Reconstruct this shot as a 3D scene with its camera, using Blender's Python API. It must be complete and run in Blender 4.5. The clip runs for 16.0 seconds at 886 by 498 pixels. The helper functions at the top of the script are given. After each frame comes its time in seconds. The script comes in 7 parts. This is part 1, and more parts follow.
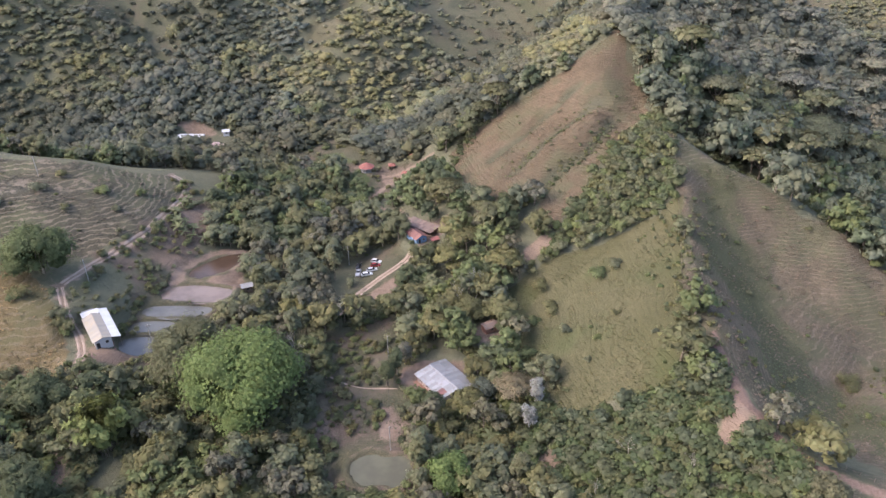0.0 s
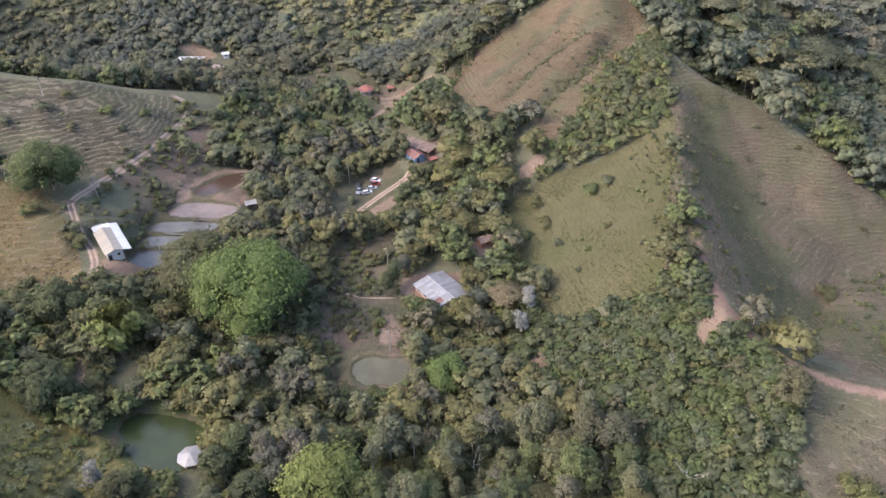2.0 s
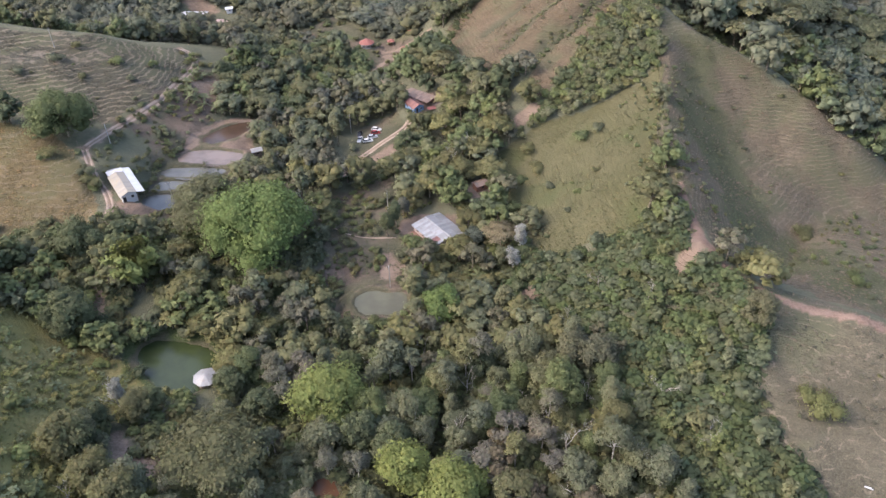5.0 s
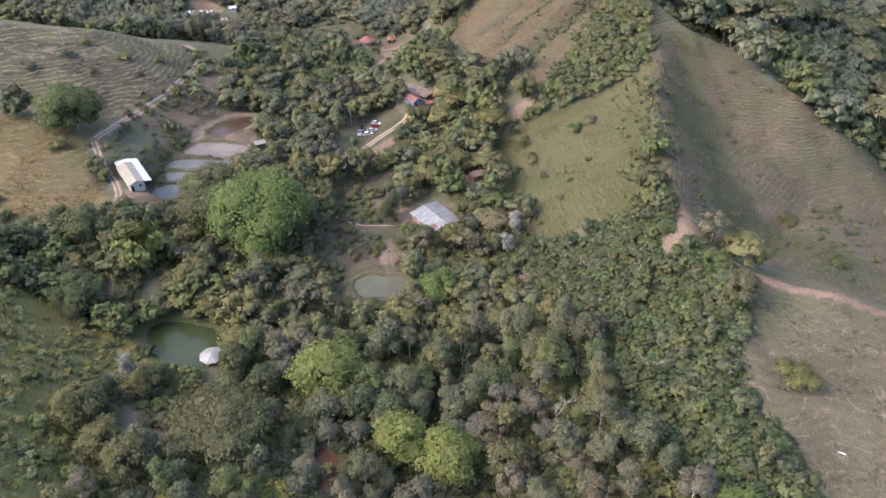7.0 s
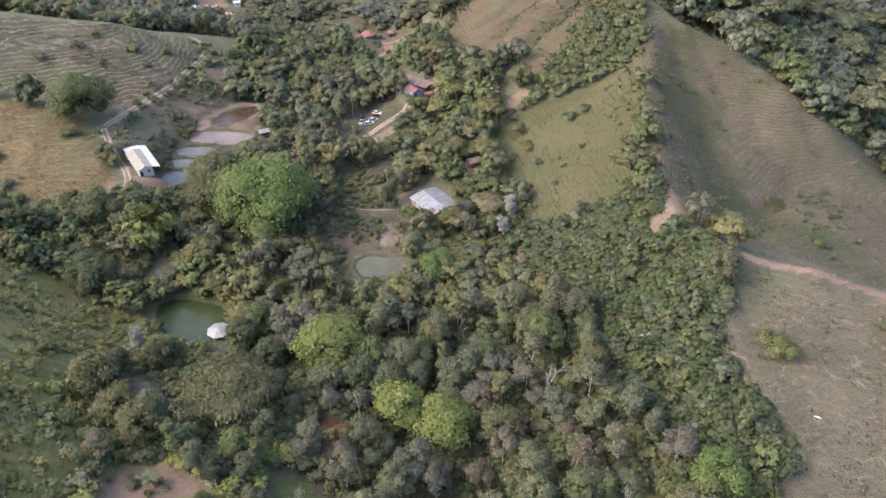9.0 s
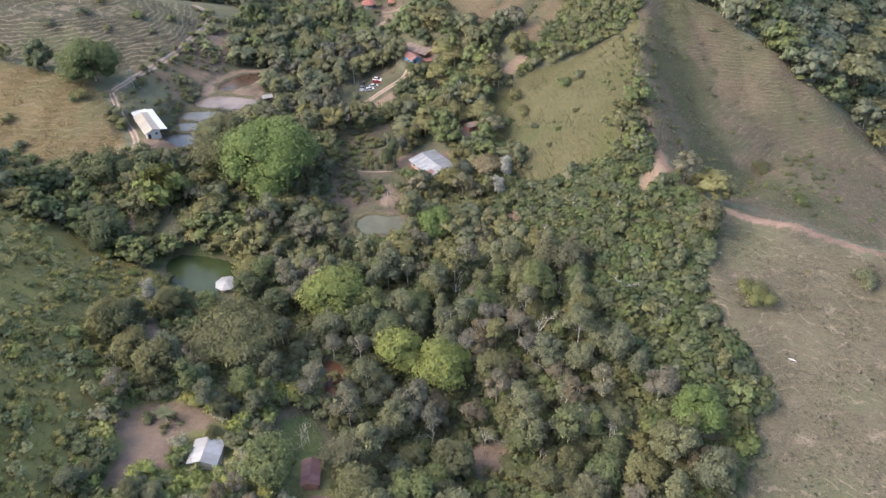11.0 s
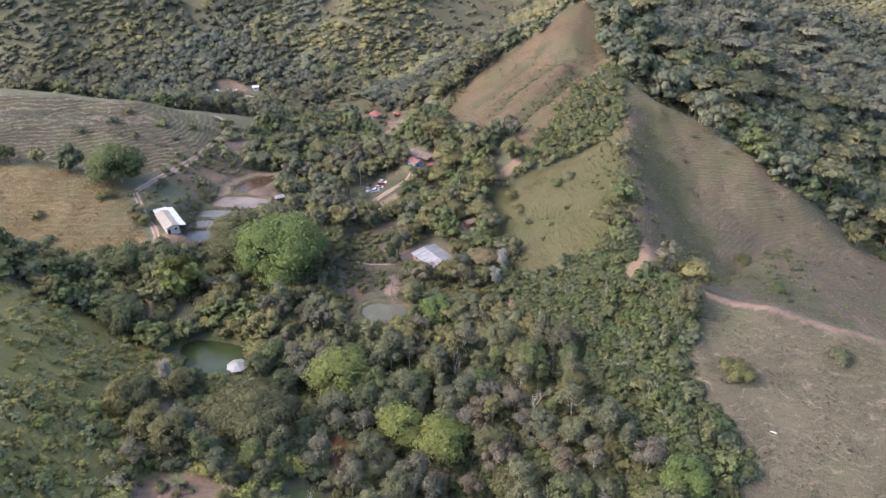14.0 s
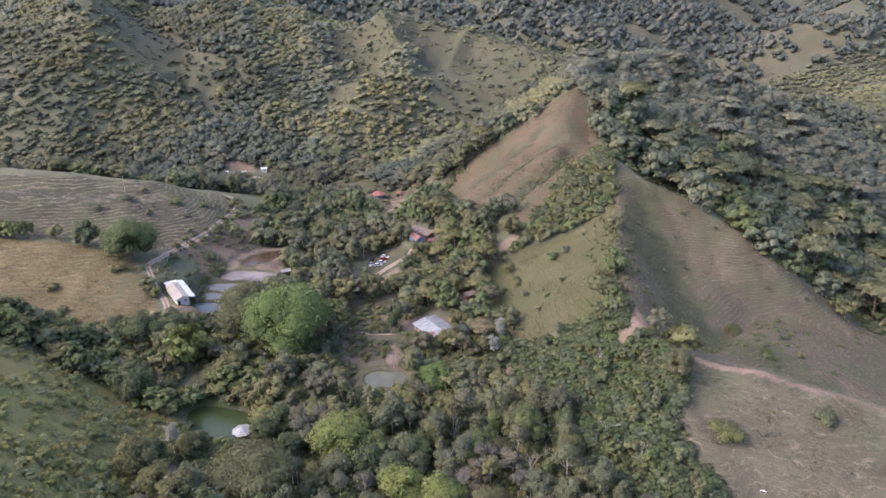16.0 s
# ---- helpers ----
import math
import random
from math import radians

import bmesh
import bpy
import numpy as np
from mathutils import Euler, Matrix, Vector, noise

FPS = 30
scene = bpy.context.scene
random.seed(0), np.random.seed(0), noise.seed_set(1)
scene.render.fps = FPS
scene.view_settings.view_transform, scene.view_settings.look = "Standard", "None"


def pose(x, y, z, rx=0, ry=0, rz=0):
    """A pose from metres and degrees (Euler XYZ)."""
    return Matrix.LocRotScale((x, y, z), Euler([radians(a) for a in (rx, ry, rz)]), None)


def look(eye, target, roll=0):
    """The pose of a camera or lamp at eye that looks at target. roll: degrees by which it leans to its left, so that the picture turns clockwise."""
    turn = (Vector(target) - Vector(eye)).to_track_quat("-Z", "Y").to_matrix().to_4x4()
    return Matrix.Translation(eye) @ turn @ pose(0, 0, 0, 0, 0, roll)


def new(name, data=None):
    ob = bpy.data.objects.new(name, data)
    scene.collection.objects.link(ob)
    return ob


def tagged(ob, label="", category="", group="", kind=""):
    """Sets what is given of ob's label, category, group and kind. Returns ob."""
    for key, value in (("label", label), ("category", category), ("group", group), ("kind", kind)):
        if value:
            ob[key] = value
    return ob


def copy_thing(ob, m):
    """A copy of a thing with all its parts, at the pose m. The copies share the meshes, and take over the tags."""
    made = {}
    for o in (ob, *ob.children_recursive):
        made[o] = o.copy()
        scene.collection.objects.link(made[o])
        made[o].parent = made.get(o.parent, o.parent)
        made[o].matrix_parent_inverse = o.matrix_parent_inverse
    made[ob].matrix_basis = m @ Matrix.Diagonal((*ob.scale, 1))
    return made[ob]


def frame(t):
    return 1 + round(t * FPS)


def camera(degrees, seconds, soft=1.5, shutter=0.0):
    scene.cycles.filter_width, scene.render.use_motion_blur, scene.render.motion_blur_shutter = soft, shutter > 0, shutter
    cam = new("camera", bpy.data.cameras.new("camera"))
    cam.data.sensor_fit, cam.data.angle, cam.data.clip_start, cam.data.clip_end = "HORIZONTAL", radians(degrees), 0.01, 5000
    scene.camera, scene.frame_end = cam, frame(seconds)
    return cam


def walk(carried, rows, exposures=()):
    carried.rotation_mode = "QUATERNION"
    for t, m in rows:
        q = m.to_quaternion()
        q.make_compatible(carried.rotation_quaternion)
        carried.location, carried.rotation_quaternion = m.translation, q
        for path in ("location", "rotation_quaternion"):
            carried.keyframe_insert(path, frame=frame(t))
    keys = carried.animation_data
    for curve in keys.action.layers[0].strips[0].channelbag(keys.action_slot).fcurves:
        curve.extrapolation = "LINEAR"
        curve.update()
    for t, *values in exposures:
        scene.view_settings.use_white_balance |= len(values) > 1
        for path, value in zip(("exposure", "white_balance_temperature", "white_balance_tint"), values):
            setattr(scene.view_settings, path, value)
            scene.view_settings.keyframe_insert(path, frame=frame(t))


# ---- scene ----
cam = camera(60.8, 16.0)
METRES, EYE, TILT, LEAN, TURN = 95.0, 147.5, 0.0, 0.0, 0.0
ROWS = [
    (0.0, 0.0, 0.0, 0.0, -0.58, -29.8, 1.01),
    (0.5, 0.0039, -0.0283, 0.0029, -0.55, -29.81, 1.02),
    (1.0, 0.0069, -0.0564, 0.0039, -0.53, -29.8, 1.04),
    (1.5, 0.0115, -0.0866, -0.0002, -0.47, -31.17, 1.03),
    (2.0, 0.0117, -0.1177, -0.0008, -0.5, -34.89, 1.01),
    (2.5, 0.014, -0.1449, 0.004, -0.48, -37.85, 1.0),
    (3.0, 0.0147, -0.1732, 0.006, -0.48, -38.44, 0.96),
    (3.5, 0.0175, -0.2014, 0.0087, -0.45, -38.31, 0.97),
    (6.0, 0.0331, -0.3471, 0.0163, -0.32, -37.17, 1.02),
    (6.5, 0.0367, -0.3755, 0.0183, -0.3, -37.16, 1.02),
    (7.0, 0.0398, -0.4045, 0.0204, -0.29, -37.16, 1.02),
    (7.5, 0.0424, -0.4346, 0.0232, -0.26, -37.14, 1.01),
    (8.0, 0.0457, -0.4636, 0.0256, -0.23, -37.15, 1.02),
    (8.5, 0.0478, -0.494, 0.0266, -0.2, -37.11, 1.0),
    (11.0, 0.0557, -0.6567, 0.0382, -0.11, -38.79, 0.84),
    (11.5, 0.0558, -0.6909, 0.0414, -0.08, -42.52, 0.78),
    (12.0, 0.0579, -0.7228, 0.0447, -0.02, -44.59, 0.76),
    (12.5, 0.0569, -0.7545, 0.05, -0.03, -44.24, 0.72),
    (13.0, 0.0582, -0.786, 0.0545, -0.0, -41.43, 0.72),
    (13.5, 0.0613, -0.8146, 0.0624, 0.05, -36.3, 0.79),
    (14.0, 0.0645, -0.8482, 0.0654, 0.08, -30.36, 0.89),
    (14.5, 0.0666, -0.8833, 0.0679, 0.1, -25.95, 0.85),
    (15.0, 0.0682, -0.9205, 0.0689, 0.13, -24.01, 0.9),
    (15.5, 0.0705, -0.9563, 0.071, 0.17, -23.92, 0.93),
    (16.0, 0.0718, -0.9916, 0.0744, 0.19, -23.94, 0.94),
]
walk(cam, [(t, pose(0, 0, EYE, TILT, LEAN, TURN) @ pose(METRES * x, METRES * y, METRES * z, 90 + pitch, roll, yaw)) for t, x, y, z, yaw, pitch, roll in ROWS], [(0.0, 2.2, 6580, 19), (1.5, 2.18, 6630, 18), (3.0, 2.22, 6660, 16), (8.0, 2.25, 6660, 15), (11.0, 2.32, 6780, 12), (13.0, 2.32, 6780, 12), (14.5, 2.2, 6480, 19), (16.0, 2.18, 6380, 20)])

# ---- daylight: a hazy sky with a broad, veiled sun from the left ----
SUN_HEIGHT, SUN_TURN = 42.0, -100.0
world = bpy.data.worlds.new("world")
world.use_nodes = True
scene.world = world
sky = world.node_tree.nodes.new("ShaderNodeTexSky")
sky.sky_type, sky.sun_disc = "NISHITA", False
sky.sun_elevation, sky.sun_rotation = radians(SUN_HEIGHT), radians(SUN_TURN)
sky.air_density, sky.dust_density, sky.ozone_density = 1.0, 3.0, 1.0
backing = world.node_tree.nodes["Background"]
backing.inputs["Strength"].default_value = 0.15
world.node_tree.links.new(sky.outputs[0], backing.inputs["Color"])
sun = new("sun", bpy.data.lights.new("sun", "SUN"))
sun.data.energy, sun.data.angle, sun.data.color = 0.5, radians(36), (1.0, 0.93, 0.83)
way = Vector((math.sin(radians(SUN_TURN)) * math.cos(radians(SUN_HEIGHT)), math.cos(radians(SUN_TURN)) * math.cos(radians(SUN_HEIGHT)), math.sin(radians(SUN_HEIGHT))))
sun.matrix_world = look(way * 900, (0, 0, 0))

# ---- landform: crests, spurs and stream beds in metres, joined smoothly ----
def lattice(ix, iy, seed):
    h = np.sin(ix * 127.1 + iy * 311.7 + seed * 74.7) * 43758.5453
    return h - np.floor(h)


def rough(x, y, size, seed=0):
    """Smooth noise in -1..1 with features of that size in metres."""
    u, v = x / size, y / size
    iu, iv = np.floor(u), np.floor(v)
    fu, fv = u - iu, v - iv
    fu, fv = fu * fu * (3 - 2 * fu), fv * fv * (3 - 2 * fv)
    a = lattice(iu, iv, seed) * (1 - fu) + lattice(iu + 1, iv, seed) * fu
    b = lattice(iu, iv + 1, seed) * (1 - fu) + lattice(iu + 1, iv + 1, seed) * fu
    return (a * (1 - fv) + b * fv) * 2 - 1


def spans(x, y, line):
    """For each stretch of a line of (x, y, z) points: the distance to it, its height at the nearest point, and how far to its left."""
    for p, q in zip(line[:-1], line[1:]):
        dx, dy = q[0] - p[0], q[1] - p[1]
        s = np.clip(((x - p[0]) * dx + (y - p[1]) * dy) / (dx * dx + dy * dy), 0, 1)
        ex, ey = x - p[0] - s * dx, y - p[1] - s * dy
        yield np.hypot(ex, ey), p[2] + s * (q[2] - p[2]), (dx * ey - dy * ex) / math.hypot(dx, dy)


def nearest(x, y, line):
    return np.minimum.reduce([d for d, _, _ in spans(x, y, line)])


STREAMS = (
    ((-330, 330, -6), (-150, 410, -6), (-90, 380, -8), (-45, 310, -8.5), (-30, 240, -10), (-35, 165, -11), (-15, 115, -12), (25, 92, -16), (55, 40, -27), (120, -20, -38)),
    ((-190, 262, 3), (-110, 250, -7), (-60, 205, -10), (-40, 170, -10)),
    ((108, 215, 1), (109, 190, -2), (122, 172, -12), (150, 160, -24), (190, 150, -40), (260, 80, -60)),
    ((140, 290, -5), (200, 262, -28), (280, 200, -58)),
    ((300, 380, -25), (280, 300, -45), (290, 200, -58)),
    ((330, 640, -25), (330, 480, -20), (300, 380, -25)),
    ((60, 470, 10), (20, 400, -6), (-20, 340, -8)),
    ((-230, 620, 25), (-175, 490, 8), (-130, 400, -7)),
)
# flat benches that carry the tracks, yards and ponds
BENCHES = (
    ((-119, 318, 0), (-122, 272, 8), (-136, 235, 4), (-118, 205, 0.5), (-116, 190, 1), (-108, 168, -4)),
    ((12, 206, -4), (-8, 191, -6.5), (-15, 165, -9), (-14, 146, -8.5)),
    ((-9, 271, -2), (-20, 255, -7), (-30, 250, -9)),
    ((-26, 78, -7), (-38, 64, -6)),
    ((-82, 92, -6), (-60, 62, -1), (-48, 45, 1.5), (-22, 20, 1)),
    ((-100, 285, -5), (-80, 250, -6.5), (-85, 215, -8)),
)
# name: points of the crest, fall to the left and to the right of its run, roundness of the top
CRESTS = (
    ("nose", ((77, 178, 19), (73, 139, 20)), 0.8, 0.78, 3),
    ("main", ((77, 178, 19), (81, 212, 19.5), (86, 233, 22), (91, 262, 29), (91, 281, 35), (91, 307, 36)), 0.48, 0.8, 3),
    ("mid", ((91, 307, 35), (81, 352, 57), (100, 405, 62), (155, 435, 57), (215, 450, 42), (250, 460, 27), (310, 480, 12)), 0.66, 0.56, 3),
    ("field", ((104, 108.6, 19), (125, 96.8, 19), (175, 68, 12), (240, 32, -8)), 0.75, 0.32, 3),
    ("path", ((73, 139, 20), (84, 119, 19.6), (93, 114.6, 19.3), (104, 108.6, 19)), 0.75, 0.95, 3),
    ("rim", ((84, 118, 19), (79, 108, 15), (79, 98, 13), (84, 80, 8.5), (88, 60, 1), (88, 34, -7), (90, 0, -19)), 0.3, 0.98, 3),
    ("spur", ((91, 281, 35), (107, 267, 29), (130, 255, 21.5), (142, 240, 15), (155, 226, 5), (166, 212, -5), (195, 185, -24)), 0.7, 0.66, 3),
    ("tongue", ((81, 350, 58), (66, 306, 37), (48, 268, 16), (36, 252, 5), (25, 240, -3)), 0.6, 0.55, 5),
    ("rib", ((81, 350, 57), (45, 320, 27), (18, 300, 5)), 0.7, 0.6, 4),
    ("grey", ((-330, 330, 28), (-240, 310, 27), (-200, 305, 26), (-159, 300, 22), (-135, 310, 12), (-119, 320, -2)), 0.6, 0.42, 6),
    ("greyfront", ((-300, 280, 27), (-230, 276, 24), (-162, 275, 20.5), (-145, 281, 18)), 0.3, 0.48, 6),
    ("gold", ((-300, 235, 20), (-210, 238, 15), (-180, 236, 14), (-158, 230, 11.5), (-143, 217, 8), (-131, 206, 2.5)), 0.45, 0.32, 7),
    ("scrub", ((-100, -20, 36), (-128, 45, 40), (-157, 90, 40), (-190, 130, 42), (-240, 180, 30)), 0.6, 0.78, 5),
    ("garden", ((-20, -60, 18), (-62, 10, 11), (-67, 42, 5)), 0.4, 0.35, 8),
    ("back", ((-75, 448, 14), (-55, 475, 28), (-38, 505, 43), (-5, 585, 73), (-40, 592, 74), (-93, 580, 68)), 0.5, 0.62, 5),
    ("backedge", ((-93, 580, 68), (-112, 537, 45), (-136, 480, 15)), 0.6, 0.6, 5),
    ("beyond", ((-330, 860, 105), (-120, 800, 62), (40, 790, 52), (140, 760, 34)), 0.4, 0.4, 12),
    ("backright", ((-5, 585, 73), (20, 572, 62), (75, 530, 46), (95, 480, 36), (100, 440, 40)), 0.55, 0.5, 6),
    ("backleft", ((-125, 470, 4), (-145, 520, 40), (-165, 570, 68), (-190, 640, 84), (-210, 760, 95)), 0.45, 0.45, 8),
    ("left", ((-145, 470, 6), (-170, 465, 16), (-205, 482, 39), (-290, 540, 90), (-340, 620, 100), (-420, 760, 130)), 0.75, 0.6, 6),
    ("leftfront", ((-290, 540, 90), (-345, 530, 72), (-420, 500, 60), (-560, 430, 60)), 0.7, 0.6, 6),
    ("far", ((300, 690, -25), (345, 800, 0), (455, 800, 40), (530, 900, 48), (700, 1000, 70)), 0.4, 0.4, 10),
    ("farther", ((180, 760, 10), (250, 900, 30), (330, 1000, 45), (420, 1150, 70)), 0.4, 0.4, 10),
    ("faraway", ((-300, 1100, 130), (0, 900, 75), (90, 860, 60), (140, 1000, 75), (400, 1400, 120), (900, 1500, 130)), 0.35, 0.35, 20),
    ("eastern", ((700, 100, 60), (520, 300, 45), (560, 520, 50), (700, 700, 60)), 0.35, 0.35, 15),
    ("western", ((-700, -200, 90), (-520, 100, 70), (-560, 300, 70)), 0.4, 0.4, 15),
)


def landform(x, y):
    x, y = np.asarray(x, float), np.asarray(y, float)
    total, weight = 0.0, 0.0
    for line in STREAMS:
        for d, z, _ in spans(x, y, line):
            w = 1 / (d * d + 36) ** 1.5
            total, weight = total + w * z, weight + w
    near = np.minimum.reduce([nearest(x, y, line) for line in STREAMS])
    floor = total / weight + 0.05 * np.minimum(near, 60)
    for line in BENCHES:
        total, weight, most = 0.0, 1e-9, 0.0
        for d, z, _ in spans(x, y, line):
            w = np.exp(-((d / 13) ** 2))
            total, weight, most = total + w * z, weight + w, np.maximum(most, w)
        floor = floor + most * (total / weight - floor)
    k = 2.4
    top = np.exp(np.clip(floor / k, -60, 60))
    for _, line, left, right, soft in CRESTS:
        crest = np.full(x.shape, -1e3)
        for d, z, side in spans(x, y, line):
            fall = right + (left - right) / (1 + np.exp(-np.clip(side / 5, -30, 30)))
            crest = np.maximum(crest, z - fall * (np.sqrt(d * d + soft * soft) - soft))
        top = top + np.exp(np.clip(crest / k, -60, 80))
    far = np.clip((np.hypot(x, y - 250) - 700) / 900, 0, 1)
    gully = np.clip((k * np.log(top) + 2) / 25, 0, 1)
    back = np.clip((y - 430) / 60, 0, 1) * gully
    ribs = (1 - 2 * np.abs(rough(x + 0.35 * y, y * 0.45, 62, 9))) * 7 + (1 - 2 * np.abs(rough(x - 0.3 * y, y * 0.5, 27, 10))) * 2.5
    return k * np.log(top) + back * ribs + rough(x, y, 60, 3) * 1.2 + rough(x, y, 23, 4) * 0.5 * (1 + gully) + far * rough(x, y, 420, 8) * 60


# ---- the plan: what covers the land, as outlines in metres ----
OPEN = {
    "gold": ((-330, 238), (-210, 240), (-175.5, 237.9), (-155.2, 233.1), (-140.1, 226.2), (-130.4, 211.2), (-115, 186), (-119.6, 177.4), (-140.9, 176.3), (-165.2, 166.3), (-260, 165)),
    "grey": ((-340, 318), (-240, 306), (-200, 302), (-160, 301), (-133.2, 308.1), (-118.5, 310.1), (-111.6, 294.3), (-115.5, 266.7), (-131, 248), (-140.9, 240.1), (-157, 236.3), (-176.4, 240.7), (-260, 250)),
    "pasture": ((87.2, 246.7), (78.5, 209.7), (70, 171.7), (64, 162.7), (41, 160), (31.8, 163.3), (29.5, 175.8), (24.8, 198), (20.4, 229.9), (36.9, 238.3), (56.6, 237.8), (71.4, 243.5)),
    "brown": ((92, 282), (86.4, 232.4), (77.2, 202.9), (72, 163), (76, 138.1), (94.5, 135.7), (103, 120), (122, 106), (217.1, 117.9), (205, 195), (179, 218), (155, 228.7), (129.7, 251.2)),
    "field": ((91, 130.9), (108.4, 109.7), (123.2, 95), (198, 48.7), (160, -10), (67, -10), (68, 14), (71, 28), (77.6, 51.3), (84.6, 61.3), (78.7, 77.5), (75.5, 94), (80.6, 110.2)),
    "mid": ((82, 352), (86, 330), (90, 306), (74, 289), (63.7, 279.4), (48.8, 256.3), (40, 248.7), (33.7, 258.1), (40.7, 272.7), (22.4, 275.9), (12.3, 297.1), (2, 310), (6.1, 334.4), (24.2, 340.3), (47.3, 340.9), (68, 345)),
    "scrub": ((-74, 118), (-94.5, 93.3), (-80, 69.4), (-81.5, 52.2), (-77.2, 21.3), (-60, -70), (-200, -70), (-200, 130), (-133.5, 144.6)),
}
TURF = (((-262, 386), (-216, 377), (-210, 387), (-240, 403), (-264, 403)), ((-80, 374), (-52, 376), (-42, 356), (-34, 338), (-44, 338), (-60, 356)), ((-38, 61), (-31, 64), (-27, 57), (-26, 50), (-31, 47), (-37, 51)), ((-59, 19), (-54, 21), (-49, 17), (-50, 12), (-56, 11)), ((-37, 23), (-31, 22), (-31, 16), (-36, 17)),
        ((-96, 138), (-84, 143), (-64, 137), (-62, 124), (-70, 112), (-80, 113), (-90.4, 124.6)))
LAWNS = {
    "far_lawn": ((-262, 386), (-216, 377), (-210, 387), (-240, 403), (-264, 403)),
    "lawn": ((-41, 57), (-39, 66), (-30, 66), (-22, 60), (-20, 50), (-28, 47), (-38, 50)),
    "yard": ((-36, 247), (-33.2, 269.3), (-19.2, 271.2), (-12.2, 259.3), (-18.1, 240), (-28, 232), (-36, 233)),
    "meadow": ((-39, 217), (-28, 222), (-17, 225), (-12, 212), (-9, 195), (-11, 169), (-10, 140), (-24, 142), (-34, 151), (-42, 165), (-40, 188)),
    "orchard": ((-86, 381), (-59, 392), (-42, 377), (-6.1, 340.9), (-16.3, 325.6), (-32.2, 320.7), (-52, 357), (-82, 360)),
    "bank": ((-117.5, 260.9), (-105.4, 262.5), (-80, 236), (-86, 200), (-100, 196), (-110, 206), (-113.5, 234)),
}
BARE = {
    "landslip": ((71.5, 152), (74.5, 140), (71, 134), (64.5, 131.5), (66.5, 136), (70, 141)),
    "terrace": ((-77.5, 55.3), (-73.3, 62.2), (-57, 62), (-53, 55), (-61.5, 50), (-60, 42), (-66.4, 40.6), (-65, 33), (-72, 33.4), (-71.9, 47.4)),
    "trail": ((-87.3, 100.5), (-82.6, 101), (-76.1, 90.7), (-69.4, 88.3), (-65, 82), (-77.8, 80.6)),
    "hollow": ((9, 60), (12, 62), (18, 59.5), (20, 55), (16, 51), (10, 52)),
    "verge": ((-32, 237), (-19.1, 251.6), (-16.1, 244.5), (-20, 239), (-29, 235)),
    "yard_barn": ((-116, 198), (-112, 200), (-104, 205), (-100, 201), (-105, 192), (-112, 190)),
    "pond_rim": ((-106, 240), (-100, 258), (-88, 270), (-75, 269), (-79, 256), (-76, 243), (-80, 234), (-88, 231), (-98, 233)),
    "farm": ((-150, 409), (-139, 411), (-122, 400), (-138, 399)),
    "gully": ((26.8, 244.2), (39.9, 252.4), (41, 246.3), (30.9, 238.1)),
    "cut": ((-109.1, 283.6), (-99.9, 291.8), (-95.2, 285.6), (-101, 274)),
    "foot_a": ((-21, 176), (-16, 177), (-12, 170), (-14, 163), (-19, 165)),
    "foot_d": ((-27, 156), (-22, 159), (-19, 157), (-24, 153)),
    "foot_b": ((24.2, 151.6), (30.2, 152.7), (31.6, 146.8), (26.5, 144)),
    "foot_c": ((16, 158), (21, 158), (20.1, 151.3), (16.1, 151.9)),
    "redyard": ((-16.4, 286.4), (2, 282.9), (4.1, 275.3), (-6.1, 264.3), (-12, 268)),
    "homestead": ((-30.2, 341.8), (-8.2, 341.9), (-6.1, 332.7), (-26.2, 332.9)),
    "crossing": ((-14, 192), (-8, 197), (6, 196), (6, 184), (-4, 180), (-12, 184)),
    "hutyard": ((8, 210), (19.1, 213.4), (20, 204), (8, 203)),
}
# level of the water and outline of each pond
PONDS = {
    "brown_pond": (-4.6, ((-98, 250), (-94, 256), (-88, 262), (-81, 264), (-84, 254), (-91, 249))),
    "upper_pond": (-5.6, ((-105, 236), (-99, 243), (-82, 240), (-81, 236), (-86, 232), (-96, 234))),
    "middle_pond": (-6.2, ((-109, 227), (-104, 230), (-85, 229), (-88, 224), (-101, 224))),
    "lower_pond": (-6.8, ((-110, 218), (-107, 221), (-88, 221), (-93, 216), (-107, 215))),
    "last_pond": (-7.2, ((-110, 211), (-100, 212), (-98, 205), (-105, 204), (-109, 207))),
    "house_pond": (-9.0, ((-26, 152.5), (-21.5, 155.5), (-17.5, 153.6), (-13, 155), (-11.5, 150), (-14.5, 146), (-18, 148), (-22.5, 146.5))),
    "green_pond": (-11.0, ((-89, 133), (-84, 137), (-67, 132), (-67, 124), (-70, 117), (-77, 118), (-85, 126))),
    "red_pond": (-8.2, ((-31, 83.5), (-27.5, 84), (-25.5, 79), (-25, 74.5), (-28, 74))),
}
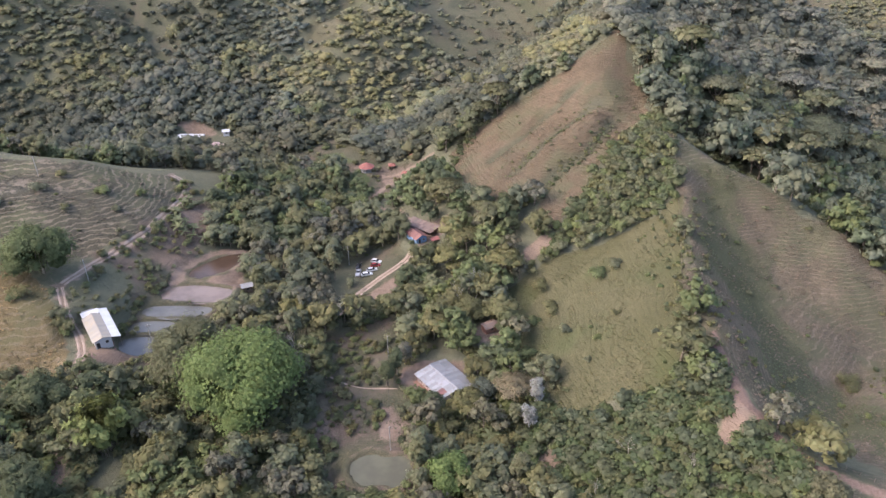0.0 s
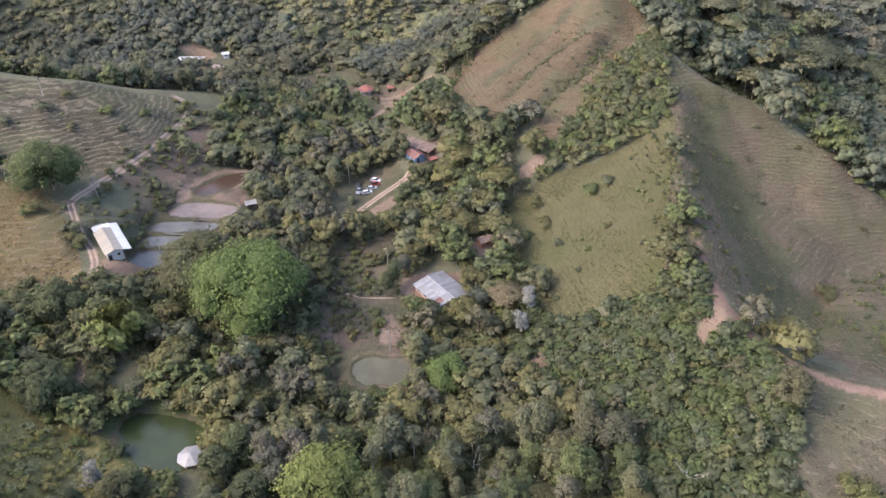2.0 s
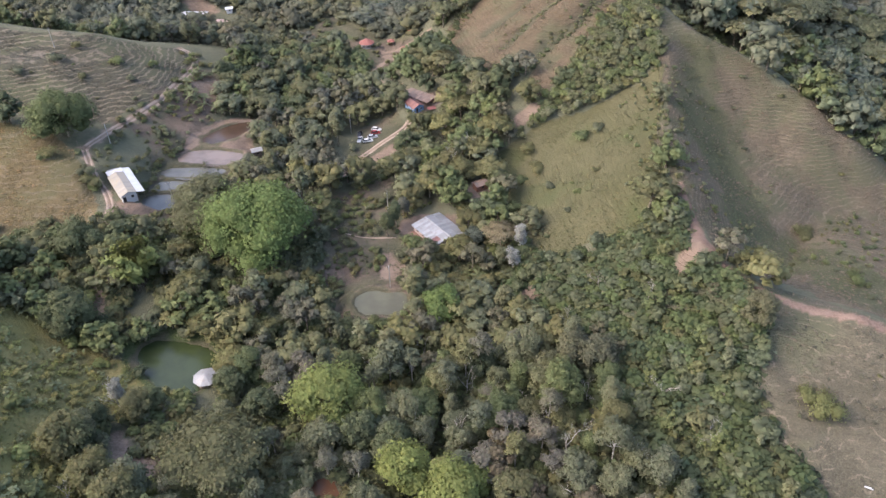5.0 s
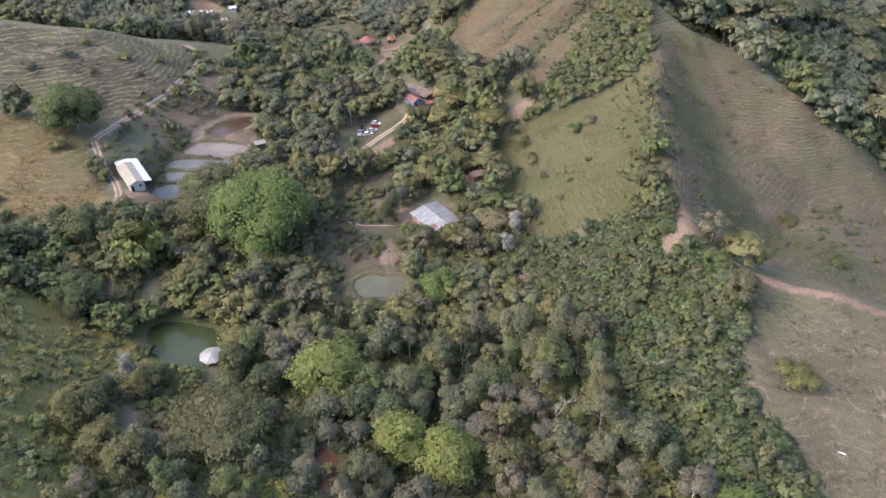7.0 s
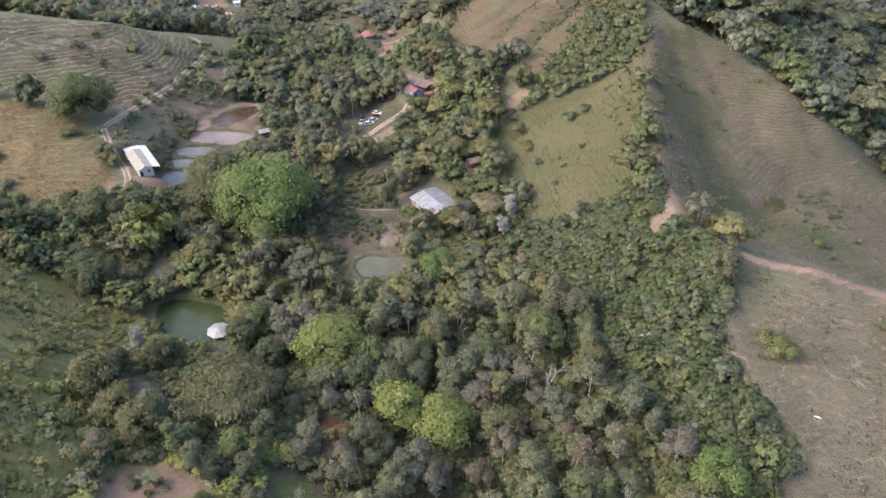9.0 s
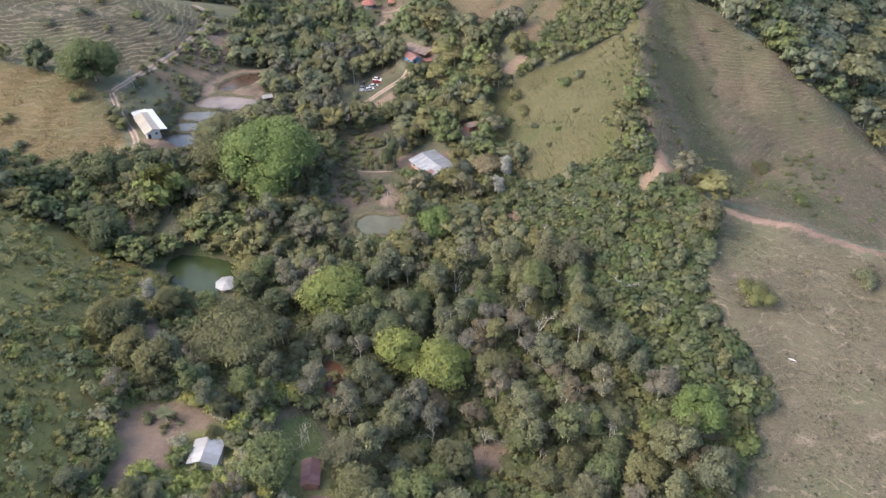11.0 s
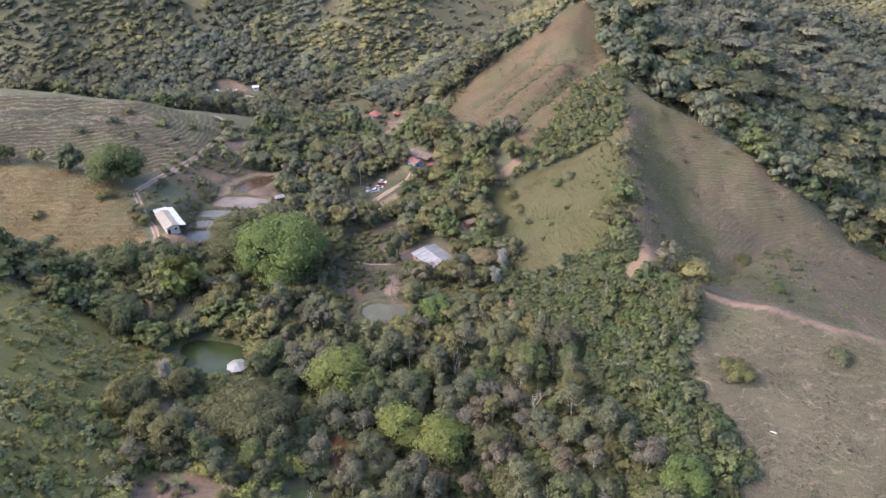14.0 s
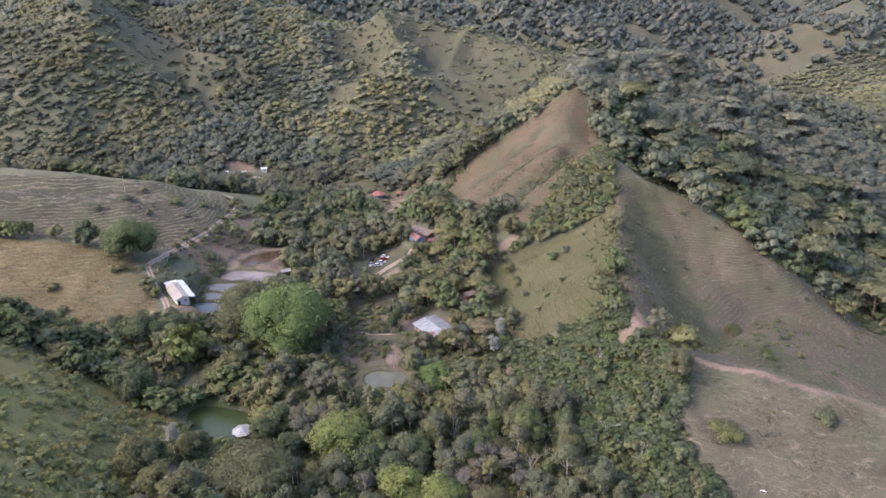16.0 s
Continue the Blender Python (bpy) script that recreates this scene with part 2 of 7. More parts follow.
TRACKS = {
    "barn_track": (2.0, ((-135.9, 226.4), (-128.3, 212.7), (-121, 204), (-116, 194), (-113, 182), (-111, 172))),
    "hill_track": (2.2, ((-122.1, 314), (-114.5, 308.9), (-111.5, 299.9), (-113.1, 282.8), (-116.5, 264.9), (-123, 253), (-131, 241), (-135.9, 226.4))),
    "yard_track": (0.9, ((-40, 227), (-36, 236), (-31, 243), (-25, 249), (-19.1, 254.7), (-13.1, 260.9), (-8, 265))),
    "crest_path": (1.6, ((76, 172), (74.5, 155), (73.5, 141), (79, 127.5), (84.8, 119), (93.5, 114.6), (104.6, 109), (123.6, 98.6), (173, 68.5))),
    "wood_trail": (2.4, ((-114, 170), (-110, 160), (-107, 150), (-104.6, 144.1))),
    "house_path": (0.35, ((-46, 200), (-36, 192), (-27, 187), (-14, 184))),
    "lane": (2.4, ((-26.2, 334.2), (-34, 318), (-28.3, 307.8), (-20.5, 302.6), (-10, 280))),
    "orchard_path": (2.0, ((-4.1, 345.3), (-18.3, 343.4), (-30.1, 346.4))),
}


# level ground under buildings and yards: x, y, radius, level
PADS = ((-1, 185, 9, -7.6), (-114, 206, 10, 0.0), (-66.5, 120.5, 3.5, -10.6), (-10, 269, 5, -1.6), (-8, 276, 6, -1.6), (-51.5, 45.5, 4, 2.0), (-27, 42, 4, -1.2), (-24, 28, 9, -0.9), (-30.5, 13.5, 4, 1.6),
        (-38, 349, 4, -6.6), (-138, 396, 7, -6.2), (-119.5, 383, 5, -7.0), (15, 209, 3, -4.4))


# dry brush and reddish soil between the grass
BRUSH = (((-134, 250), (-119.6, 263.2), (-112.6, 296.1), (-95, 296.7), (-97.7, 267), (-78, 268), (-78, 232), (-86, 200), (-100, 196), (-112, 212), (-119.5, 235)), ((-40, 220), (-8.1, 228.1), (10, 205), (8, 150), (-12, 138), (-40, 150)), ((10, 168), (31.7, 164.1), (34.8, 144.5), (14.1, 139.3)), ((-86, 384), (-6.1, 345.4), (-20.4, 322.2), (-60, 352)))
# grassed gullies down the reddish face: width and line
GULLIES = ((3.0, ((68.3, 312.4, 0), (54.3, 305.9, 0), (41.4, 300.9, 0), (30.4, 291.2, 0))), (3.0, ((72, 301, 0), (60.4, 287.1, 0), (48.5, 282.2, 0), (39.6, 272.3, 0))), (2.2, ((62.3, 327.5, 0), (42.3, 318.1, 0), (22.2, 308.5, 0))))


def grown(outline, by):
    """The outline moved outwards from its middle."""
    mx, my = sum(p[0] for p in outline) / len(outline), sum(p[1] for p in outline) / len(outline)
    return tuple((x + by * (x - mx) / math.hypot(x - mx, y - my), y + by * (y - my) / math.hypot(x - mx, y - my)) for x, y in outline)


def eased(outline):
    """The outline with its corners cut off."""
    return tuple(p for (ax, ay), (bx, by) in zip(outline, outline[1:] + outline[:1]) for p in ((0.75 * ax + 0.25 * bx, 0.75 * ay + 0.25 * by), (0.25 * ax + 0.75 * bx, 0.25 * ay + 0.75 * by)))


PONDS = {name: (level, eased(grown(outline, 1.6))) for name, (level, outline) in PONDS.items()}


def inside(x, y, outline):
    """Metres inside an outline; negative outside."""
    x, y = np.asarray(x, float), np.asarray(y, float)
    d, crossings = np.full(x.shape, 1e9), np.zeros(x.shape, int)
    for (ax, ay), (bx, by) in zip(outline, outline[1:] + outline[:1]):
        dx, dy = bx - ax, by - ay
        s = np.clip(((x - ax) * dx + (y - ay) * dy) / (dx * dx + dy * dy), 0, 1)
        d = np.minimum(d, np.hypot(x - ax - s * dx, y - ay - s * dy))
        if dy:
            crossings += ((ay > y) != (by > y)) & (x < ax + (y - ay) * dx / dy)
    return np.where(crossings % 2 == 1, d, -d)


def step(v, a, b):
    s = np.clip((v - a) / (b - a), 0, 1)
    return s * s * (3 - 2 * s)


def shaped(x, y):
    """The landform with pond basins, dykes and track beds cut into it."""
    h = landform(x, y)
    for wide, line in TRACKS.values():
        if wide < 0.5:
            continue
        d = nearest(x, y, [(a, b, 0) for a, b in line])
        h = h - 0.25 * np.exp(-((d / 2.2) ** 2))
    for w, line in GULLIES:
        h = h - 2.2 * np.exp(-((nearest(x, y, line) / (1.4 * w)) ** 2))
    for px, py, reach, level in PADS:
        d = np.hypot(x - px, y - py)
        h = h + step(d, reach + 6, reach) * (level - h)
    for level, outline in PONDS.values():
        d = inside(x, y, outline)
        rim = level + 0.7
        h = h + step(d, -7, -1.2) * (rim - h)
        h = np.where(d > -1.2, h + step(d, -1.2, 0.4) * (level - 1.0 - h), h)
    return h


xs = np.concatenate([-330 - np.geomspace(4, 2700, 34)[::-1], np.arange(-330, -130, 2.5), np.arange(-130, 10, 1.25), np.arange(10, 66, 2.0), np.arange(66, 130, 1.25), np.arange(130, 331, 2.6), 331 + np.geomspace(4, 2700, 34)])
ys = np.concatenate([-8 - np.geomspace(4, 2000, 24)[::-1], np.arange(-8, 110, 2.0), np.arange(110, 290, 1.25), np.arange(290, 641, 2.5), 641 + np.geomspace(4, 2700, 44)])
gx, gy = np.meshgrid(xs, ys)
gz = shaped(gx, gy)


def ground_at(x, y):
    """Height of the ground sheet at points of the plan."""
    x, y = np.atleast_1d(np.asarray(x, float)), np.atleast_1d(np.asarray(y, float))
    i = np.clip(np.searchsorted(xs, x) - 1, 0, len(xs) - 2)
    j = np.clip(np.searchsorted(ys, y) - 1, 0, len(ys) - 2)
    u, v = (x - xs[i]) / (xs[i + 1] - xs[i]), (y - ys[j]) / (ys[j + 1] - ys[j])
    return (gz[j, i] * (1 - u) + gz[j, i + 1] * u) * (1 - v) + (gz[j + 1, i] * (1 - u) + gz[j + 1, i + 1] * u) * v


def floor_z(x, y):
    return float(ground_at(x, y)[0])


# grassy faces and a bald crest on the far hills
FACES = (((-98, 590), (-40, 600), (-2, 590), (-20, 546), (-44, 496), (-73, 450), (-84, 474), (-92, 522)), ((5, 570), (30, 590), (80, 560), (95, 520), (60, 470), (30, 480), (12, 520)),
         ((-345, 525, 0), (-289, 538, 0), (-250, 512, 0), (-206, 483, 0), (-169, 463, 0)))


def cover(x, y):
    """How much of each open cover lies at points of the plan, with ragged borders."""
    rag = rough(x, y, 7, 11) * 2.2 + rough(x, y, 2.6, 12) * 1.2
    c = {name: step(inside(x, y, o) + rag, -1.5, 2.0) for name, o in OPEN.items()}
    c["lawn"] = np.maximum.reduce([step(inside(x, y, o) + rag, -1.5, 2.0) for o in LAWNS.values()])
    c["garden"] = step(inside(x, y, ((-200, -70), (-200, 60), (-70, 78), (-40, 72), (-20, 50), (-8, 20), (-6, -70))) + rag * 2, -4, 6)
    c["turf"] = np.maximum.reduce([step(inside(x, y, o) + rag * 0.5, -1.5, 1.5) for o in TURF])
    c["bare"] = np.maximum.reduce([step(inside(x, y, o) + rag * 0.6, -1.5, 1.5) for o in BARE.values()])
    c["shore"] = np.maximum.reduce([step(inside(x, y, o) + rag * 0.8, -2.4, -0.4) for _, o in PONDS.values()])
    c["track"] = np.maximum.reduce([1 - step(nearest(x, y, [(a, b, 0) for a, b in l]) + rag * 0.25, w * 0.5, w * 0.5 + 1.0) for w, l in TRACKS.values() if w > 0.5])
    c["redpath"] = 1 - step(nearest(x, y, [(a, b, 0) for a, b in TRACKS["crest_path"][1]]) + rag * 0.25, 0.9, 2.2)
    c["brush"] = np.maximum.reduce([step(inside(x, y, o) + rag * 1.5, -2, 4) for o in BRUSH]) * step(rough(x, y, 13, 71) + 0.6 * rough(x, y, 5, 72), -0.3, 0.5)
    c["rill"] = np.maximum.reduce([np.exp(-((nearest(x, y, g) + rough(x, y, 8, 17) * 1.5) / w) ** 2) for w, g in GULLIES])
    c["meadowhill"] = step(0.5 * rough(x, y, 40, 21) + 0.5 * rough(x, y, 15, 22) + step(inside(x, y, FACES[0]), -10, 12) * 1.1 + step(inside(x, y, FACES[1]), -8, 10) * 1.1 + np.exp(-((nearest(x, y, FACES[2]) / 14) ** 2)), 0.45, 1.1) * step(y, 420, 470) * (1 - step(y, 660, 760)) * step(x, -330, -240) * (1 - step(x, 90, 120))
    # the grassy flank of the left spur and the far side of the middle hill
    c["flank"] = np.maximum(step(inside(x, y, ((-345, 545), (-289, 545), (-206, 486), (-160, 462), (-172, 500), (-215, 570), (-280, 640))) + rag * 3, -8, 10), step(inside(x, y, ((-30, 580), (0, 580), (40, 540), (60, 480), (20, 455), (-5, 470), (-18, 520))) + rag * 3, -8, 10))
    c["farhill"] = step(y - 0.25 * x, 600, 640) * step(x, 200, 240) * step(rough(x, y, 60, 31) + 0.5 * rough(x, y, 25, 32), 0.15, 0.6)
    return c


# ---- materials ----
class Shade:
    """A node material, built step by step."""

    def __init__(self, name, roughness=0.9, specular=0.2, metal=0.0):
        self.m = bpy.data.materials.new(name)
        self.m.use_nodes = True
        self.nodes, self.links = self.m.node_tree.nodes, self.m.node_tree.links
        self.bsdf, self.out = self.nodes["Principled BSDF"], self.nodes["Material Output"]
        self.bsdf.inputs["Roughness"].default_value = roughness
        self.bsdf.inputs["Specular IOR Level"].default_value = specular
        self.bsdf.inputs["Metallic"].default_value = metal
        self.place = self.add("ShaderNodeNewGeometry").outputs["Position"]

    def add(self, kind, **inputs):
        n = self.nodes.new(kind)
        for key, v in inputs.items():
            self.give(n.inputs[key], v)
        return n

    def give(self, socket, v):
        if isinstance(v, bpy.types.NodeSocket):
            self.links.new(v, socket)
        else:
            socket.default_value = (*v, 1) if isinstance(v, tuple) and len(v) == 3 and socket.type == "RGBA" else v

    def noise(self, scale, detail=3.0, rough_=0.6, warp=0.0, where=None):
        return self.add("ShaderNodeTexNoise", Vector=where or self.place, Scale=scale, Detail=detail, Roughness=rough_, Distortion=warp).outputs["Fac"]

    def calc(self, how, a, b=0.0, clamp=False):
        n = self.nodes.new("ShaderNodeMath")
        n.operation, n.use_clamp = how, clamp
        self.give(n.inputs[0], a)
        self.give(n.inputs[1], b)
        return n.outputs[0]

    def span(self, v, a, b, lo=0.0, hi=1.0):
        n = self.nodes.new("ShaderNodeMapRange")
        n.interpolation_type = "SMOOTHSTEP"
        for i, w in enumerate((v, a, b, lo, hi)):
            self.give(n.inputs[i], w)
        return n.outputs[0]

    def mix(self, fac, a, b, how="MIX"):
        n = self.nodes.new("ShaderNodeMix")
        n.data_type, n.blend_type = "RGBA", how
        self.give(n.inputs[0], fac)
        self.give(n.inputs[6], a)
        self.give(n.inputs[7], b)
        return n.outputs[2]

    def attribute(self, name, colour=False):
        n = self.nodes.new("ShaderNodeAttribute")
        n.attribute_name = name
        return n.outputs["Color" if colour else "Fac"]

    def done(self, colour=None, bump=None, strength=0.5, depth=0.1):
        if colour is not None:
            self.give(self.bsdf.inputs["Base Color"], colour)
        if bump is not None:
            b = self.add("ShaderNodeBump", Height=bump, Strength=strength, Distance=depth)
            self.links.new(b.outputs[0], self.bsdf.inputs["Normal"])
        return self.m


def surface(name, colour, other, scale=3.0, roughness=0.8, bump=0.2, metal=0.0, specular=0.3, spotted=0.5):
    """A plain worn surface: two tones at two scales and fine relief."""
    s = Shade(name, roughness, specular, metal)
    where = s.add("ShaderNodeTexCoord").outputs["Object"]
    coarse, fine = s.noise(scale * 0.25, 4, where=where), s.noise(scale * 3, 4, where=where)
    tone = s.calc("ADD", s.calc("MULTIPLY", coarse, 0.65), s.calc("MULTIPLY", fine, 0.35))
    return s.done(s.mix(s.span(tone, spotted - 0.14, spotted + 0.16), colour, other), fine, bump, 0.02)


def earth_material():
    s = Shade("earth", 0.95, 0.1)
    big, mid, fine, grit = s.noise(0.018, 4), s.noise(0.09, 5), s.noise(0.55, 5, 0.7), s.noise(2.2, 4, 0.7)
    tone = s.calc("ADD", s.calc("MULTIPLY", mid, 0.5), s.calc("MULTIPLY", fine, 0.5))
    apart = s.nodes.new("ShaderNodeSeparateXYZ")
    s.links.new(s.place, apart.inputs[0])

    def ledges(rise, wander, seed, thin, patch, gaps=(0.42, 0.6)):
        """Narrow trodden ledges that follow the contours and come and go."""
        w1 = s.calc("MULTIPLY", s.noise(0.03 + seed * 0.006, 2), wander)
        w2 = s.calc("MULTIPLY", s.noise(0.4, 3), rise * 1.3)
        turn = s.calc("MULTIPLY", s.calc("ADD", s.calc("ADD", apart.outputs[2], w1), w2), 2 * math.pi / rise)
        wave = s.calc("MULTIPLY", s.calc("ADD", s.calc("SINE", turn), 1.0), 0.5)
        return s.calc("MULTIPLY", s.span(wave, thin, 1.0), s.span(s.noise(patch, 4, 0.7), *gaps))

    lines, lines2, lines3 = ledges(0.85, 1.6, 1, 0.72, 0.22, (0.36, 0.62)), ledges(1.3, 9.0, 2, 0.9, 0.3), ledges(0.95, 3.4, 3, 0.7, 0.14, (0.3, 0.55))
    leaf = s.mix(s.span(tone, 0.36, 0.64), (0.066, 0.070, 0.046), (0.104, 0.100, 0.066))
    colour = s.mix(s.span(big, 0.4, 0.65), leaf, s.mix(0.5, leaf, (0.088, 0.088, 0.055)))

    def lay(under, name, dark, light, trodden=None, how=0.0, soft=0.15, green=None, broken=0.6):
        over = s.mix(s.span(tone, 0.36, 0.66), dark, light)
        over = s.mix(s.span(grit, 0.42, 0.7, 0.0, 0.4), over, s.mix(0.5, light, (0.195, 0.178, 0.132)))
        over = s.mix(s.span(big, 0.42, 0.6, 0.0, 0.5), over, dark)
        if green is not None:
            over = s.mix(s.span(s.noise(0.045, 4, 0.65), 0.46, 0.62, 0.0, 0.8), over, green)
        if trodden is not None:
            over = s.mix(s.calc("MULTIPLY", trodden, how), over, (0.205, 0.168, 0.128))
        edge = s.calc("ADD", s.attribute(name), s.calc("MULTIPLY", s.calc("SUBTRACT", tone if broken > 1 else fine, 0.5), broken))
        return s.mix(s.calc("MULTIPLY", s.span(edge, 0.5 - soft, 0.5 + soft), s.span(s.attribute(name), 0.0, 0.2)), under, over)

    colour = lay(colour, "garden", (0.108, 0.112, 0.046), (0.172, 0.158, 0.072), soft=0.45)
    colour = lay(colour, "scrub", (0.112, 0.101, 0.038), (0.182, 0.153, 0.066), green=(0.110, 0.108, 0.041))
    colour = lay(colour, "meadowhill", (0.054, 0.053, 0.032), (0.090, 0.080, 0.050), soft=0.45, green=(0.060, 0.066, 0.036))
    colour = lay(colour, "flank", (0.048, 0.052, 0.032), (0.080, 0.077, 0.050), soft=0.45, green=(0.068, 0.060, 0.042))
    colour = lay(colour, "farhill", (0.060, 0.056, 0.036), (0.110, 0.091, 0.062), soft=0.45, green=(0.058, 0.062, 0.036))
    colour = lay(colour, "grey", (0.038, 0.037, 0.025), (0.066, 0.060, 0.043), lines3, 0.5, green=(0.064, 0.067, 0.038))
    colour = lay(colour, "gold", (0.072, 0.056, 0.027), (0.148, 0.110, 0.056), lines3, 0.28, green=(0.080, 0.074, 0.037))
    colour = lay(colour, "pasture", (0.053, 0.052, 0.024), (0.080, 0.072, 0.038), green=(0.050, 0.057, 0.025))
    colour = lay(colour, "mid", (0.062, 0.048, 0.030), (0.114, 0.080, 0.053), lines, 0.16, green=(0.064, 0.063, 0.036))
    colour = lay(colour, "rill", (0.047, 0.049, 0.030), (0.078, 0.071, 0.046), soft=0.45)
    colour = lay(colour, "brown", (0.060, 0.050, 0.034), (0.112, 0.088, 0.061), lines, 0.34, green=(0.060, 0.061, 0.035))
    colour = lay(colour, "field", (0.055, 0.050, 0.034), (0.090, 0.078, 0.056), lines2, 0.42, green=(0.066, 0.068, 0.042))
    colour = lay(colour, "hollow", (0.048, 0.051, 0.027), (0.080, 0.076, 0.043), soft=0.45)
    colour = lay(colour, "lawn", (0.046, 0.049, 0.029), (0.087, 0.078, 0.051), soft=0.45, green=(0.100, 0.082, 0.060))
    colour = lay(colour, "turf", (0.040, 0.056, 0.022), (0.072, 0.088, 0.036), soft=0.35)
    colour = lay(colour, "brush", (0.072, 0.057, 0.043), (0.128, 0.094, 0.073), soft=0.45)
    colour = lay(colour, "bare", (0.112, 0.082, 0.062), (0.190, 0.140, 0.108), soft=0.35, broken=2.4)
    colour = lay(colour, "shore", (0.048, 0.048, 0.028), (0.092, 0.080, 0.052), soft=0.4, broken=1.6)
    colour = lay(colour, "track", (0.132, 0.098, 0.074), (0.205, 0.154, 0.120), soft=0.4, broken=1.0)
    colour = lay(colour, "redpath", (0.112, 0.074, 0.056), (0.190, 0.130, 0.102), soft=0.35)
    tuft = s.calc("ADD", s.calc("MULTIPLY", fine, 0.7), s.calc("MULTIPLY", grit, 0.4))
    return s.done(colour, s.calc("SUBTRACT", tuft, s.calc("MULTIPLY", s.calc("ADD", lines, lines3), 0.15)), 0.6, 0.55)


# ---- the ground: one sheet to the horizon ----
def sheet(name, vertices, faces, material, smooth=False):
    me = bpy.data.meshes.new(name)
    me.from_pydata(np.asarray(vertices).tolist(), [], np.asarray(faces).tolist())
    me.materials.append(material)
    if smooth:
        me.polygons.foreach_set("use_smooth", np.ones(len(me.polygons), bool))
    return me


earth = earth_material()
nx, ny = len(xs), len(ys)
corner = np.arange(nx * ny).reshape(ny, nx)
quads = np.stack([corner[:-1, :-1], corner[:-1, 1:], corner[1:, 1:], corner[1:, :-1]], -1).reshape(-1, 4)
ground_mesh = sheet("ground", np.stack([gx, gy, gz], -1).reshape(-1, 3), quads, earth, True)
plan = cover(gx, gy)
plan["rill"] = plan["rill"] * plan["mid"]
plan["track"] = plan["track"] * (1 - step(gx, 60, 65))
dip = gz - landform(gx, gy)
slope_y, slope_x = np.gradient(gz, ys, xs)


def hollow_at(x, y, brown):
    """The darker, greener hollow behind the main crest."""
    return brown * step(np.exp(-((nearest(x, y, ((104.1, 264.5, 0), (100.3, 234.3, 0), (101.8, 202, 0), (105.1, 176.1, 0), (113, 150, 0), (123.2, 130.9, 0))) / (9 + 0.08 * np.clip(265 - y, 0, 130))) ** 2)) + 0.3 * rough(x, y, 17, 15) + 0.3 * rough(x, y, 5, 16), 0.3, 0.85)


plan["hollow"] = hollow_at(gx, gy, plan["brown"])
for cover_name in ("scrub", "meadowhill", "flank", "farhill", "grey", "gold", "pasture", "mid", "brown", "field", "hollow", "rill", "brush", "lawn", "garden", "turf", "bare", "shore", "track", "redpath"):
    ground_mesh.attributes.new(cover_name, "FLOAT", "POINT").data.foreach_set("value", plan[cover_name].astype(np.float32).ravel())
ground = tagged(new("ground", ground_mesh), "hilly valley ground of grass, scrub and bare earth", "ground", kind="structure")


def water_material(name, colour, roughness=0.22):
    s = Shade(name, roughness, 0.3)
    murk = s.noise(0.12, 3)
    ripple = s.noise(1.6, 3)
    return s.done(s.mix(s.span(murk, 0.35, 0.65), colour, tuple(c * 1.35 for c in colour)), ripple, 0.12, 0.05)


WATERS = {
    "brown_pond": ("small muddy brown pond inside an earth bank", (0.043, 0.028, 0.019)),
    "upper_pond": ("drained pond with pale silty mud and shallow water", (0.116, 0.088, 0.070)),
    "middle_pond": ("grey silty fish pond between grassy dykes", (0.073, 0.070, 0.059)),
    "lower_pond": ("grey silty fish pond between grassy dykes", (0.070, 0.069, 0.059)),
    "last_pond": ("grey silty fish pond beside the white barn", (0.073, 0.070, 0.062)),
    "house_pond": ("small grey-green pond in trampled grass", (0.066, 0.064, 0.040)),
    "green_pond": ("dark green pond with still water among trees", (0.024, 0.033, 0.013)),
    "red_pond": ("small red-brown muddy pond among trees", (0.095, 0.048, 0.028)),
}
for pond_name, (level, outline) in PONDS.items():
    label, tint = WATERS[pond_name]
    middle = np.mean(outline, 0)
    rim = []
    for (ax, ay), (bx, by) in zip(outline, outline[1:] + outline[:1]):
        for s in np.linspace(0, 1, 6)[:-1]:
            p = np.array((ax + s * (bx - ax), ay + s * (by - ay)))
            rim.append(p + (p - middle) / np.linalg.norm(p - middle) * 1.6)
    points = [(*middle, level)] + [(*p, level) for p in rim]
    faces = [(0, i + 1, (i + 1) % len(rim) + 1) for i in range(len(rim))]
    tagged(new("water", sheet("water", points, faces, water_material(pond_name, tint))), label, "pond", kind="structure")


# ---- plants: trunks, limbs and crowns of many small leaf clumps ----
def foliage_material():
    s = Shade("foliage", 0.7, 0.12)
    hue = s.attribute("hue", True)
    own = s.add("ShaderNodeObjectInfo").outputs["Random"]
    colour = s.mix(1.0, hue, s.mix(s.noise(0.5, 3), (0.86, 0.87, 0.90), (1.14, 1.13, 1.08)), "MULTIPLY")
    colour = s.mix(1.0, colour, s.mix(own, (0.88, 0.87, 0.96), (1.18, 1.09, 1.05)), "MULTIPLY")
    s.give(s.bsdf.inputs["Base Color"], colour)
    facing = s.nodes.new("ShaderNodeAttribute")
    facing.attribute_name = "outward"
    turned = s.add("ShaderNodeVectorTransform", Vector=facing.outputs["Vector"])
    turned.vector_type, turned.convert_from, turned.convert_to = "NORMAL", "OBJECT", "WORLD"
    s.give(s.bsdf.inputs["Normal"], turned.outputs[0])
    thin = s.add("ShaderNodeBsdfTranslucent", Color=colour)
    both = s.add("ShaderNodeMixShader", Fac=0.3)
    s.links.new(s.bsdf.outputs[0], both.inputs[1])
    s.links.new(thin.outputs[0], both.inputs[2])
    s.links.new(both.outputs[0], s.out.inputs[0])
    return s.m


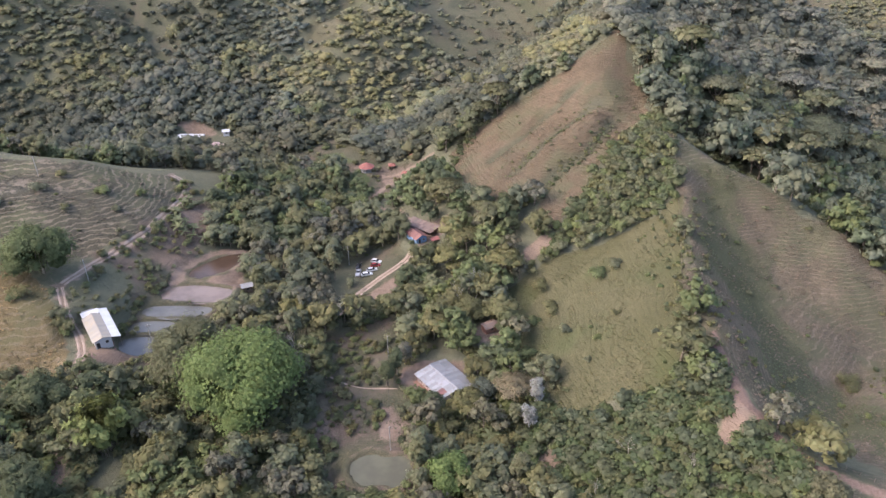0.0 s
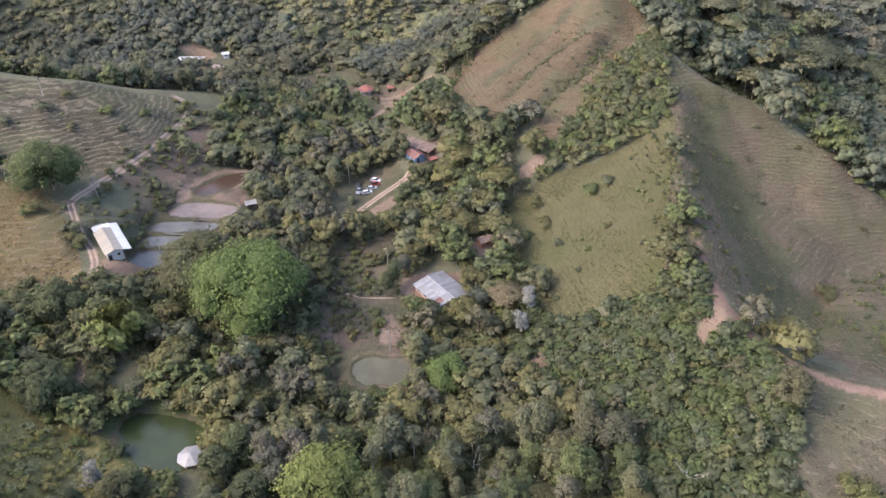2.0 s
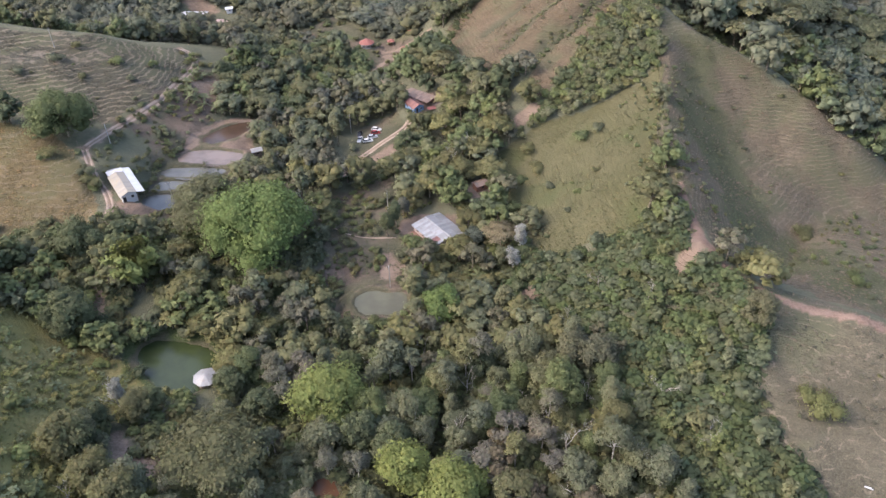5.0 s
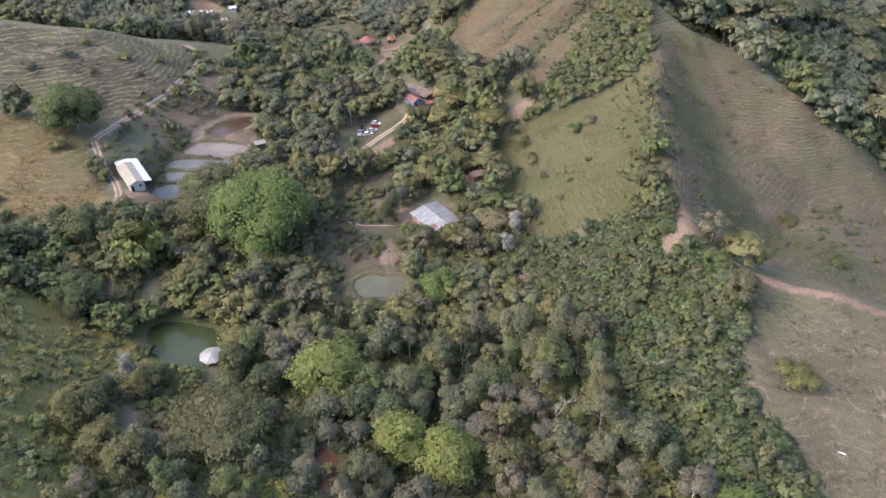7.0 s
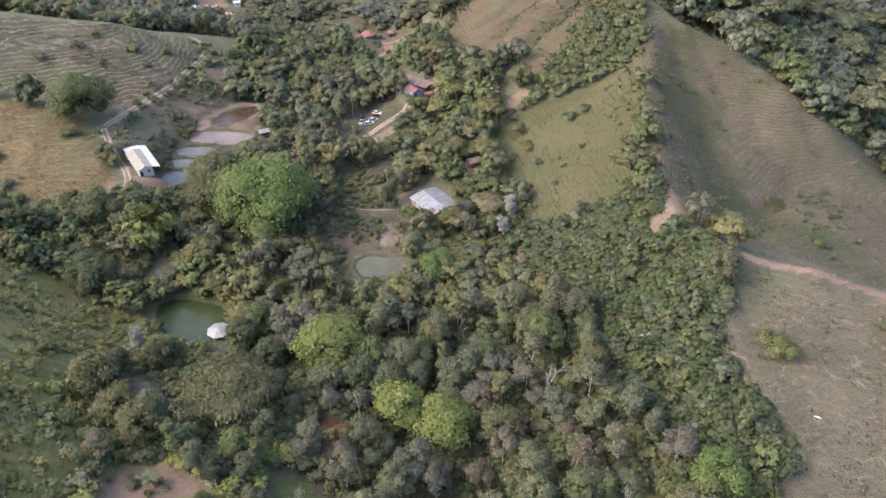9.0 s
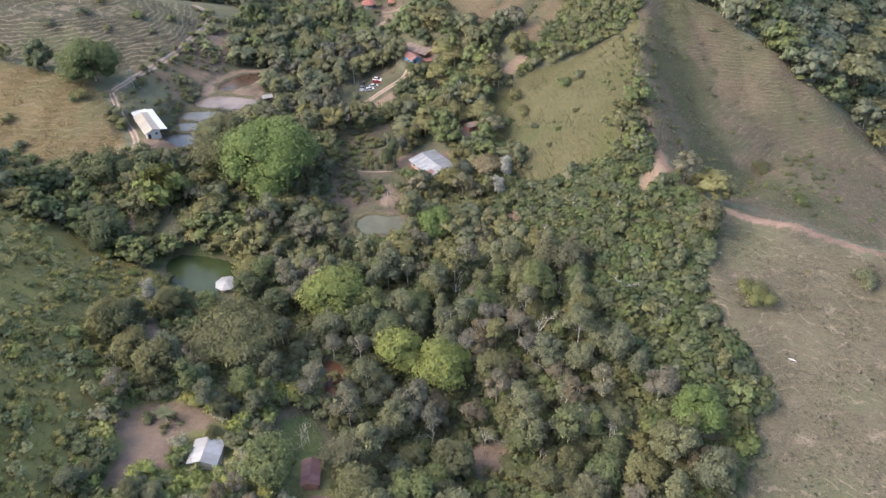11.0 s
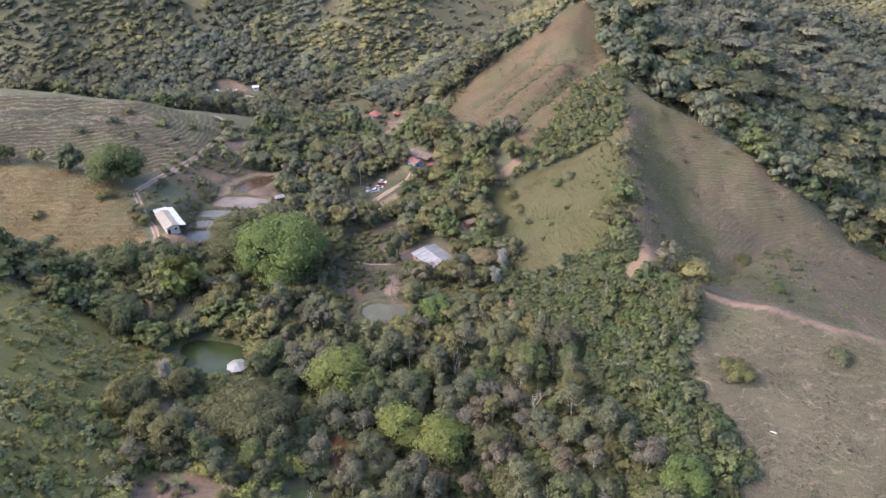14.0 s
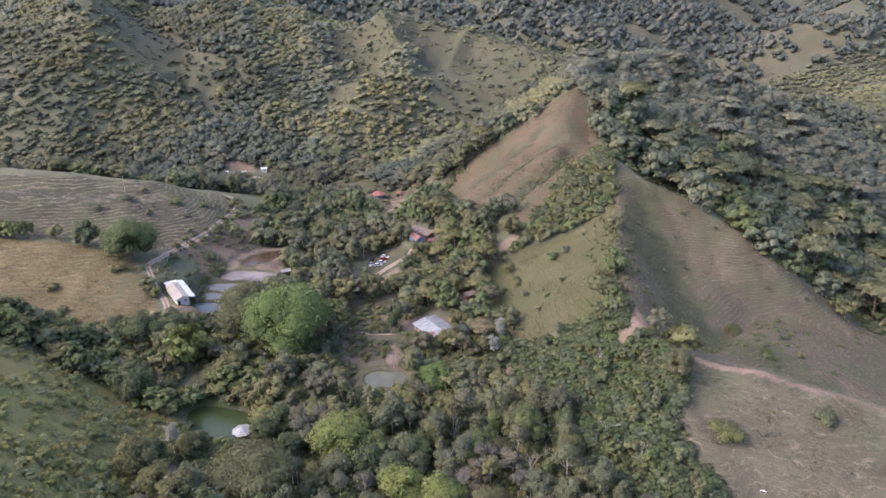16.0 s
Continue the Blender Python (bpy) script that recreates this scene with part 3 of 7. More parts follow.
def bark_material(name, dark, light):
    s = Shade(name, 0.9, 0.1)
    return s.done(s.mix(s.span(s.noise(1.4, 5), 0.38, 0.62), dark, light), s.noise(9, 4), 0.5, 0.05)


foliage = foliage_material()
bark = bark_material("bark", (0.07, 0.055, 0.04), (0.20, 0.17, 0.13))
pale_bark = bark_material("pale_bark", (0.17, 0.155, 0.135), (0.36, 0.34, 0.30))

GREEN, DARK, OLIVE = (0.098, 0.122, 0.054), (0.078, 0.096, 0.050), (0.110, 0.115, 0.056)
SAGE, ASH, LIME = (0.106, 0.119, 0.070), (0.112, 0.116, 0.080), (0.140, 0.170, 0.056)
RUST, FRESH, STRAW = (0.122, 0.108, 0.068), (0.112, 0.156, 0.052), (0.180, 0.155, 0.088)


class Shape:
    """Vertices, faces and leaf colours in the making."""

    def __init__(self):
        self.v, self.f, self.hue, self.out, self.count = [], [], [], [], 0

    def put(self, vertices, faces, hue, out=(0.0, 0.0, 1.0)):
        vertices = np.asarray(vertices, float)
        self.out.append(np.broadcast_to(np.asarray(out, float), vertices.shape))
        hue = np.broadcast_to(np.asarray(hue, float), vertices.shape)
        self.f.append(np.asarray(faces) + self.count)
        self.v.append(vertices)
        self.hue.append(hue)
        self.count += len(vertices)

    def arrays(self):
        quads = [f for f in self.f if f.shape[1] == 4]
        tris = [f for f in self.f if f.shape[1] == 3]
        return (np.concatenate(self.v), np.concatenate(self.hue), np.concatenate(quads) if quads else np.zeros((0, 4), int),
                np.concatenate(tris) if tris else np.zeros((0, 3), int), np.concatenate(self.out))


def leafy_mesh(name, v, hue, quads, tris, out, material):
    me = bpy.data.meshes.new(name)
    me.vertices.add(len(v))
    me.vertices.foreach_set("co", np.asarray(v, np.float32).ravel())
    me.loops.add(4 * len(quads) + 3 * len(tris))
    me.loops.foreach_set("vertex_index", np.concatenate([quads.ravel(), tris.ravel()]).astype(np.int32))
    me.polygons.add(len(quads) + len(tris))
    me.polygons.foreach_set("loop_start", np.concatenate([np.arange(len(quads)) * 4, 4 * len(quads) + np.arange(len(tris)) * 3]).astype(np.int32))
    me.update(calc_edges=True)
    if hue is not None:
        me.attributes.new("hue", "FLOAT_COLOR", "POINT").data.foreach_set("color", np.concatenate([hue, np.ones((len(hue), 1))], 1).astype(np.float32).ravel())
        me.attributes.new("outward", "FLOAT_VECTOR", "POINT").data.foreach_set("vector", np.asarray(out, np.float32).ravel())
    me.materials.append(material)
    return me


GOLD = (1 + 5 ** 0.5) / 2
ICO = np.array([(-1, GOLD, 0), (1, GOLD, 0), (-1, -GOLD, 0), (1, -GOLD, 0), (0, -1, GOLD), (0, 1, GOLD), (0, -1, -GOLD), (0, 1, -GOLD), (GOLD, 0, -1), (GOLD, 0, 1), (-GOLD, 0, -1), (-GOLD, 0, 1)]) / np.hypot(1, GOLD)
ICO_F = np.array([(0, 11, 5), (0, 5, 1), (0, 1, 7), (0, 7, 10), (0, 10, 11), (1, 5, 9), (5, 11, 4), (11, 10, 2), (10, 7, 6), (7, 1, 8), (3, 9, 4), (3, 4, 2), (3, 2, 6), (3, 6, 8), (3, 8, 9), (4, 9, 5), (2, 4, 11), (6, 2, 10), (8, 6, 7), (9, 8, 1)])


def unit(v):
    return v / np.maximum(np.linalg.norm(v, axis=-1, keepdims=True), 1e-9)


def leaves(shape, rng, at, out, size, hue, spread=1.0, long=1.0):
    """Leaf sprays, each a small pointed blade, that face roughly out."""
    n = len(at)
    facing = np.repeat(unit(unit(out) * 0.7 + rng.normal(0, 0.3, (n, 3)) + (0, 0, 0.7)), 3, 0)
    out = unit(out + rng.normal(0, spread * 0.6, (n, 3)) + (0, 0, 0.45))
    a = unit(np.cross(out, rng.normal(0, 1, (n, 3))))
    b = np.cross(out, a)
    s = size * rng.uniform(0.55, 1.4, (n, 1))
    corners = np.stack([at - a * s * long - b * s * 0.5, at + a * s * long * rng.uniform(0.5, 1.0, (n, 1)) - b * s * rng.uniform(0.2, 0.8, (n, 1)), at + b * s - out * s * rng.uniform(-0.2, 0.5, (n, 1))], 1).reshape(-1, 3)
    tone = np.repeat(np.asarray(hue) * rng.uniform(0.86, 1.15, (n, 1)) * rng.uniform(0.96, 1.04, (n, 3)), 3, 0)
    shape.put(corners, np.arange(3 * n).reshape(n, 3), tone, facing)


OCTA = np.array([(1, 0, 0), (-1, 0, 0), (0, 1, 0), (0, -1, 0), (0, 0, 1), (0, 0, -1)], float)
OCTA_F = np.array([(0, 2, 4), (2, 1, 4), (1, 3, 4), (3, 0, 4), (2, 0, 5), (1, 2, 5), (3, 1, 5), (0, 3, 5)])


def crown(rng, lobes, count, size, hue, core=0.8, spread=1.0):
    """lobes: rows of x, y, z, radius, height over width."""
    shape, lobes = Shape(), np.asarray(lobes, float)
    heart = np.average(lobes[:, :3], 0, lobes[:, 3] ** 2) - (0, 0, lobes[:, 3].mean())
    reach = np.linalg.norm(lobes[:, :3] - heart, axis=1).max() + 1e-6
    share = lobes[:, 3] ** 2 / (lobes[:, 3] ** 2).sum()
    for i, (x, y, z, r, flat) in enumerate(lobes):
        n = max(4, int(count * share[i] * 1.4))
        d = unit(rng.normal(0, 1, (n, 3)))
        d[:, 2] = np.where(d[:, 2] < -0.35, -d[:, 2], d[:, 2])
        at = np.array((x, y, z)) + d * r * (rng.uniform(0.62, 1.0, (n, 1)) + rng.exponential(0.13, (n, 1))) * (1, 1, flat)
        clear = np.ones(n, bool)
        for j, o in enumerate(lobes):
            if j != i:
                clear &= np.linalg.norm((at - o[:3]) / (1, 1, o[4]), axis=1) > o[3] * 0.78
        bent = d * 0.75 + (at - heart) / reach * 0.55
        leaves(shape, rng, at[clear], bent[clear], size, np.asarray(hue) * rng.uniform(0.88, 1.12), spread)
        if core:
            ball, facets = (ICO, ICO_F) if count > 60 else (OCTA * 1.12, OCTA_F)
            bumpy = ball * r * core * (0.88 if size < 0.45 else 1.0) * rng.uniform(0.8, 1.1, (len(ball), 1)) * (1, 1, flat) + (x, y, z)
            shape.put(bumpy, facets, np.asarray(hue) * 0.97, unit(ball * 0.65 + (0, 0, 0.7)))
    return shape


def tube(shape, path, radii, sides=6, hue=(1, 1, 1)):
    path = np.asarray(path, float)
    way = unit(np.gradient(path, axis=0))
    side = unit(np.cross(way, (0.31, 0.95, 0.08)))
    up = np.cross(way, side)
    turn = np.arange(sides) * 2 * math.pi / sides
    ring = (path[:, None] + np.asarray(radii)[:, None, None] * (np.cos(turn)[None, :, None] * side[:, None] + np.sin(turn)[None, :, None] * up[:, None])).reshape(-1, 3)
    k = np.arange(len(path) - 1)[:, None] * sides
    i = np.arange(sides)[None]
    j = (i + 1) % sides
    shape.put(ring, np.stack([k + i, k + j, k + sides + j, k + sides + i], -1).reshape(-1, 4), hue)


def round_lobes(rng, n, radius, base, top, flat=0.85, spread=0.66):
    rows = []
    for i in range(n):
        u = (i + 0.5) / n
        z = base + (top - base) * (0.2 + 0.62 * u)
        ring = radius * spread * math.sqrt(max(0.05, 1 - (2 * u - 0.75) ** 2 * 0.62))
        a = i * 2.39996 + rng.uniform(-0.5, 0.5)
        ring *= rng.uniform(0.72, 1.18) if n > 6 else 0.62
        rows.append((math.cos(a) * ring, math.sin(a) * ring, z + rng.uniform(-0.05, 0.05) * (top - base), radius * rng.choice((0.22, 0.30, 0.38, 0.46) if n > 6 else (0.52, 0.62, 0.72)) * rng.uniform(0.9, 1.1), flat))
    return rows


def timber(rng, height, lobes, thick, reach=0.9, sides=6, limbs=5):
    """Trunk with limbs that reach into the lobes of the crown."""
    shape = Shape()
    lean = rng.normal(0, 0.03, 2) * height
    fork = height * rng.uniform(0.42, 0.55)
    t = np.linspace(-0.06, 1, 6)
    path = np.stack([lean[0] * t ** 2, lean[1] * t ** 2, t * height * 0.8], 1)
    tube(shape, path, thick * (1.25 - 0.95 * np.clip(t, 0, 1)), sides)
    pick = rng.permutation(len(lobes))[:limbs]
    for i in pick:
        start = np.array((lean[0] * 0.3, lean[1] * 0.3, fork * rng.uniform(0.8, 1.15)))
        end = start + (np.asarray(lobes[i][:3]) - start) * reach
        mid = (start + end) / 2 + (0, 0, -0.05 * height)
        tube(shape, [start, mid, end], [thick * 0.5, thick * 0.32, thick * 0.1], max(4, sides - 2))
    return shape


def bare_branches(rng, height, thick, levels=3, spread=0.6):
    """A leafless tree that forks again and again."""
    shape = Shape()

    def grow(at, way, length, radius, level):
        mid = at + way * length * 0.5 + rng.normal(0, 0.05, 3) * length
        end = at + way * length + rng.normal(0, 0.07, 3) * length
        tube(shape, [at, mid, end], [radius, radius * 0.8, radius * 0.55], 5 if level > 1 else 4)
        if level:
            for _ in range(3 if level > 1 else 4):
                grow(at + (end - at) * rng.uniform(0.55, 1.0), unit(way + rng.normal(0, spread, 3) + (0, 0, 0.25)), length * rng.uniform(0.5, 0.72), radius * 0.5, level - 1)

    grow(np.array((0, 0, -0.4)), np.array((0.02, 0.03, 1.0)), height * 0.48, thick, levels)
    return shape


class Kind:
    """A kind of tree: its trunk and its crown at unit size, as shapes."""

    def __init__(self, trunk, top):
        self.trunk, self.top = trunk.arrays() if trunk else None, top.arrays() if top else None


def broadleaf(seed, hue, count, size, n=9, height=10.0, radius=4.2, base=0.35, flat=0.85, core=0.8, thick=0.24, spread=1.0, sides=6, wood=True):
    rng = np.random.default_rng(seed)
    n = int(n * 1.8) if n > 6 else n
    lobes = round_lobes(rng, n, radius, height * base, height, flat)
    return Kind(timber(rng, height, lobes, thick, sides=sides) if wood else None, crown(rng, lobes, count, size, hue, core, spread))


def umbrella(seed, hue, count, size, n=9, height=11.0, radius=6.5, thick=0.3):
    rng = np.random.default_rng(seed)
    lobes = [(math.cos(i * 2.4) * radius * 0.72 * math.sqrt((i + 0.3) / n), math.sin(i * 2.4) * radius * 0.72 * math.sqrt((i + 0.3) / n), height * (0.93 - 0.13 * (i / n) + rng.uniform(-0.03, 0.03)), radius * rng.uniform(0.3, 0.42), 0.34) for i in range(n)]
    return Kind(timber(rng, height, lobes, thick, limbs=7), crown(rng, lobes, count, size, hue, 0.8))


def slender(seed, hue, count, size, height=12.0, radius=2.6, core=0.7):
    rng = np.random.default_rng(seed)
    lobes = [(rng.normal(0, 0.4), rng.normal(0, 0.4), height * (0.42 + 0.52 * i / 5), radius * (0.85 - 0.10 * abs(i - 2)) * rng.uniform(0.8, 1.0), 0.8) for i in range(6)]
    return Kind(timber(rng, height, lobes, 0.2, limbs=3), crown(rng, lobes, count, size, hue, core))


def airy(seed, hue, count, size, height=11.0, radius=4.0):
    """A thin-leaved grey tree whose branches show."""
    rng = np.random.default_rng(seed)
    lobes = round_lobes(rng, 8, radius, height * 0.45, height, 0.75)
    wood = timber(rng, height, lobes, 0.2, 1.0, limbs=8)
    return Kind(wood, crown(rng, lobes, count, size, hue, 0.0, 1.2))


def bush(seed, hue, count, size, n=4, radius=1.6, height=2.2, core=0.8):
    rng = np.random.default_rng(seed)
    lobes = [(rng.normal(0, 0.45) * radius, rng.normal(0, 0.45) * radius, height * rng.uniform(0.3, 0.62), radius * rng.uniform(0.5, 0.75), 0.8) for _ in range(n)]
    return Kind(None, crown(rng, lobes, count, size, hue, core))


def frond_plant(seed, hue, fronds, length, width, height, droop=0.5, segments=4, trunk=0.16, rise=0.9):
    """A palm or banana plant: long arching blades from one head."""
    rng = np.random.default_rng(seed)
    wood, top = Shape(), Shape()
    t = np.linspace(-0.05, 1, 5)
    tube(wood, np.stack([0.3 * t ** 2, 0.2 * t ** 2, t * height], 1), trunk * (1.2 - 0.4 * np.clip(t, 0, 1)), 6)
    head = np.array((0.3, 0.2, height))
    for i in range(fronds):
        a, lift = i * 2.39996, rise * rng.uniform(0.25, 1.1)
        u = np.linspace(0, 1, segments + 1)
        out = np.stack([np.cos(a) * u * length, np.sin(a) * u * length, (lift * u - droop * u ** 2 * 1.5) * length], 1) * rng.uniform(0.8, 1.1) + head
        side = np.array((-math.sin(a), math.cos(a), 0)) * width
        w = np.sin(np.clip(u * 0.92 + 0.08, 0, 1) * math.pi)[:, None] ** 0.7
        left, right = out + side * w - (0, 0, 0.25 * width) * w, out - side * w - (0, 0, 0.25 * width) * w
        rows = np.stack([left, out, right], 1).reshape(-1, 3)
        k = np.arange(segments)[:, None] * 3
        f = np.concatenate([np.stack([k + 0, k + 1, k + 4, k + 3], -1), np.stack([k + 1, k + 2, k + 5, k + 4], -1)]).reshape(-1, 4)
        top.put(rows, f, np.asarray(hue) * rng.uniform(0.75, 1.25))
    return Kind(wood, top)


def bamboo_clump(seed, hue):
    rng = np.random.default_rng(seed)
    wood, top = Shape(), Shape()
    for i in range(34):
        a, r = rng.uniform(0, 6.28), math.sqrt(rng.uniform()) * 2.6
        h, reach = rng.uniform(14, 22), rng.uniform(2, 7.0)
        u = np.linspace(0, 1, 9)
        path = np.stack([math.cos(a) * (r + reach * u ** 3), math.sin(a) * (r + reach * u ** 3), h * (u - 0.22 * u ** 4)], 1)
        tube(wood, path, 0.07 * (1.1 - u), 4)
        n = 110
        k = rng.uniform(0.3, 1, n)
        at = np.stack([np.interp(k, u, path[:, c]) for c in range(3)], 1) + rng.normal(0, 0.5, (n, 3))
        leaves(top, rng, at, np.stack([np.cos(a) + 0 * k, np.sin(a) + 0 * k, 0.4 + 0 * k], 1), 0.55, hue, 1.0, 1.8)
    return Kind(wood, top)


def plant(name, kind, label, category, group="", wood=bark):
    """A plant as a thing: an empty at its foot with trunk and crown."""
    base = tagged(new(name), label, category, group)
    if kind.trunk:
        new("trunk", leafy_mesh("trunk", kind.trunk[0], None, kind.trunk[2], kind.trunk[3], None, wood)).parent = base
    if kind.top:
        new("crown", leafy_mesh("crown", *kind.top, foliage)).parent = base
    return base


def planted(base, first, x, y, scale=1.0, turn=0.0, tall=1.0, sink=0.0):
    """Sets the thing, or a copy of it once it stands somewhere, on the ground."""
    m = Matrix.Translation((x, y, floor_z(x, y) - sink)) @ Matrix.Rotation(turn, 4, "Z")
    ob = base if first else copy_thing(base, m)
    ob.matrix_basis = m
    ob.scale = (scale, scale, scale * tall)
    return ob


def merged(name, batches, label, category):
    """Uncountable plants as one object: batches of a kind with rows of x, y, size, tallness, turn and a leaf tint."""
    V, H, Q, T, M, N = [], [], [], [], [], []
    count = 0
    for kind, rows in batches:
        if not len(rows):
            continue
        x, y, size, tall, turn = rows[:, :5].T
        tint = rows[:, 5:8]
        z = ground_at(x, y)
        for piece, part_kind in ((kind.top, 0), (kind.trunk, 1)):
            if piece is None:
                continue
            v, hue, quads, tris, out = piece
            n, k = len(rows), len(v)
            c, s = np.cos(turn)[:, None], np.sin(turn)[:, None]
            vx, vy, vz = v[:, 0][None], v[:, 1][None], v[:, 2][None]
            w = np.stack([x[:, None] + size[:, None] * (vx * c - vy * s), y[:, None] + size[:, None] * (vx * s + vy * c), z[:, None] + size[:, None] * tall[:, None] * vz], -1)
            V.append(w.reshape(-1, 3))
            H.append((hue[None] * tint[:, None]).reshape(-1, 3))
            ox, oy, oz = out[:, 0][None], out[:, 1][None], out[:, 2][None]
            N.append(np.stack([ox * c - oy * s, ox * s + oy * c, oz + 0 * c], -1).reshape(-1, 3))
            off = count + np.arange(n)[:, None, None] * k
            Q.append((quads[None] + off).reshape(-1, 4))
            T.append((tris[None] + off).reshape(-1, 3))
            M.append((np.full(n * len(quads), part_kind), np.full(n * len(tris), part_kind)))
            count += n * k
    me = leafy_mesh(name, np.concatenate(V), np.concatenate(H), np.concatenate(Q), np.concatenate(T), np.concatenate(N), foliage)
    me.materials.append(bark)
    me.polygons.foreach_set("material_index", np.concatenate([m[0] for m in M] + [m[1] for m in M]).astype(np.int32))
    return tagged(new(name, me), label, category, kind="stuff")


# ---- where the plants grow ----
rng = np.random.default_rng(7)
# houses, yards and roofs that no tree covers: x, y, radius
CLEAR = ((-2, 189, 12), (-112, 206, 13), (-66.5, 119, 7), (-65, 110, 5), (-65, 103, 5), (-6, 272, 9), (1, 279, 5), (-51, 44.5, 4.5), (-28, 42, 7), (-24, 28, 8), (-30, 13, 5), (-31, 257, 10), (-24, 247, 7), (-17, 256, 6), (-36, 240, 6), (13, 205, 6), (-38, 355, 6),
         (-120, 392, 8), (-140, 402, 9), (-121, 399, 5), (-10, 345, 8), (-21, 30, 5), (-26, 22, 5), (-23, 20, 5), (15, 209, 5), (-75, 242, 4), (-93, 149, 6), (72.5, 26, 7))
THICKET = ((27.7, 165.8), (64.9, 162.5), (71.4, 135.9), (80.7, 119.4), (76.5, 94), (79.7, 77.5), (81.7, 49.5), (70, 30), (57.7, 59.1), (45.5, 88.4), (40, 115), (26.4, 135.3), (20.1, 153))


def scatter(x0, x1, y0, y1, cell, seed):
    r = np.random.default_rng(seed)
    x, y = np.meshgrid(np.arange(x0, x1, cell), np.arange(y0, y1, cell))
    x = x.ravel() + r.uniform(-0.48, 0.48, x.size) * cell
    y = y.ravel() + r.uniform(-0.48, 0.48, y.size) * cell
    seen = np.abs(x - 3) < 0.60 * (y + 100) + 40
    x, y = x[seen], y[seen]
    free = np.ones(len(x), bool)
    for cx, cy, radius in CLEAR:
        free &= np.hypot(x - cx, y - cy) > radius
    return x[free], y[free]


BUSHY = ((38.9, 254.5), (52.7, 259.9), (66.6, 280.7), (78, 292), (91, 302), (91, 284), (86.4, 248.3), (70.5, 245.9), (50.7, 239.5), (38.9, 240.1))
NO_TREES = ((-148.5, 240.5), (-135, 250), (-120.6, 263.2), (-112.6, 296.1), (-99, 296.9), (-97.7, 267), (-76, 268), (-74, 232), (-84, 200), (-96, 190), (-102, 178), (-117, 178), (-122.2, 194.6), (-137, 222.4))


def crowded(x, y):
    """Where a tall tree would hide a pond, a yard, a roof or a track that lies behind it."""
    worst = (inside(x, y, NO_TREES) > 0) | (inside(x, y, BUSHY) > -2) | (nearest(x, y, ((93, 286, 0), (137, 265, 0), (189.5, 234.1, 0), (230, 185, 0))) < 12)
    for back in (3.0, 7.0):
        c = cover(x, y + back)
        worst |= np.maximum.reduce([c["bare"], c["shore"], c["track"], c["mid"], 0.8 * c["lawn"]]) > 0.5
        for cx, cy, radius in CLEAR:
            worst |= np.hypot(x - cx, y + back - cy) < radius - 1
    return worst


def openness(x, y):
    c = cover(x, y)
    return np.maximum.reduce([c[k] for k in ("gold", "grey", "pasture", "brown", "field", "mid", "lawn", "bare", "shore", "track")]), c


def rows_of(x, y, r, lo, hi, tints, spread=0.16, tall=(0.85, 1.2)):
    n = len(x)
    tint = np.asarray(tints)[r.integers(0, len(tints), n)] * r.uniform(1 - spread, 1 + spread, (n, 1))
    return np.concatenate([np.stack([x, y, r.uniform(lo, hi, n), r.uniform(*tall, n), r.uniform(0, 6.28, n)], 1), tint], 1)


WHITE = (1.0, 1.0, 1.0)
TINTS = [WHITE, (1.04, 1.0, 0.97), (0.93, 0.96, 1.0), (1.06, 1.04, 0.96), (0.88, 0.91, 0.95)]

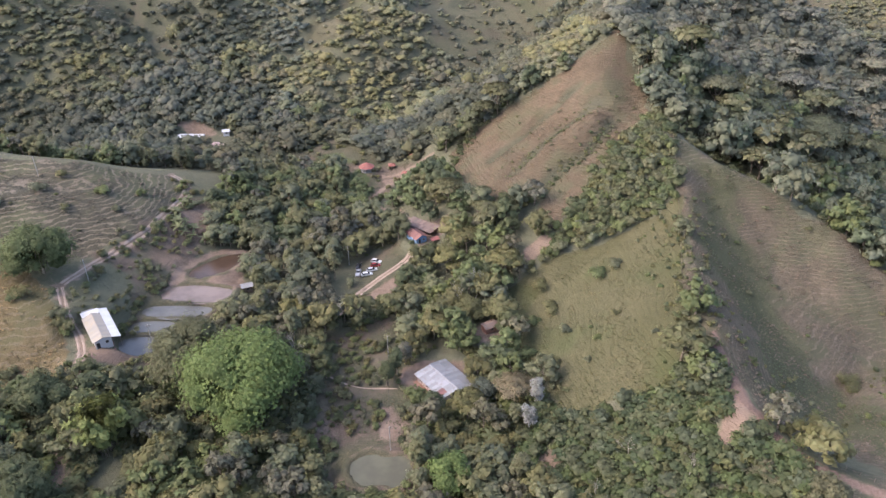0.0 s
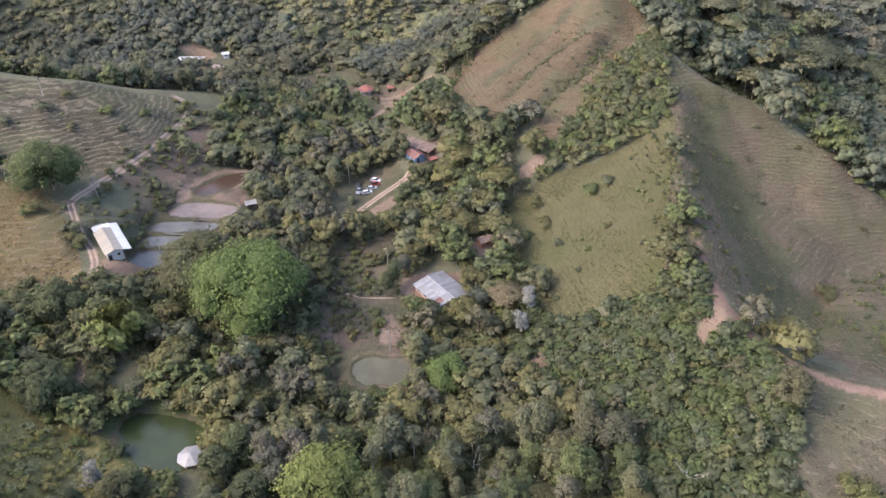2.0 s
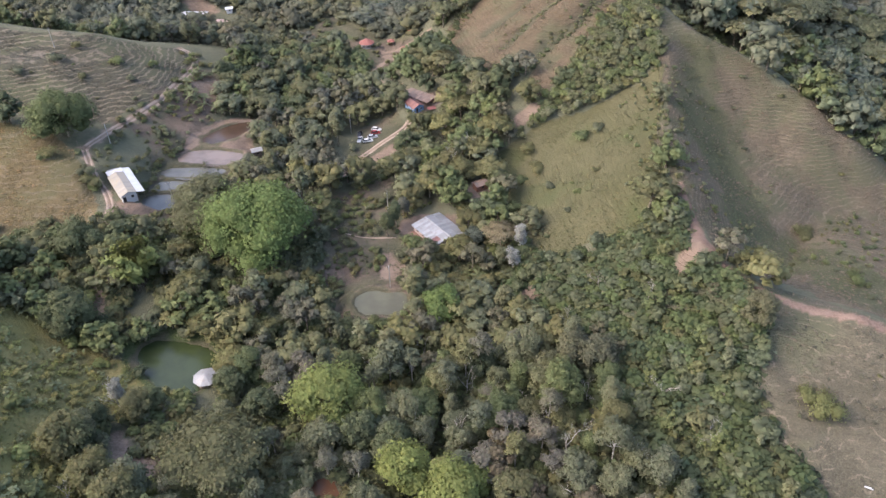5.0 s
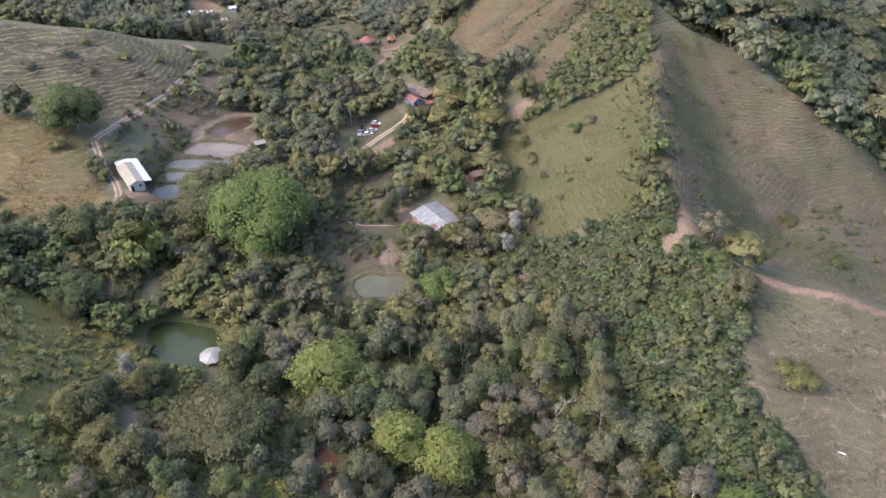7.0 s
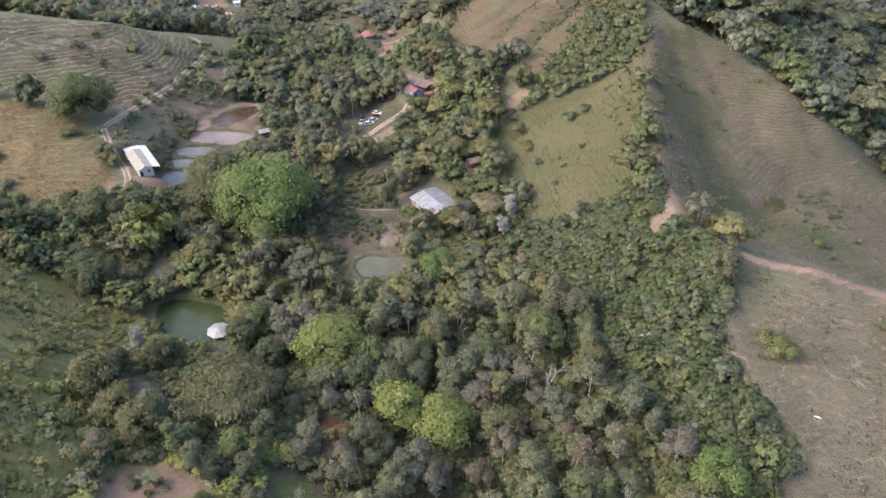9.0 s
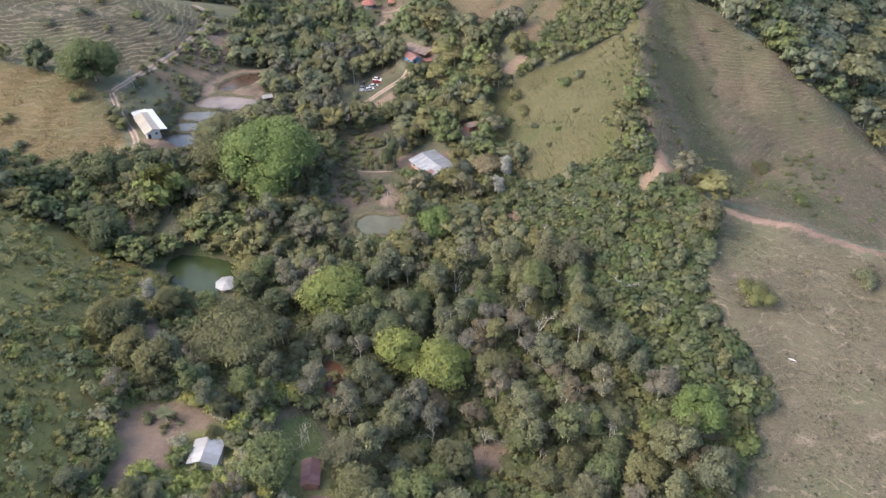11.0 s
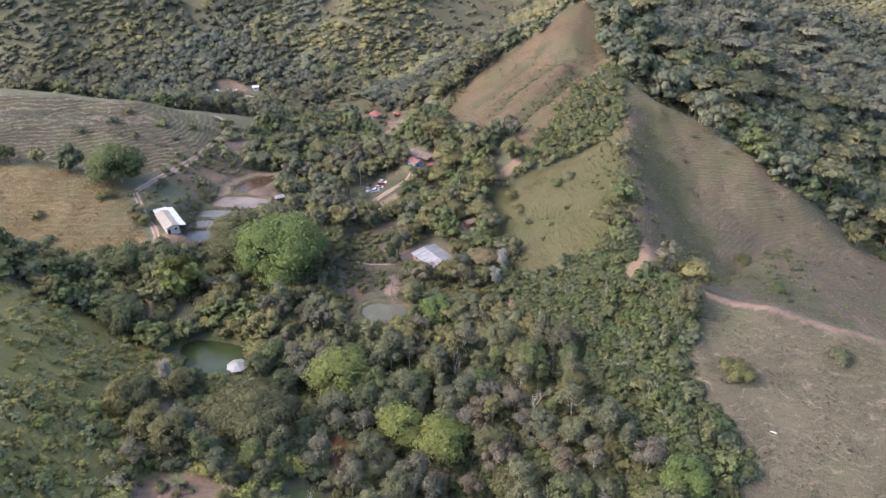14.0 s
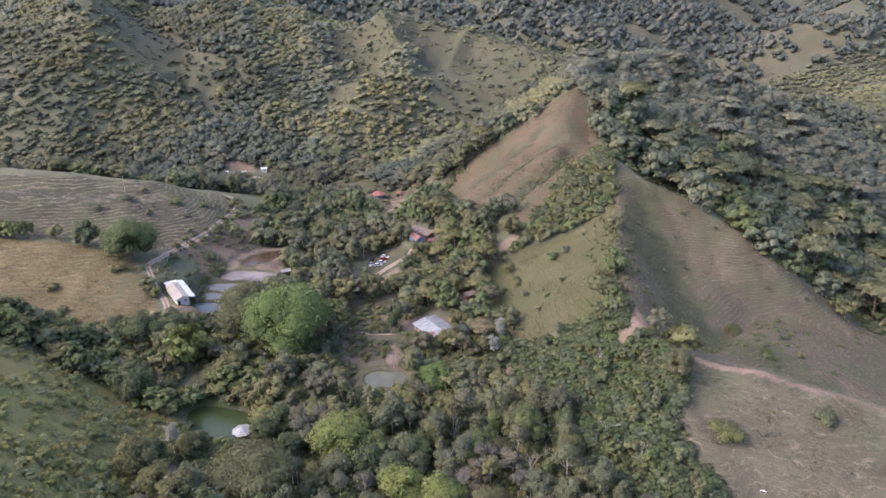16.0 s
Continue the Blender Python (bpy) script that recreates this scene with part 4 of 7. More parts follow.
# -- trees that stand out, each a thing of its own
SPECIAL = (
    ("broadleaf_tree", broadleaf(101, (0.092, 0.132, 0.046), 11440, 0.48, 17, 27.0, 18.0, 0.12, 0.8, 0.84, 0.9), "huge spreading broadleaf tree with dense bright green crown", "tree", (-60, 176)),
    ("broadleaf_tree", broadleaf(102, OLIVE, 9240, 0.47, 16, 22.0, 14.0, 0.12, 0.75, 0.84, 0.7), "wide olive-green broadleaf tree beside the ponds", "tree", (-80, 190)),
    ("broadleaf_tree", broadleaf(103, (0.090, 0.116, 0.050), 6200, 0.42, 14, 20.0, 12.5, 0.08, 0.85, 0.84, 0.5), "dense dark green roadside tree on the hill's foot", "tree", (-143.3, 232.4)),
    ("broadleaf_tree", broadleaf(104, FRESH, 3300, 0.34, 11, 13.0, 6.8, 0.15, 0.85, 0.82, 0.35), "rounded fresh green tree beside the small pond", "tree", (1, 144)),
    ("broadleaf_tree", broadleaf(105, LIME, 4840, 0.39, 15, 18.0, 10.5, 0.22, 0.7, 0.72, 0.4), "lime-green tree with clumped crown above grey woodland", "tree", (-29, 106)),
    ("umbrella_tree", umbrella(106, OLIVE, 5720, 0.37, 20, 16.0, 13.0, 0.5), "broad flat-crowned olive tree in the valley woods", "tree", (-53, 84)),
    ("broadleaf_tree", broadleaf(107, LIME, 3300, 0.36, 11, 16.0, 7.2, 0.25, 0.75, 0.72, 0.35), "lime-green tree with clumped crown in dark woodland", "tree", (-9, 84)),
    ("broadleaf_tree", broadleaf(108, LIME, 3960, 0.36, 12, 17.0, 8.2, 0.25, 0.75, 0.72, 0.35), "pale lime tree with clumped crown in dark woodland", "tree", (4, 79)),
    ("broadleaf_tree", broadleaf(109, SAGE, 5720, 0.31, 15, 18.0, 10.0, 0.15, 0.7, 0.8, 0.4, 1.1), "tall feathery grey-green tree beside the dry field", "tree", (56, 22)),
    ("broadleaf_tree", broadleaf(110, GREEN, 4180, 0.34, 12, 15.0, 7.5, 0.15, 0.85, 0.82, 0.35), "dense mid-green tree in the valley woods", "tree", (13, 20)),
    ("broadleaf_tree", broadleaf(111, DARK, 4400, 0.30, 12, 10.0, 6.4, 0.12, 0.85, 0.82, 0.35), "dense dark green tree beside the red roofed yard", "tree", (-23.5, 7)),
    ("broadleaf_tree", broadleaf(112, DARK, 3300, 0.36, 12, 15.0, 8.0, 0.15, 0.85, 0.82, 0.35), "dark green broadleaf tree at the valley's side", "tree", (-109.5, 137.9)),
    ("broadleaf_tree", broadleaf(113, DARK, 3300, 0.36, 11, 13.0, 8.0, 0.15, 0.85, 0.82, 0.35), "dark green broadleaf tree below the dirt track", "tree", (-118, 171)),
    ("umbrella_tree", umbrella(114, (0.110, 0.120, 0.078), 3000, 0.45, 16, 15.0, 9.5, 0.4), "flat-topped umbrella tree rising over dark hill forest", "tree", (122, 322)),
    ("umbrella_tree", umbrella(115, SAGE, 3740, 0.48, 16, 18.0, 14.0, 0.45), "wide grey-green umbrella tree on the forested slope", "tree", (171, 322)),
    ("umbrella_tree", umbrella(116, SAGE, 3300, 0.48, 15, 17.0, 13.0, 0.45), "wide grey-green umbrella tree on the forested slope", "tree", (208, 330)),
    ("broadleaf_tree", broadleaf(117, OLIVE, 1500, 0.28, 10, 7.0, 3.8, 0.2, 0.85, 0.82, 0.25), "dark olive tree beside the tin-roofed house", "tree", (7.5, 175.5)),
    ("broadleaf_tree", broadleaf(118, DARK, 1500, 0.28, 10, 7.0, 4.2, 0.15, 0.85, 0.82, 0.25), "dark green tree beside the tin-roofed house", "tree", (-4, 173.5)),
    ("umbrella_tree", umbrella(119, STRAW, 1980, 0.28, 12, 10.5, 6.5, 0.25), "flat-crowned tree with straw-coloured leaves and pale trunk", "tree", (20.2, 172.8)),
    ("broadleaf_tree", broadleaf(120, GREEN, 2640, 0.33, 11, 12.0, 7.0, 0.15, 0.85, 0.82, 0.3), "rounded green tree beside the red brick yard", "tree", (-36, 40)),
    ("broadleaf_tree", broadleaf(121, OLIVE, 2640, 0.33, 11, 11.0, 6.2, 0.15, 0.85, 0.82, 0.3), "olive tree beside the red brick yard", "tree", (-16, 38)),
    ("broadleaf_tree", broadleaf(122, GREEN, 3080, 0.33, 11, 14.0, 6.8, 0.2, 0.85, 0.8, 0.3), "tall mid-green tree in the valley woods", "tree", (-4, 36)),
    ("broadleaf_tree", broadleaf(123, GREEN, 2420, 0.33, 11, 12.0, 6.0, 0.2, 0.85, 0.8, 0.3), "green tree leaning over the patio's corner", "tree", (-14, 14)),
    ("broadleaf_tree", broadleaf(124, FRESH, 2640, 0.33, 11, 13.0, 6.5, 0.2, 0.85, 0.8, 0.3), "fresh green tree at the dry field's edge", "tree", (65.7, 55.4)),
    ("broadleaf_tree", broadleaf(130, (0.085, 0.10, 0.07), 1500, 0.30, 10, 9.0, 4.6, 0.15, 0.85, 0.82, 0.25), "dark grey-green tree beside the tin-roofed house", "tree", (12, 177)),
    ("slender_tree", slender(131, DARK, 1300, 0.30, 10.5, 2.9), "dark slim tree at the house's side", "tree", (-15.5, 190.5)),
    ("slender_tree", slender(132, DARK, 1300, 0.30, 9.0, 2.7), "dark slim tree at the house's side", "tree", (-18.5, 186.5)),
    ("slender_tree", slender(133, (0.10, 0.105, 0.08), 1300, 0.30, 8.5, 2.7), "grey-green slim tree behind the house", "tree", (-13, 196)),
    ("slender_tree", slender(134, (0.25, 0.26, 0.22), 900, 0.30, 11.0, 2.4, 0.5), "tall tree with silvery white leaves below the pasture", "tree", (26.5, 169.3)),
    ("slender_tree", slender(135, (0.23, 0.24, 0.20), 700, 0.30, 9.0, 2.2, 0.5), "tall tree with silvery white leaves below the pasture", "tree", (23.4, 161.9)),
    ("slender_tree", slender(136, (0.20, 0.215, 0.18), 900, 0.30, 11.0, 2.4, 0.5), "pale silvery tree in the valley woods", "tree", (-86, 109.5)),
    ("broadleaf_tree", broadleaf(137, OLIVE, 1700, 0.34, 11, 9.0, 6.2, 0.2, 0.8, 0.8, 0.3), "olive tree above the brick hut", "tree", (8.5, 216.4)),
    ("bamboo_clump", bamboo_clump(125, (0.178, 0.206, 0.066)), "tall arching yellow-green bamboo clump", "bamboo", (-96, 158)),
    ("shrub", bush(126, (0.112, 0.124, 0.052), 1300, 0.26, 9, 4.0, 4.6), "rounded yellow-green shrub alone in the dry field", "shrub", (87.5, 86.5)),
    ("shrub", bush(127, OLIVE, 840, 0.26, 7, 3.0, 3.4), "dark olive shrub in the brown hollow", "shrub", (125.9, 180.2)),
    ("shrub", bush(128, GREEN, 520, 0.26, 6, 2.4, 2.8), "green shrub in the brown hollow", "shrub", (120.2, 138.8)),
    ("shrub", bush(129, SAGE, 840, 0.26, 7, 2.8, 3.2), "grey-green shrub beside the crest path", "shrub", (116.7, 90.5)),
)
planted_at = []
for name, kind, label, category, (x, y) in SPECIAL:
    planted(plant(name, kind, label, category), True, x, y, turn=x * 0.7)
    reach = np.abs(kind.top[0][:, :2]).max()
    planted_at.append((x, y, reach * 0.8))

SHADED = tuple(planted_at)


def away(x, y):
    ok = np.ones(len(x), bool)
    for cx, cy, radius in SHADED:
        ok &= np.hypot(x - cx, y - cy) > radius
    return ok


# -- the near woods, tree by tree
NEAR = (
    ("broadleaf_tree", [broadleaf(s, h, 2300, 0.28, 10, 10.5, 4.6, 0.25) for s, h in ((1, GREEN), (2, DARK), (3, OLIVE), (4, SAGE), (5, (0.095, 0.10, 0.06)))], "broadleaf tree in mixed dry valley woodland"),
    ("slender_tree", [slender(s, h, 1300, 0.27) for s, h in ((11, SAGE), (12, GREEN))], "slim tall tree with narrow grey-green crown"),
    ("grey_tree", [airy(s, h, 1300, 0.27) for s, h in ((21, ASH), (22, (0.135, 0.130, 0.095)), (23, RUST), (24, SAGE))], "thin-leaved greyish tree with pale branches"),
)
near_bases = [(name, plant(name, k, label, "tree", "near woodland", pale_bark if name == "grey_tree" else bark)) for name, ks, label in NEAR for k in ks]
x, y = scatter(-115, 82, -14, 122, 7.4, 31)
open_, plan_c = openness(x, y)
keep = (open_ < 0.35) & (plan_c["scrub"] < 0.35) & (inside(x, y, THICKET) < 1) & away(x, y) & ~crowded(x, y)
x, y = x[keep], y[keep]
order = np.argsort(y)[:300]
x, y = x[order], y[order]
dry = rough(x, y, 38, 41) + 0.7 * np.exp(-(((x - 15) / 32) ** 2 + ((y - 92) / 38) ** 2)) - 0.5 * step(-x, 30, 60)
used = set()
for px, py, d in zip(x, y, dry):
    u = rng.uniform()
    if d > 0.35:
        i = 7 + rng.integers(0, 4) if u < 0.62 else rng.integers(2, 7)
    else:
        i = rng.choice([0, 2, 2, 3, 3, 5, 6, 10] if px < -28 and py < 70 else [0, 0, 1, 1, 2, 2, 3, 4, 5, 6, 10]) if u < 0.93 else 7 + rng.integers(0, 4)
    planted(near_bases[i][1], i not in used, px, py, rng.uniform(0.72, 1.32) * (0.55 if px < -34 and py < 56 else 1.0), rng.uniform(0, 6.28), rng.uniform(0.85, 1.25))
    used.add(i)
for i, (_, base) in enumerate(near_bases):
    if i not in used:
        planted(base, True, -30 + 9 * i, 2, 1.0)

# -- dead and bare trees
DEAD = [Kind(bare_branches(np.random.default_rng(s), 11.0, 0.17, 4, 0.5), None) for s in (61, 62, 63)]
dead_bases = [plant("dead_tree", k, "leafless grey-white tree with thin forked branches", "dead tree", "bare trees", pale_bark) for k in DEAD]
DEAD_AT = ((1.5, 110, 1.2), (7, 114, 1.3), (-20, 118, 1.1), (30.7, 86.8, 1.2), (62.3, 83.5, 0.9), (-82.1, 72.7, 0.8), (14, 57, 1.0), (29.9, 58.3, 1.3), (-85.7, 107.7, 1.2), (34.8, 65, 1.1), (42, 40, 1.0), (5, 95.5, 1.2), (19.9, 103, 1.0), (-12, 122, 0.9),
           (11.2, 229.5, 1.2), (5, 222.7, 1.1), (46.7, 143.1, 0.7), (57.2, 128.7, 0.8), (60, 8, 1.2), (-31, 51, 0.75), (-54, 41, 0.7), (-46, 40, 0.7), (-73.1, 25.4, 0.8), (14, 12, 1.0), (21.9, 69.3, 1.1), (-50, 203, 1.2), (36.8, 132, 0.8), (12, 87.3, 1.2), (24.8, 94.9, 1.1), (-6, 100, 1.0), (15.9, 75.4, 1.0), (32.8, 75, 1.1), (43.8, 53.3, 1.0), (26, 46, 1.0), (36, 30, 0.9), (-62, 68, 0.7), (-50, 28, 0.7), (-44, 24, 0.6), (-66.5, 12.5, 0.8), (45.5, 82.5, 0.9), (54.4, 98.3, 0.9), (-30, 54, 0.8), (0, 58, 1.0), (37.7, 102.7, 0.9), (-5, 128, 0.9))
for i, (px, py, size) in enumerate(DEAD_AT):
    planted(dead_bases[i % 3], i < 3, px, py, size, i * 1.7)

# -- tall pale-stemmed trees with small high crowns
STEMS = [broadleaf(s, h, 700, 0.26, 8, 15.0, 3.4, 0.62, 0.7, 0.7, 0.2) for s, h in ((141, ASH), (142, SAGE), (143, OLIVE))]
stem_bases = [plant("slender_tree", k, "tall bare-stemmed tree with pale trunk and small crown", "tree", "pale-stemmed trees", pale_bark) for k in STEMS]
STEM_AT = ((-46, 117, 1.0), (2, 112, 1.05), (7, 118, 1.1), (11, 119, 1.15), (-8, 119, 0.95), (15, 108, 1.0), (27, 96, 1.0), (5, 84, 1.0), (0, 84, 0.9), (21, 120, 0.95), (-18, 114, 0.9), (31, 108, 0.9), (-30, 72, 0.85), (10, 96, 1.1), (18, 86, 1.0))
for i, (px, py, size) in enumerate(STEM_AT):
    planted(stem_bases[i % 3], i < 3, px, py, size, i * 2.3)

# -- palms, banana plants
palm = plant("palm_tree", frond_plant(71, (0.085, 0.105, 0.05), 18, 4.4, 0.55, 8.5, 0.62, 5, 0.2), "tall palm with drooping feathery fronds", "palm", "palms")
for i, (px, py, size) in enumerate(((-92, 312, 1.25), (-80, 409, 1.2), (-48, 406, 1.25), (168, 293, 1.1), (187, 303, 1.15), (145, 312, 1.0), (176, 284, 0.9), (196, 296, 1.1), (-70, 415, 1.0), (-30, 415, 1.1), (204, 315, 1.0), (160, 300, 0.9))):
    planted(palm, i == 0, px, py, size, i * 1.3)
banana = plant("banana_plant", frond_plant(72, (0.115, 0.135, 0.07), 9, 2.3, 0.36, 2.4, 0.45, 4, 0.14, 1.2), "banana plant with long pale ragged leaves", "banana plant", "banana grove")
spots = [(px, py) for px, py in zip(*scatter(-108, -66, 268, 322, 4.0, 77)) if openness(np.array([px]), np.array([py]))[0][0] < 0.3][:60]
spots += [(0, 217), (2, 219), (-2, 215), (11, 166), (13, 168), (9, 164), (12, 160), (14, 163), (8, 152), (11, 155), (14, 157), (5, 213), (8, 216), (3, 216), (-66, 235), (-69, 238), (-72, 233), (-63, 240), (12, 150), (17, 164), (-46, 60), (-43, 62), (-64, 56)]
for i, (px, py) in enumerate(spots):
    planted(banana, i == 0, px, py, rng.uniform(0.8, 1.4), i * 2.1)

# -- scattered shrubs in the pastures, each a thing
shrub_bases = [plant("shrub", bush(s, h, 300, 0.22, 5, 1.5, 1.9), "low rounded shrub in dry hillside pasture", "shrub", "pasture shrubs") for s, h in ((81, OLIVE), (82, GREEN), (83, SAGE))]
shrub_at = [(36, 214, 1.9), (30, 210, 1.4), (39.2, 199.5, 1.2), (34.6, 227.2, 2.0), (54.8, 223.1, 1.8), (59.6, 224.3, 1.5), (33.3, 184.6, 1.5), (46.7, 188.8, 0.9), (42.9, 180.1, 0.8), (54.4, 197.3, 1.0), (27.6, 193.5, 1.6), (62, 180.6, 0.7),
            (-144.1, 217.3, 2.2), (-146.5, 216, 1.4), (-128.9, 210.1, 1.9), (-127.1, 206.4, 2.2), (-125.6, 204.3, 1.6), (-162.3, 277.3, 2.0), (-158, 290, 1.6), (-137.7, 281.2, 1.8), (-174.3, 267.3, 1.5), (-148.9, 267.9, 1.2), (-126.1, 285.5, 1.4), (-130.4, 271.6, 1.2),
            (-134.9, 183.6, 2.0), (-152.5, 181.6, 2.4), (-160, 190, 1.6), (-169.5, 204.3, 1.5)]
r2 = np.random.default_rng(84)
for outline, many, lo, hi in ((OPEN["brown"], 44, 0.3, 0.8), (OPEN["mid"], 40, 0.25, 0.55), (OPEN["grey"], 12, 0.4, 0.8), (OPEN["field"], 14, 0.25, 0.45), (OPEN["pasture"], 5, 0.3, 0.5)):
    box = np.asarray(outline)
    while many:
        px, py = r2.uniform(box.min(0), box.max(0))
        if inside(np.array([px]), np.array([py]), outline)[0] > 2:
            shrub_at.append((px, py, r2.uniform(lo, hi)))
            many -= 1
for i, (px, py, size) in enumerate(shrub_at):
    planted(shrub_bases[i % 3], i < 3, px, py, size, i * 0.9, 0.85)

# -- the thicket, scrub and undergrowth, too many to count
low = [bush(s, h, 66, 0.35, 4, 1.8, 2.1) for s, h in ((91, GREEN), (92, OLIVE), (93, SAGE), (94, DARK))]
tiny = [bush(s, h, 40, 0.27, 3, 1.1, 1.0, 0.7) for s, h in ((95, (0.136, 0.148, 0.054)), (96, (0.160, 0.160, 0.064)), (97, (0.134, 0.150, 0.078)))]
r3 = np.random.default_rng(98)
batches = []
x, y = scatter(16, 92, 20, 172, 2.5, 99)
open_, c = openness(x, y)
keep = (open_ < 0.35) & (inside(x, y, THICKET) > -1) & away(x, y) 
x, y = x[keep], y[keep]
pick = r3.integers(0, 4, len(x))
batches += [(low[i], rows_of(x[pick == i], y[pick == i], r3, 1.0, 2.2, np.asarray(TINTS) * (0.70, 0.76, 0.76), 0.12, (0.5, 1.1))) for i in range(4)]
x, y = scatter(-200, -48, -45, 150, 2.6, 100)
open_, c = openness(x, y)
keep = (open_ < 0.35) & (c["scrub"] > 0.3) & (rough(x, y, 12, 45) + 0.5 * rough(x, y, 5, 46) > -0.25)
x, y = x[keep], y[keep]
pick = r3.integers(0, 3, len(x))
batches += [(tiny[i], rows_of(x[pick == i], y[pick == i], r3, 0.6, 1.9, TINTS, 0.16, (0.45, 0.85))) for i in range(3)]
x, y = scatter(-125, 82, -20, 190, 3.5, 101)
open_, c = openness(x, y)
keep = (open_ < 0.3) & (c["scrub"] < 0.4) & (inside(x, y, THICKET) < 0) & (r3.uniform(0, 1, len(x)) > 0.6 * c["garden"])
x, y = x[keep], y[keep]
pick = r3.integers(0, 4, len(x))
batches += [(low[i], rows_of(x[pick == i], y[pick == i], r3, 1.0, 2.1, np.asarray(TINTS) * 0.92, 0.14)) for i in range(4)]
# bushes along the crest fence, the spur and the gullies of the golden face
for line, many, wide, lo, hi in ((((68.5, 163.5), (70.3, 181), (75.4, 203.4), (81.3, 229), (88, 262), (91, 283)), 80, 2.0, 0.25, 0.7), (((93, 286), (121.7, 290.4), (137, 265), (154.6, 233.2), (189.5, 234.1), (216, 194)), 230, 5.0, 0.6, 1.4),
                                 (((-116.5, 311.7), (-108.7, 296.4), (-110.6, 278.8), (-115.5, 260.8), (-126, 246)), 60, 4.0, 0.5, 1.1),
                                 (((85.5, 248.6), (79.6, 199.3), (84.5, 163.4), (110, 155.6)), 170, 9.0, 0.25, 0.7), (((121.2, 146.7), (136.8, 170.1), (149, 188.4)), 60, 9.0, 0.25, 0.7), (((68.3, 312.4), (54.3, 305.9), (41.4, 300.9), (32.4, 293.1)), 60, 3.0, 0.2, 0.5), (((70, 299), (60.4, 287.1), (48.5, 282.2), (39.6, 272.3)), 70, 3.2, 0.2, 0.6), (((56.2, 347.4), (36.3, 349), (14.1, 340), (6.1, 321.8)), 90, 4.0, 0.4, 1.0), (((-22, 236), (-15.1, 241.5), (-12.2, 249)), 30, 1.5, 0.5, 0.9), (((-34, 222), (-22, 228), (-10.1, 234.2)), 60, 2.2, 0.6, 1.2), (((-117.6, 254.2), (-108, 240), (-112.8, 224.6), (-112, 212)), 50, 2.5, 0.4, 0.9)):
    leg = np.hypot(*np.diff(np.asarray(line, float), axis=0).T)
    t = r3.uniform(0, leg.sum(), many)
    run = np.concatenate([[0], np.cumsum(leg)])
    x, y = np.interp(t, run, [p[0] for p in line]) + r3.normal(0, wide, many) * 0.7, np.interp(t, run, [p[1] for p in line]) + r3.normal(0, wide, many) * 0.7
    pick = r3.integers(0, 4, many)
    batches += [(low[i], rows_of(x[pick == i], y[pick == i], r3, lo, hi, TINTS, 0.2)) for i in range(4)]
x, y = scatter(30, 95, 230, 306, 2.6, 103)
open_, c = openness(x, y)
keep = (open_ < 0.35) & (inside(x, y, BUSHY) > -3)
x, y = x[keep], y[keep]
pick = r3.integers(0, 4, len(x))
batches += [(low[i], rows_of(x[pick == i], y[pick == i], r3, 0.9, 1.8, TINTS, 0.2, (0.8, 1.3))) for i in range(4)]
fresh = [bush(s, h, 130, 0.32, 5, 1.7, 2.3) for s, h in ((131, (0.158, 0.196, 0.066)), (132, (0.196, 0.210, 0.078)), (133, (0.132, 0.160, 0.066)), (134, (0.190, 0.196, 0.134)))]
x, y = scatter(-108, -2, -20, 82, 3.4, 105)
open_, c = openness(x, y)
keep = (np.maximum(open_, c["scrub"]) < 0.35) & ((x < -30) | (y < 40)) & (rough(x, y, 10, 53) > -0.35)
x, y = x[keep], y[keep]
pick = r3.integers(0, 4, len(x))
batches += [(fresh[i], rows_of(x[pick == i], y[pick == i], r3, 0.6, 1.5, TINTS, 0.2, (0.9, 1.5))) for i in range(4)]
for outline, cell, seed, sparse, lo, hi in ((((-12, 202), (8, 206), (32, 172), (32, 140), (8, 134), (-10, 138)), 3.0, 111, 0.0, 0.3, 0.95), (OPEN["scrub"], 6.0, 112, -0.2, 0.7, 1.6), (BARE["terrace"], 4.2, 113, -0.15, 0.5, 1.1), (LAWNS["meadow"], 2.8, 106, 0.05, 0.3, 1.1), (LAWNS["yard"], 4.5, 107, 0.35, 0.25, 0.6), (LAWNS["orchard"], 5.0, 108, 0.2, 0.4, 1.2)):
    x, y = scatter(-125, 40, 0, 400, cell, seed)
    c = cover(x, y)
    keep = (inside(x, y, outline) > -3) & (np.maximum(c["track"], c["shore"]) < 0.3) & (rough(x, y, 8, seed) > sparse)
    x, y = x[keep], y[keep]
    pick = r3.integers(0, 4, len(x))
    batches += [(low[i], rows_of(x[pick == i], y[pick == i], r3, lo, hi, np.asarray(TINTS) * ((1.2, 1.2, 1.05) if seed == 112 else (1.02, 0.98, 0.95)), 0.2)) for i in range(4)]
x, y = scatter(-60, 42, 130, 420, 3.1, 104)
open_, c = openness(x, y)
keep = (open_ < 0.3) & crowded(x, y)
x, y = x[keep], y[keep]
pick = r3.integers(0, 4, len(x))
batches += [(low[i], rows_of(x[pick == i], y[pick == i], r3, 0.6, 1.5, TINTS, 0.2)) for i in range(4)]
x, y = scatter(-152, -72, 176, 304, 3.4, 102)
open_, c = openness(x, y)
keep = (np.maximum.reduce([c[k] for k in ("bare", "shore", "track", "gold", "grey")]) < 0.3) & (inside(x, y, NO_TREES) > -2) & away(x, y) & (rough(x, y, 11, 51) > -0.35)
x, y = x[keep], y[keep]
pick = r3.integers(0, 4, len(x))
batches += [(low[i], rows_of(x[pick == i], y[pick == i], r3, 0.35, 0.95, TINTS, 0.2)) for i in range(4)]
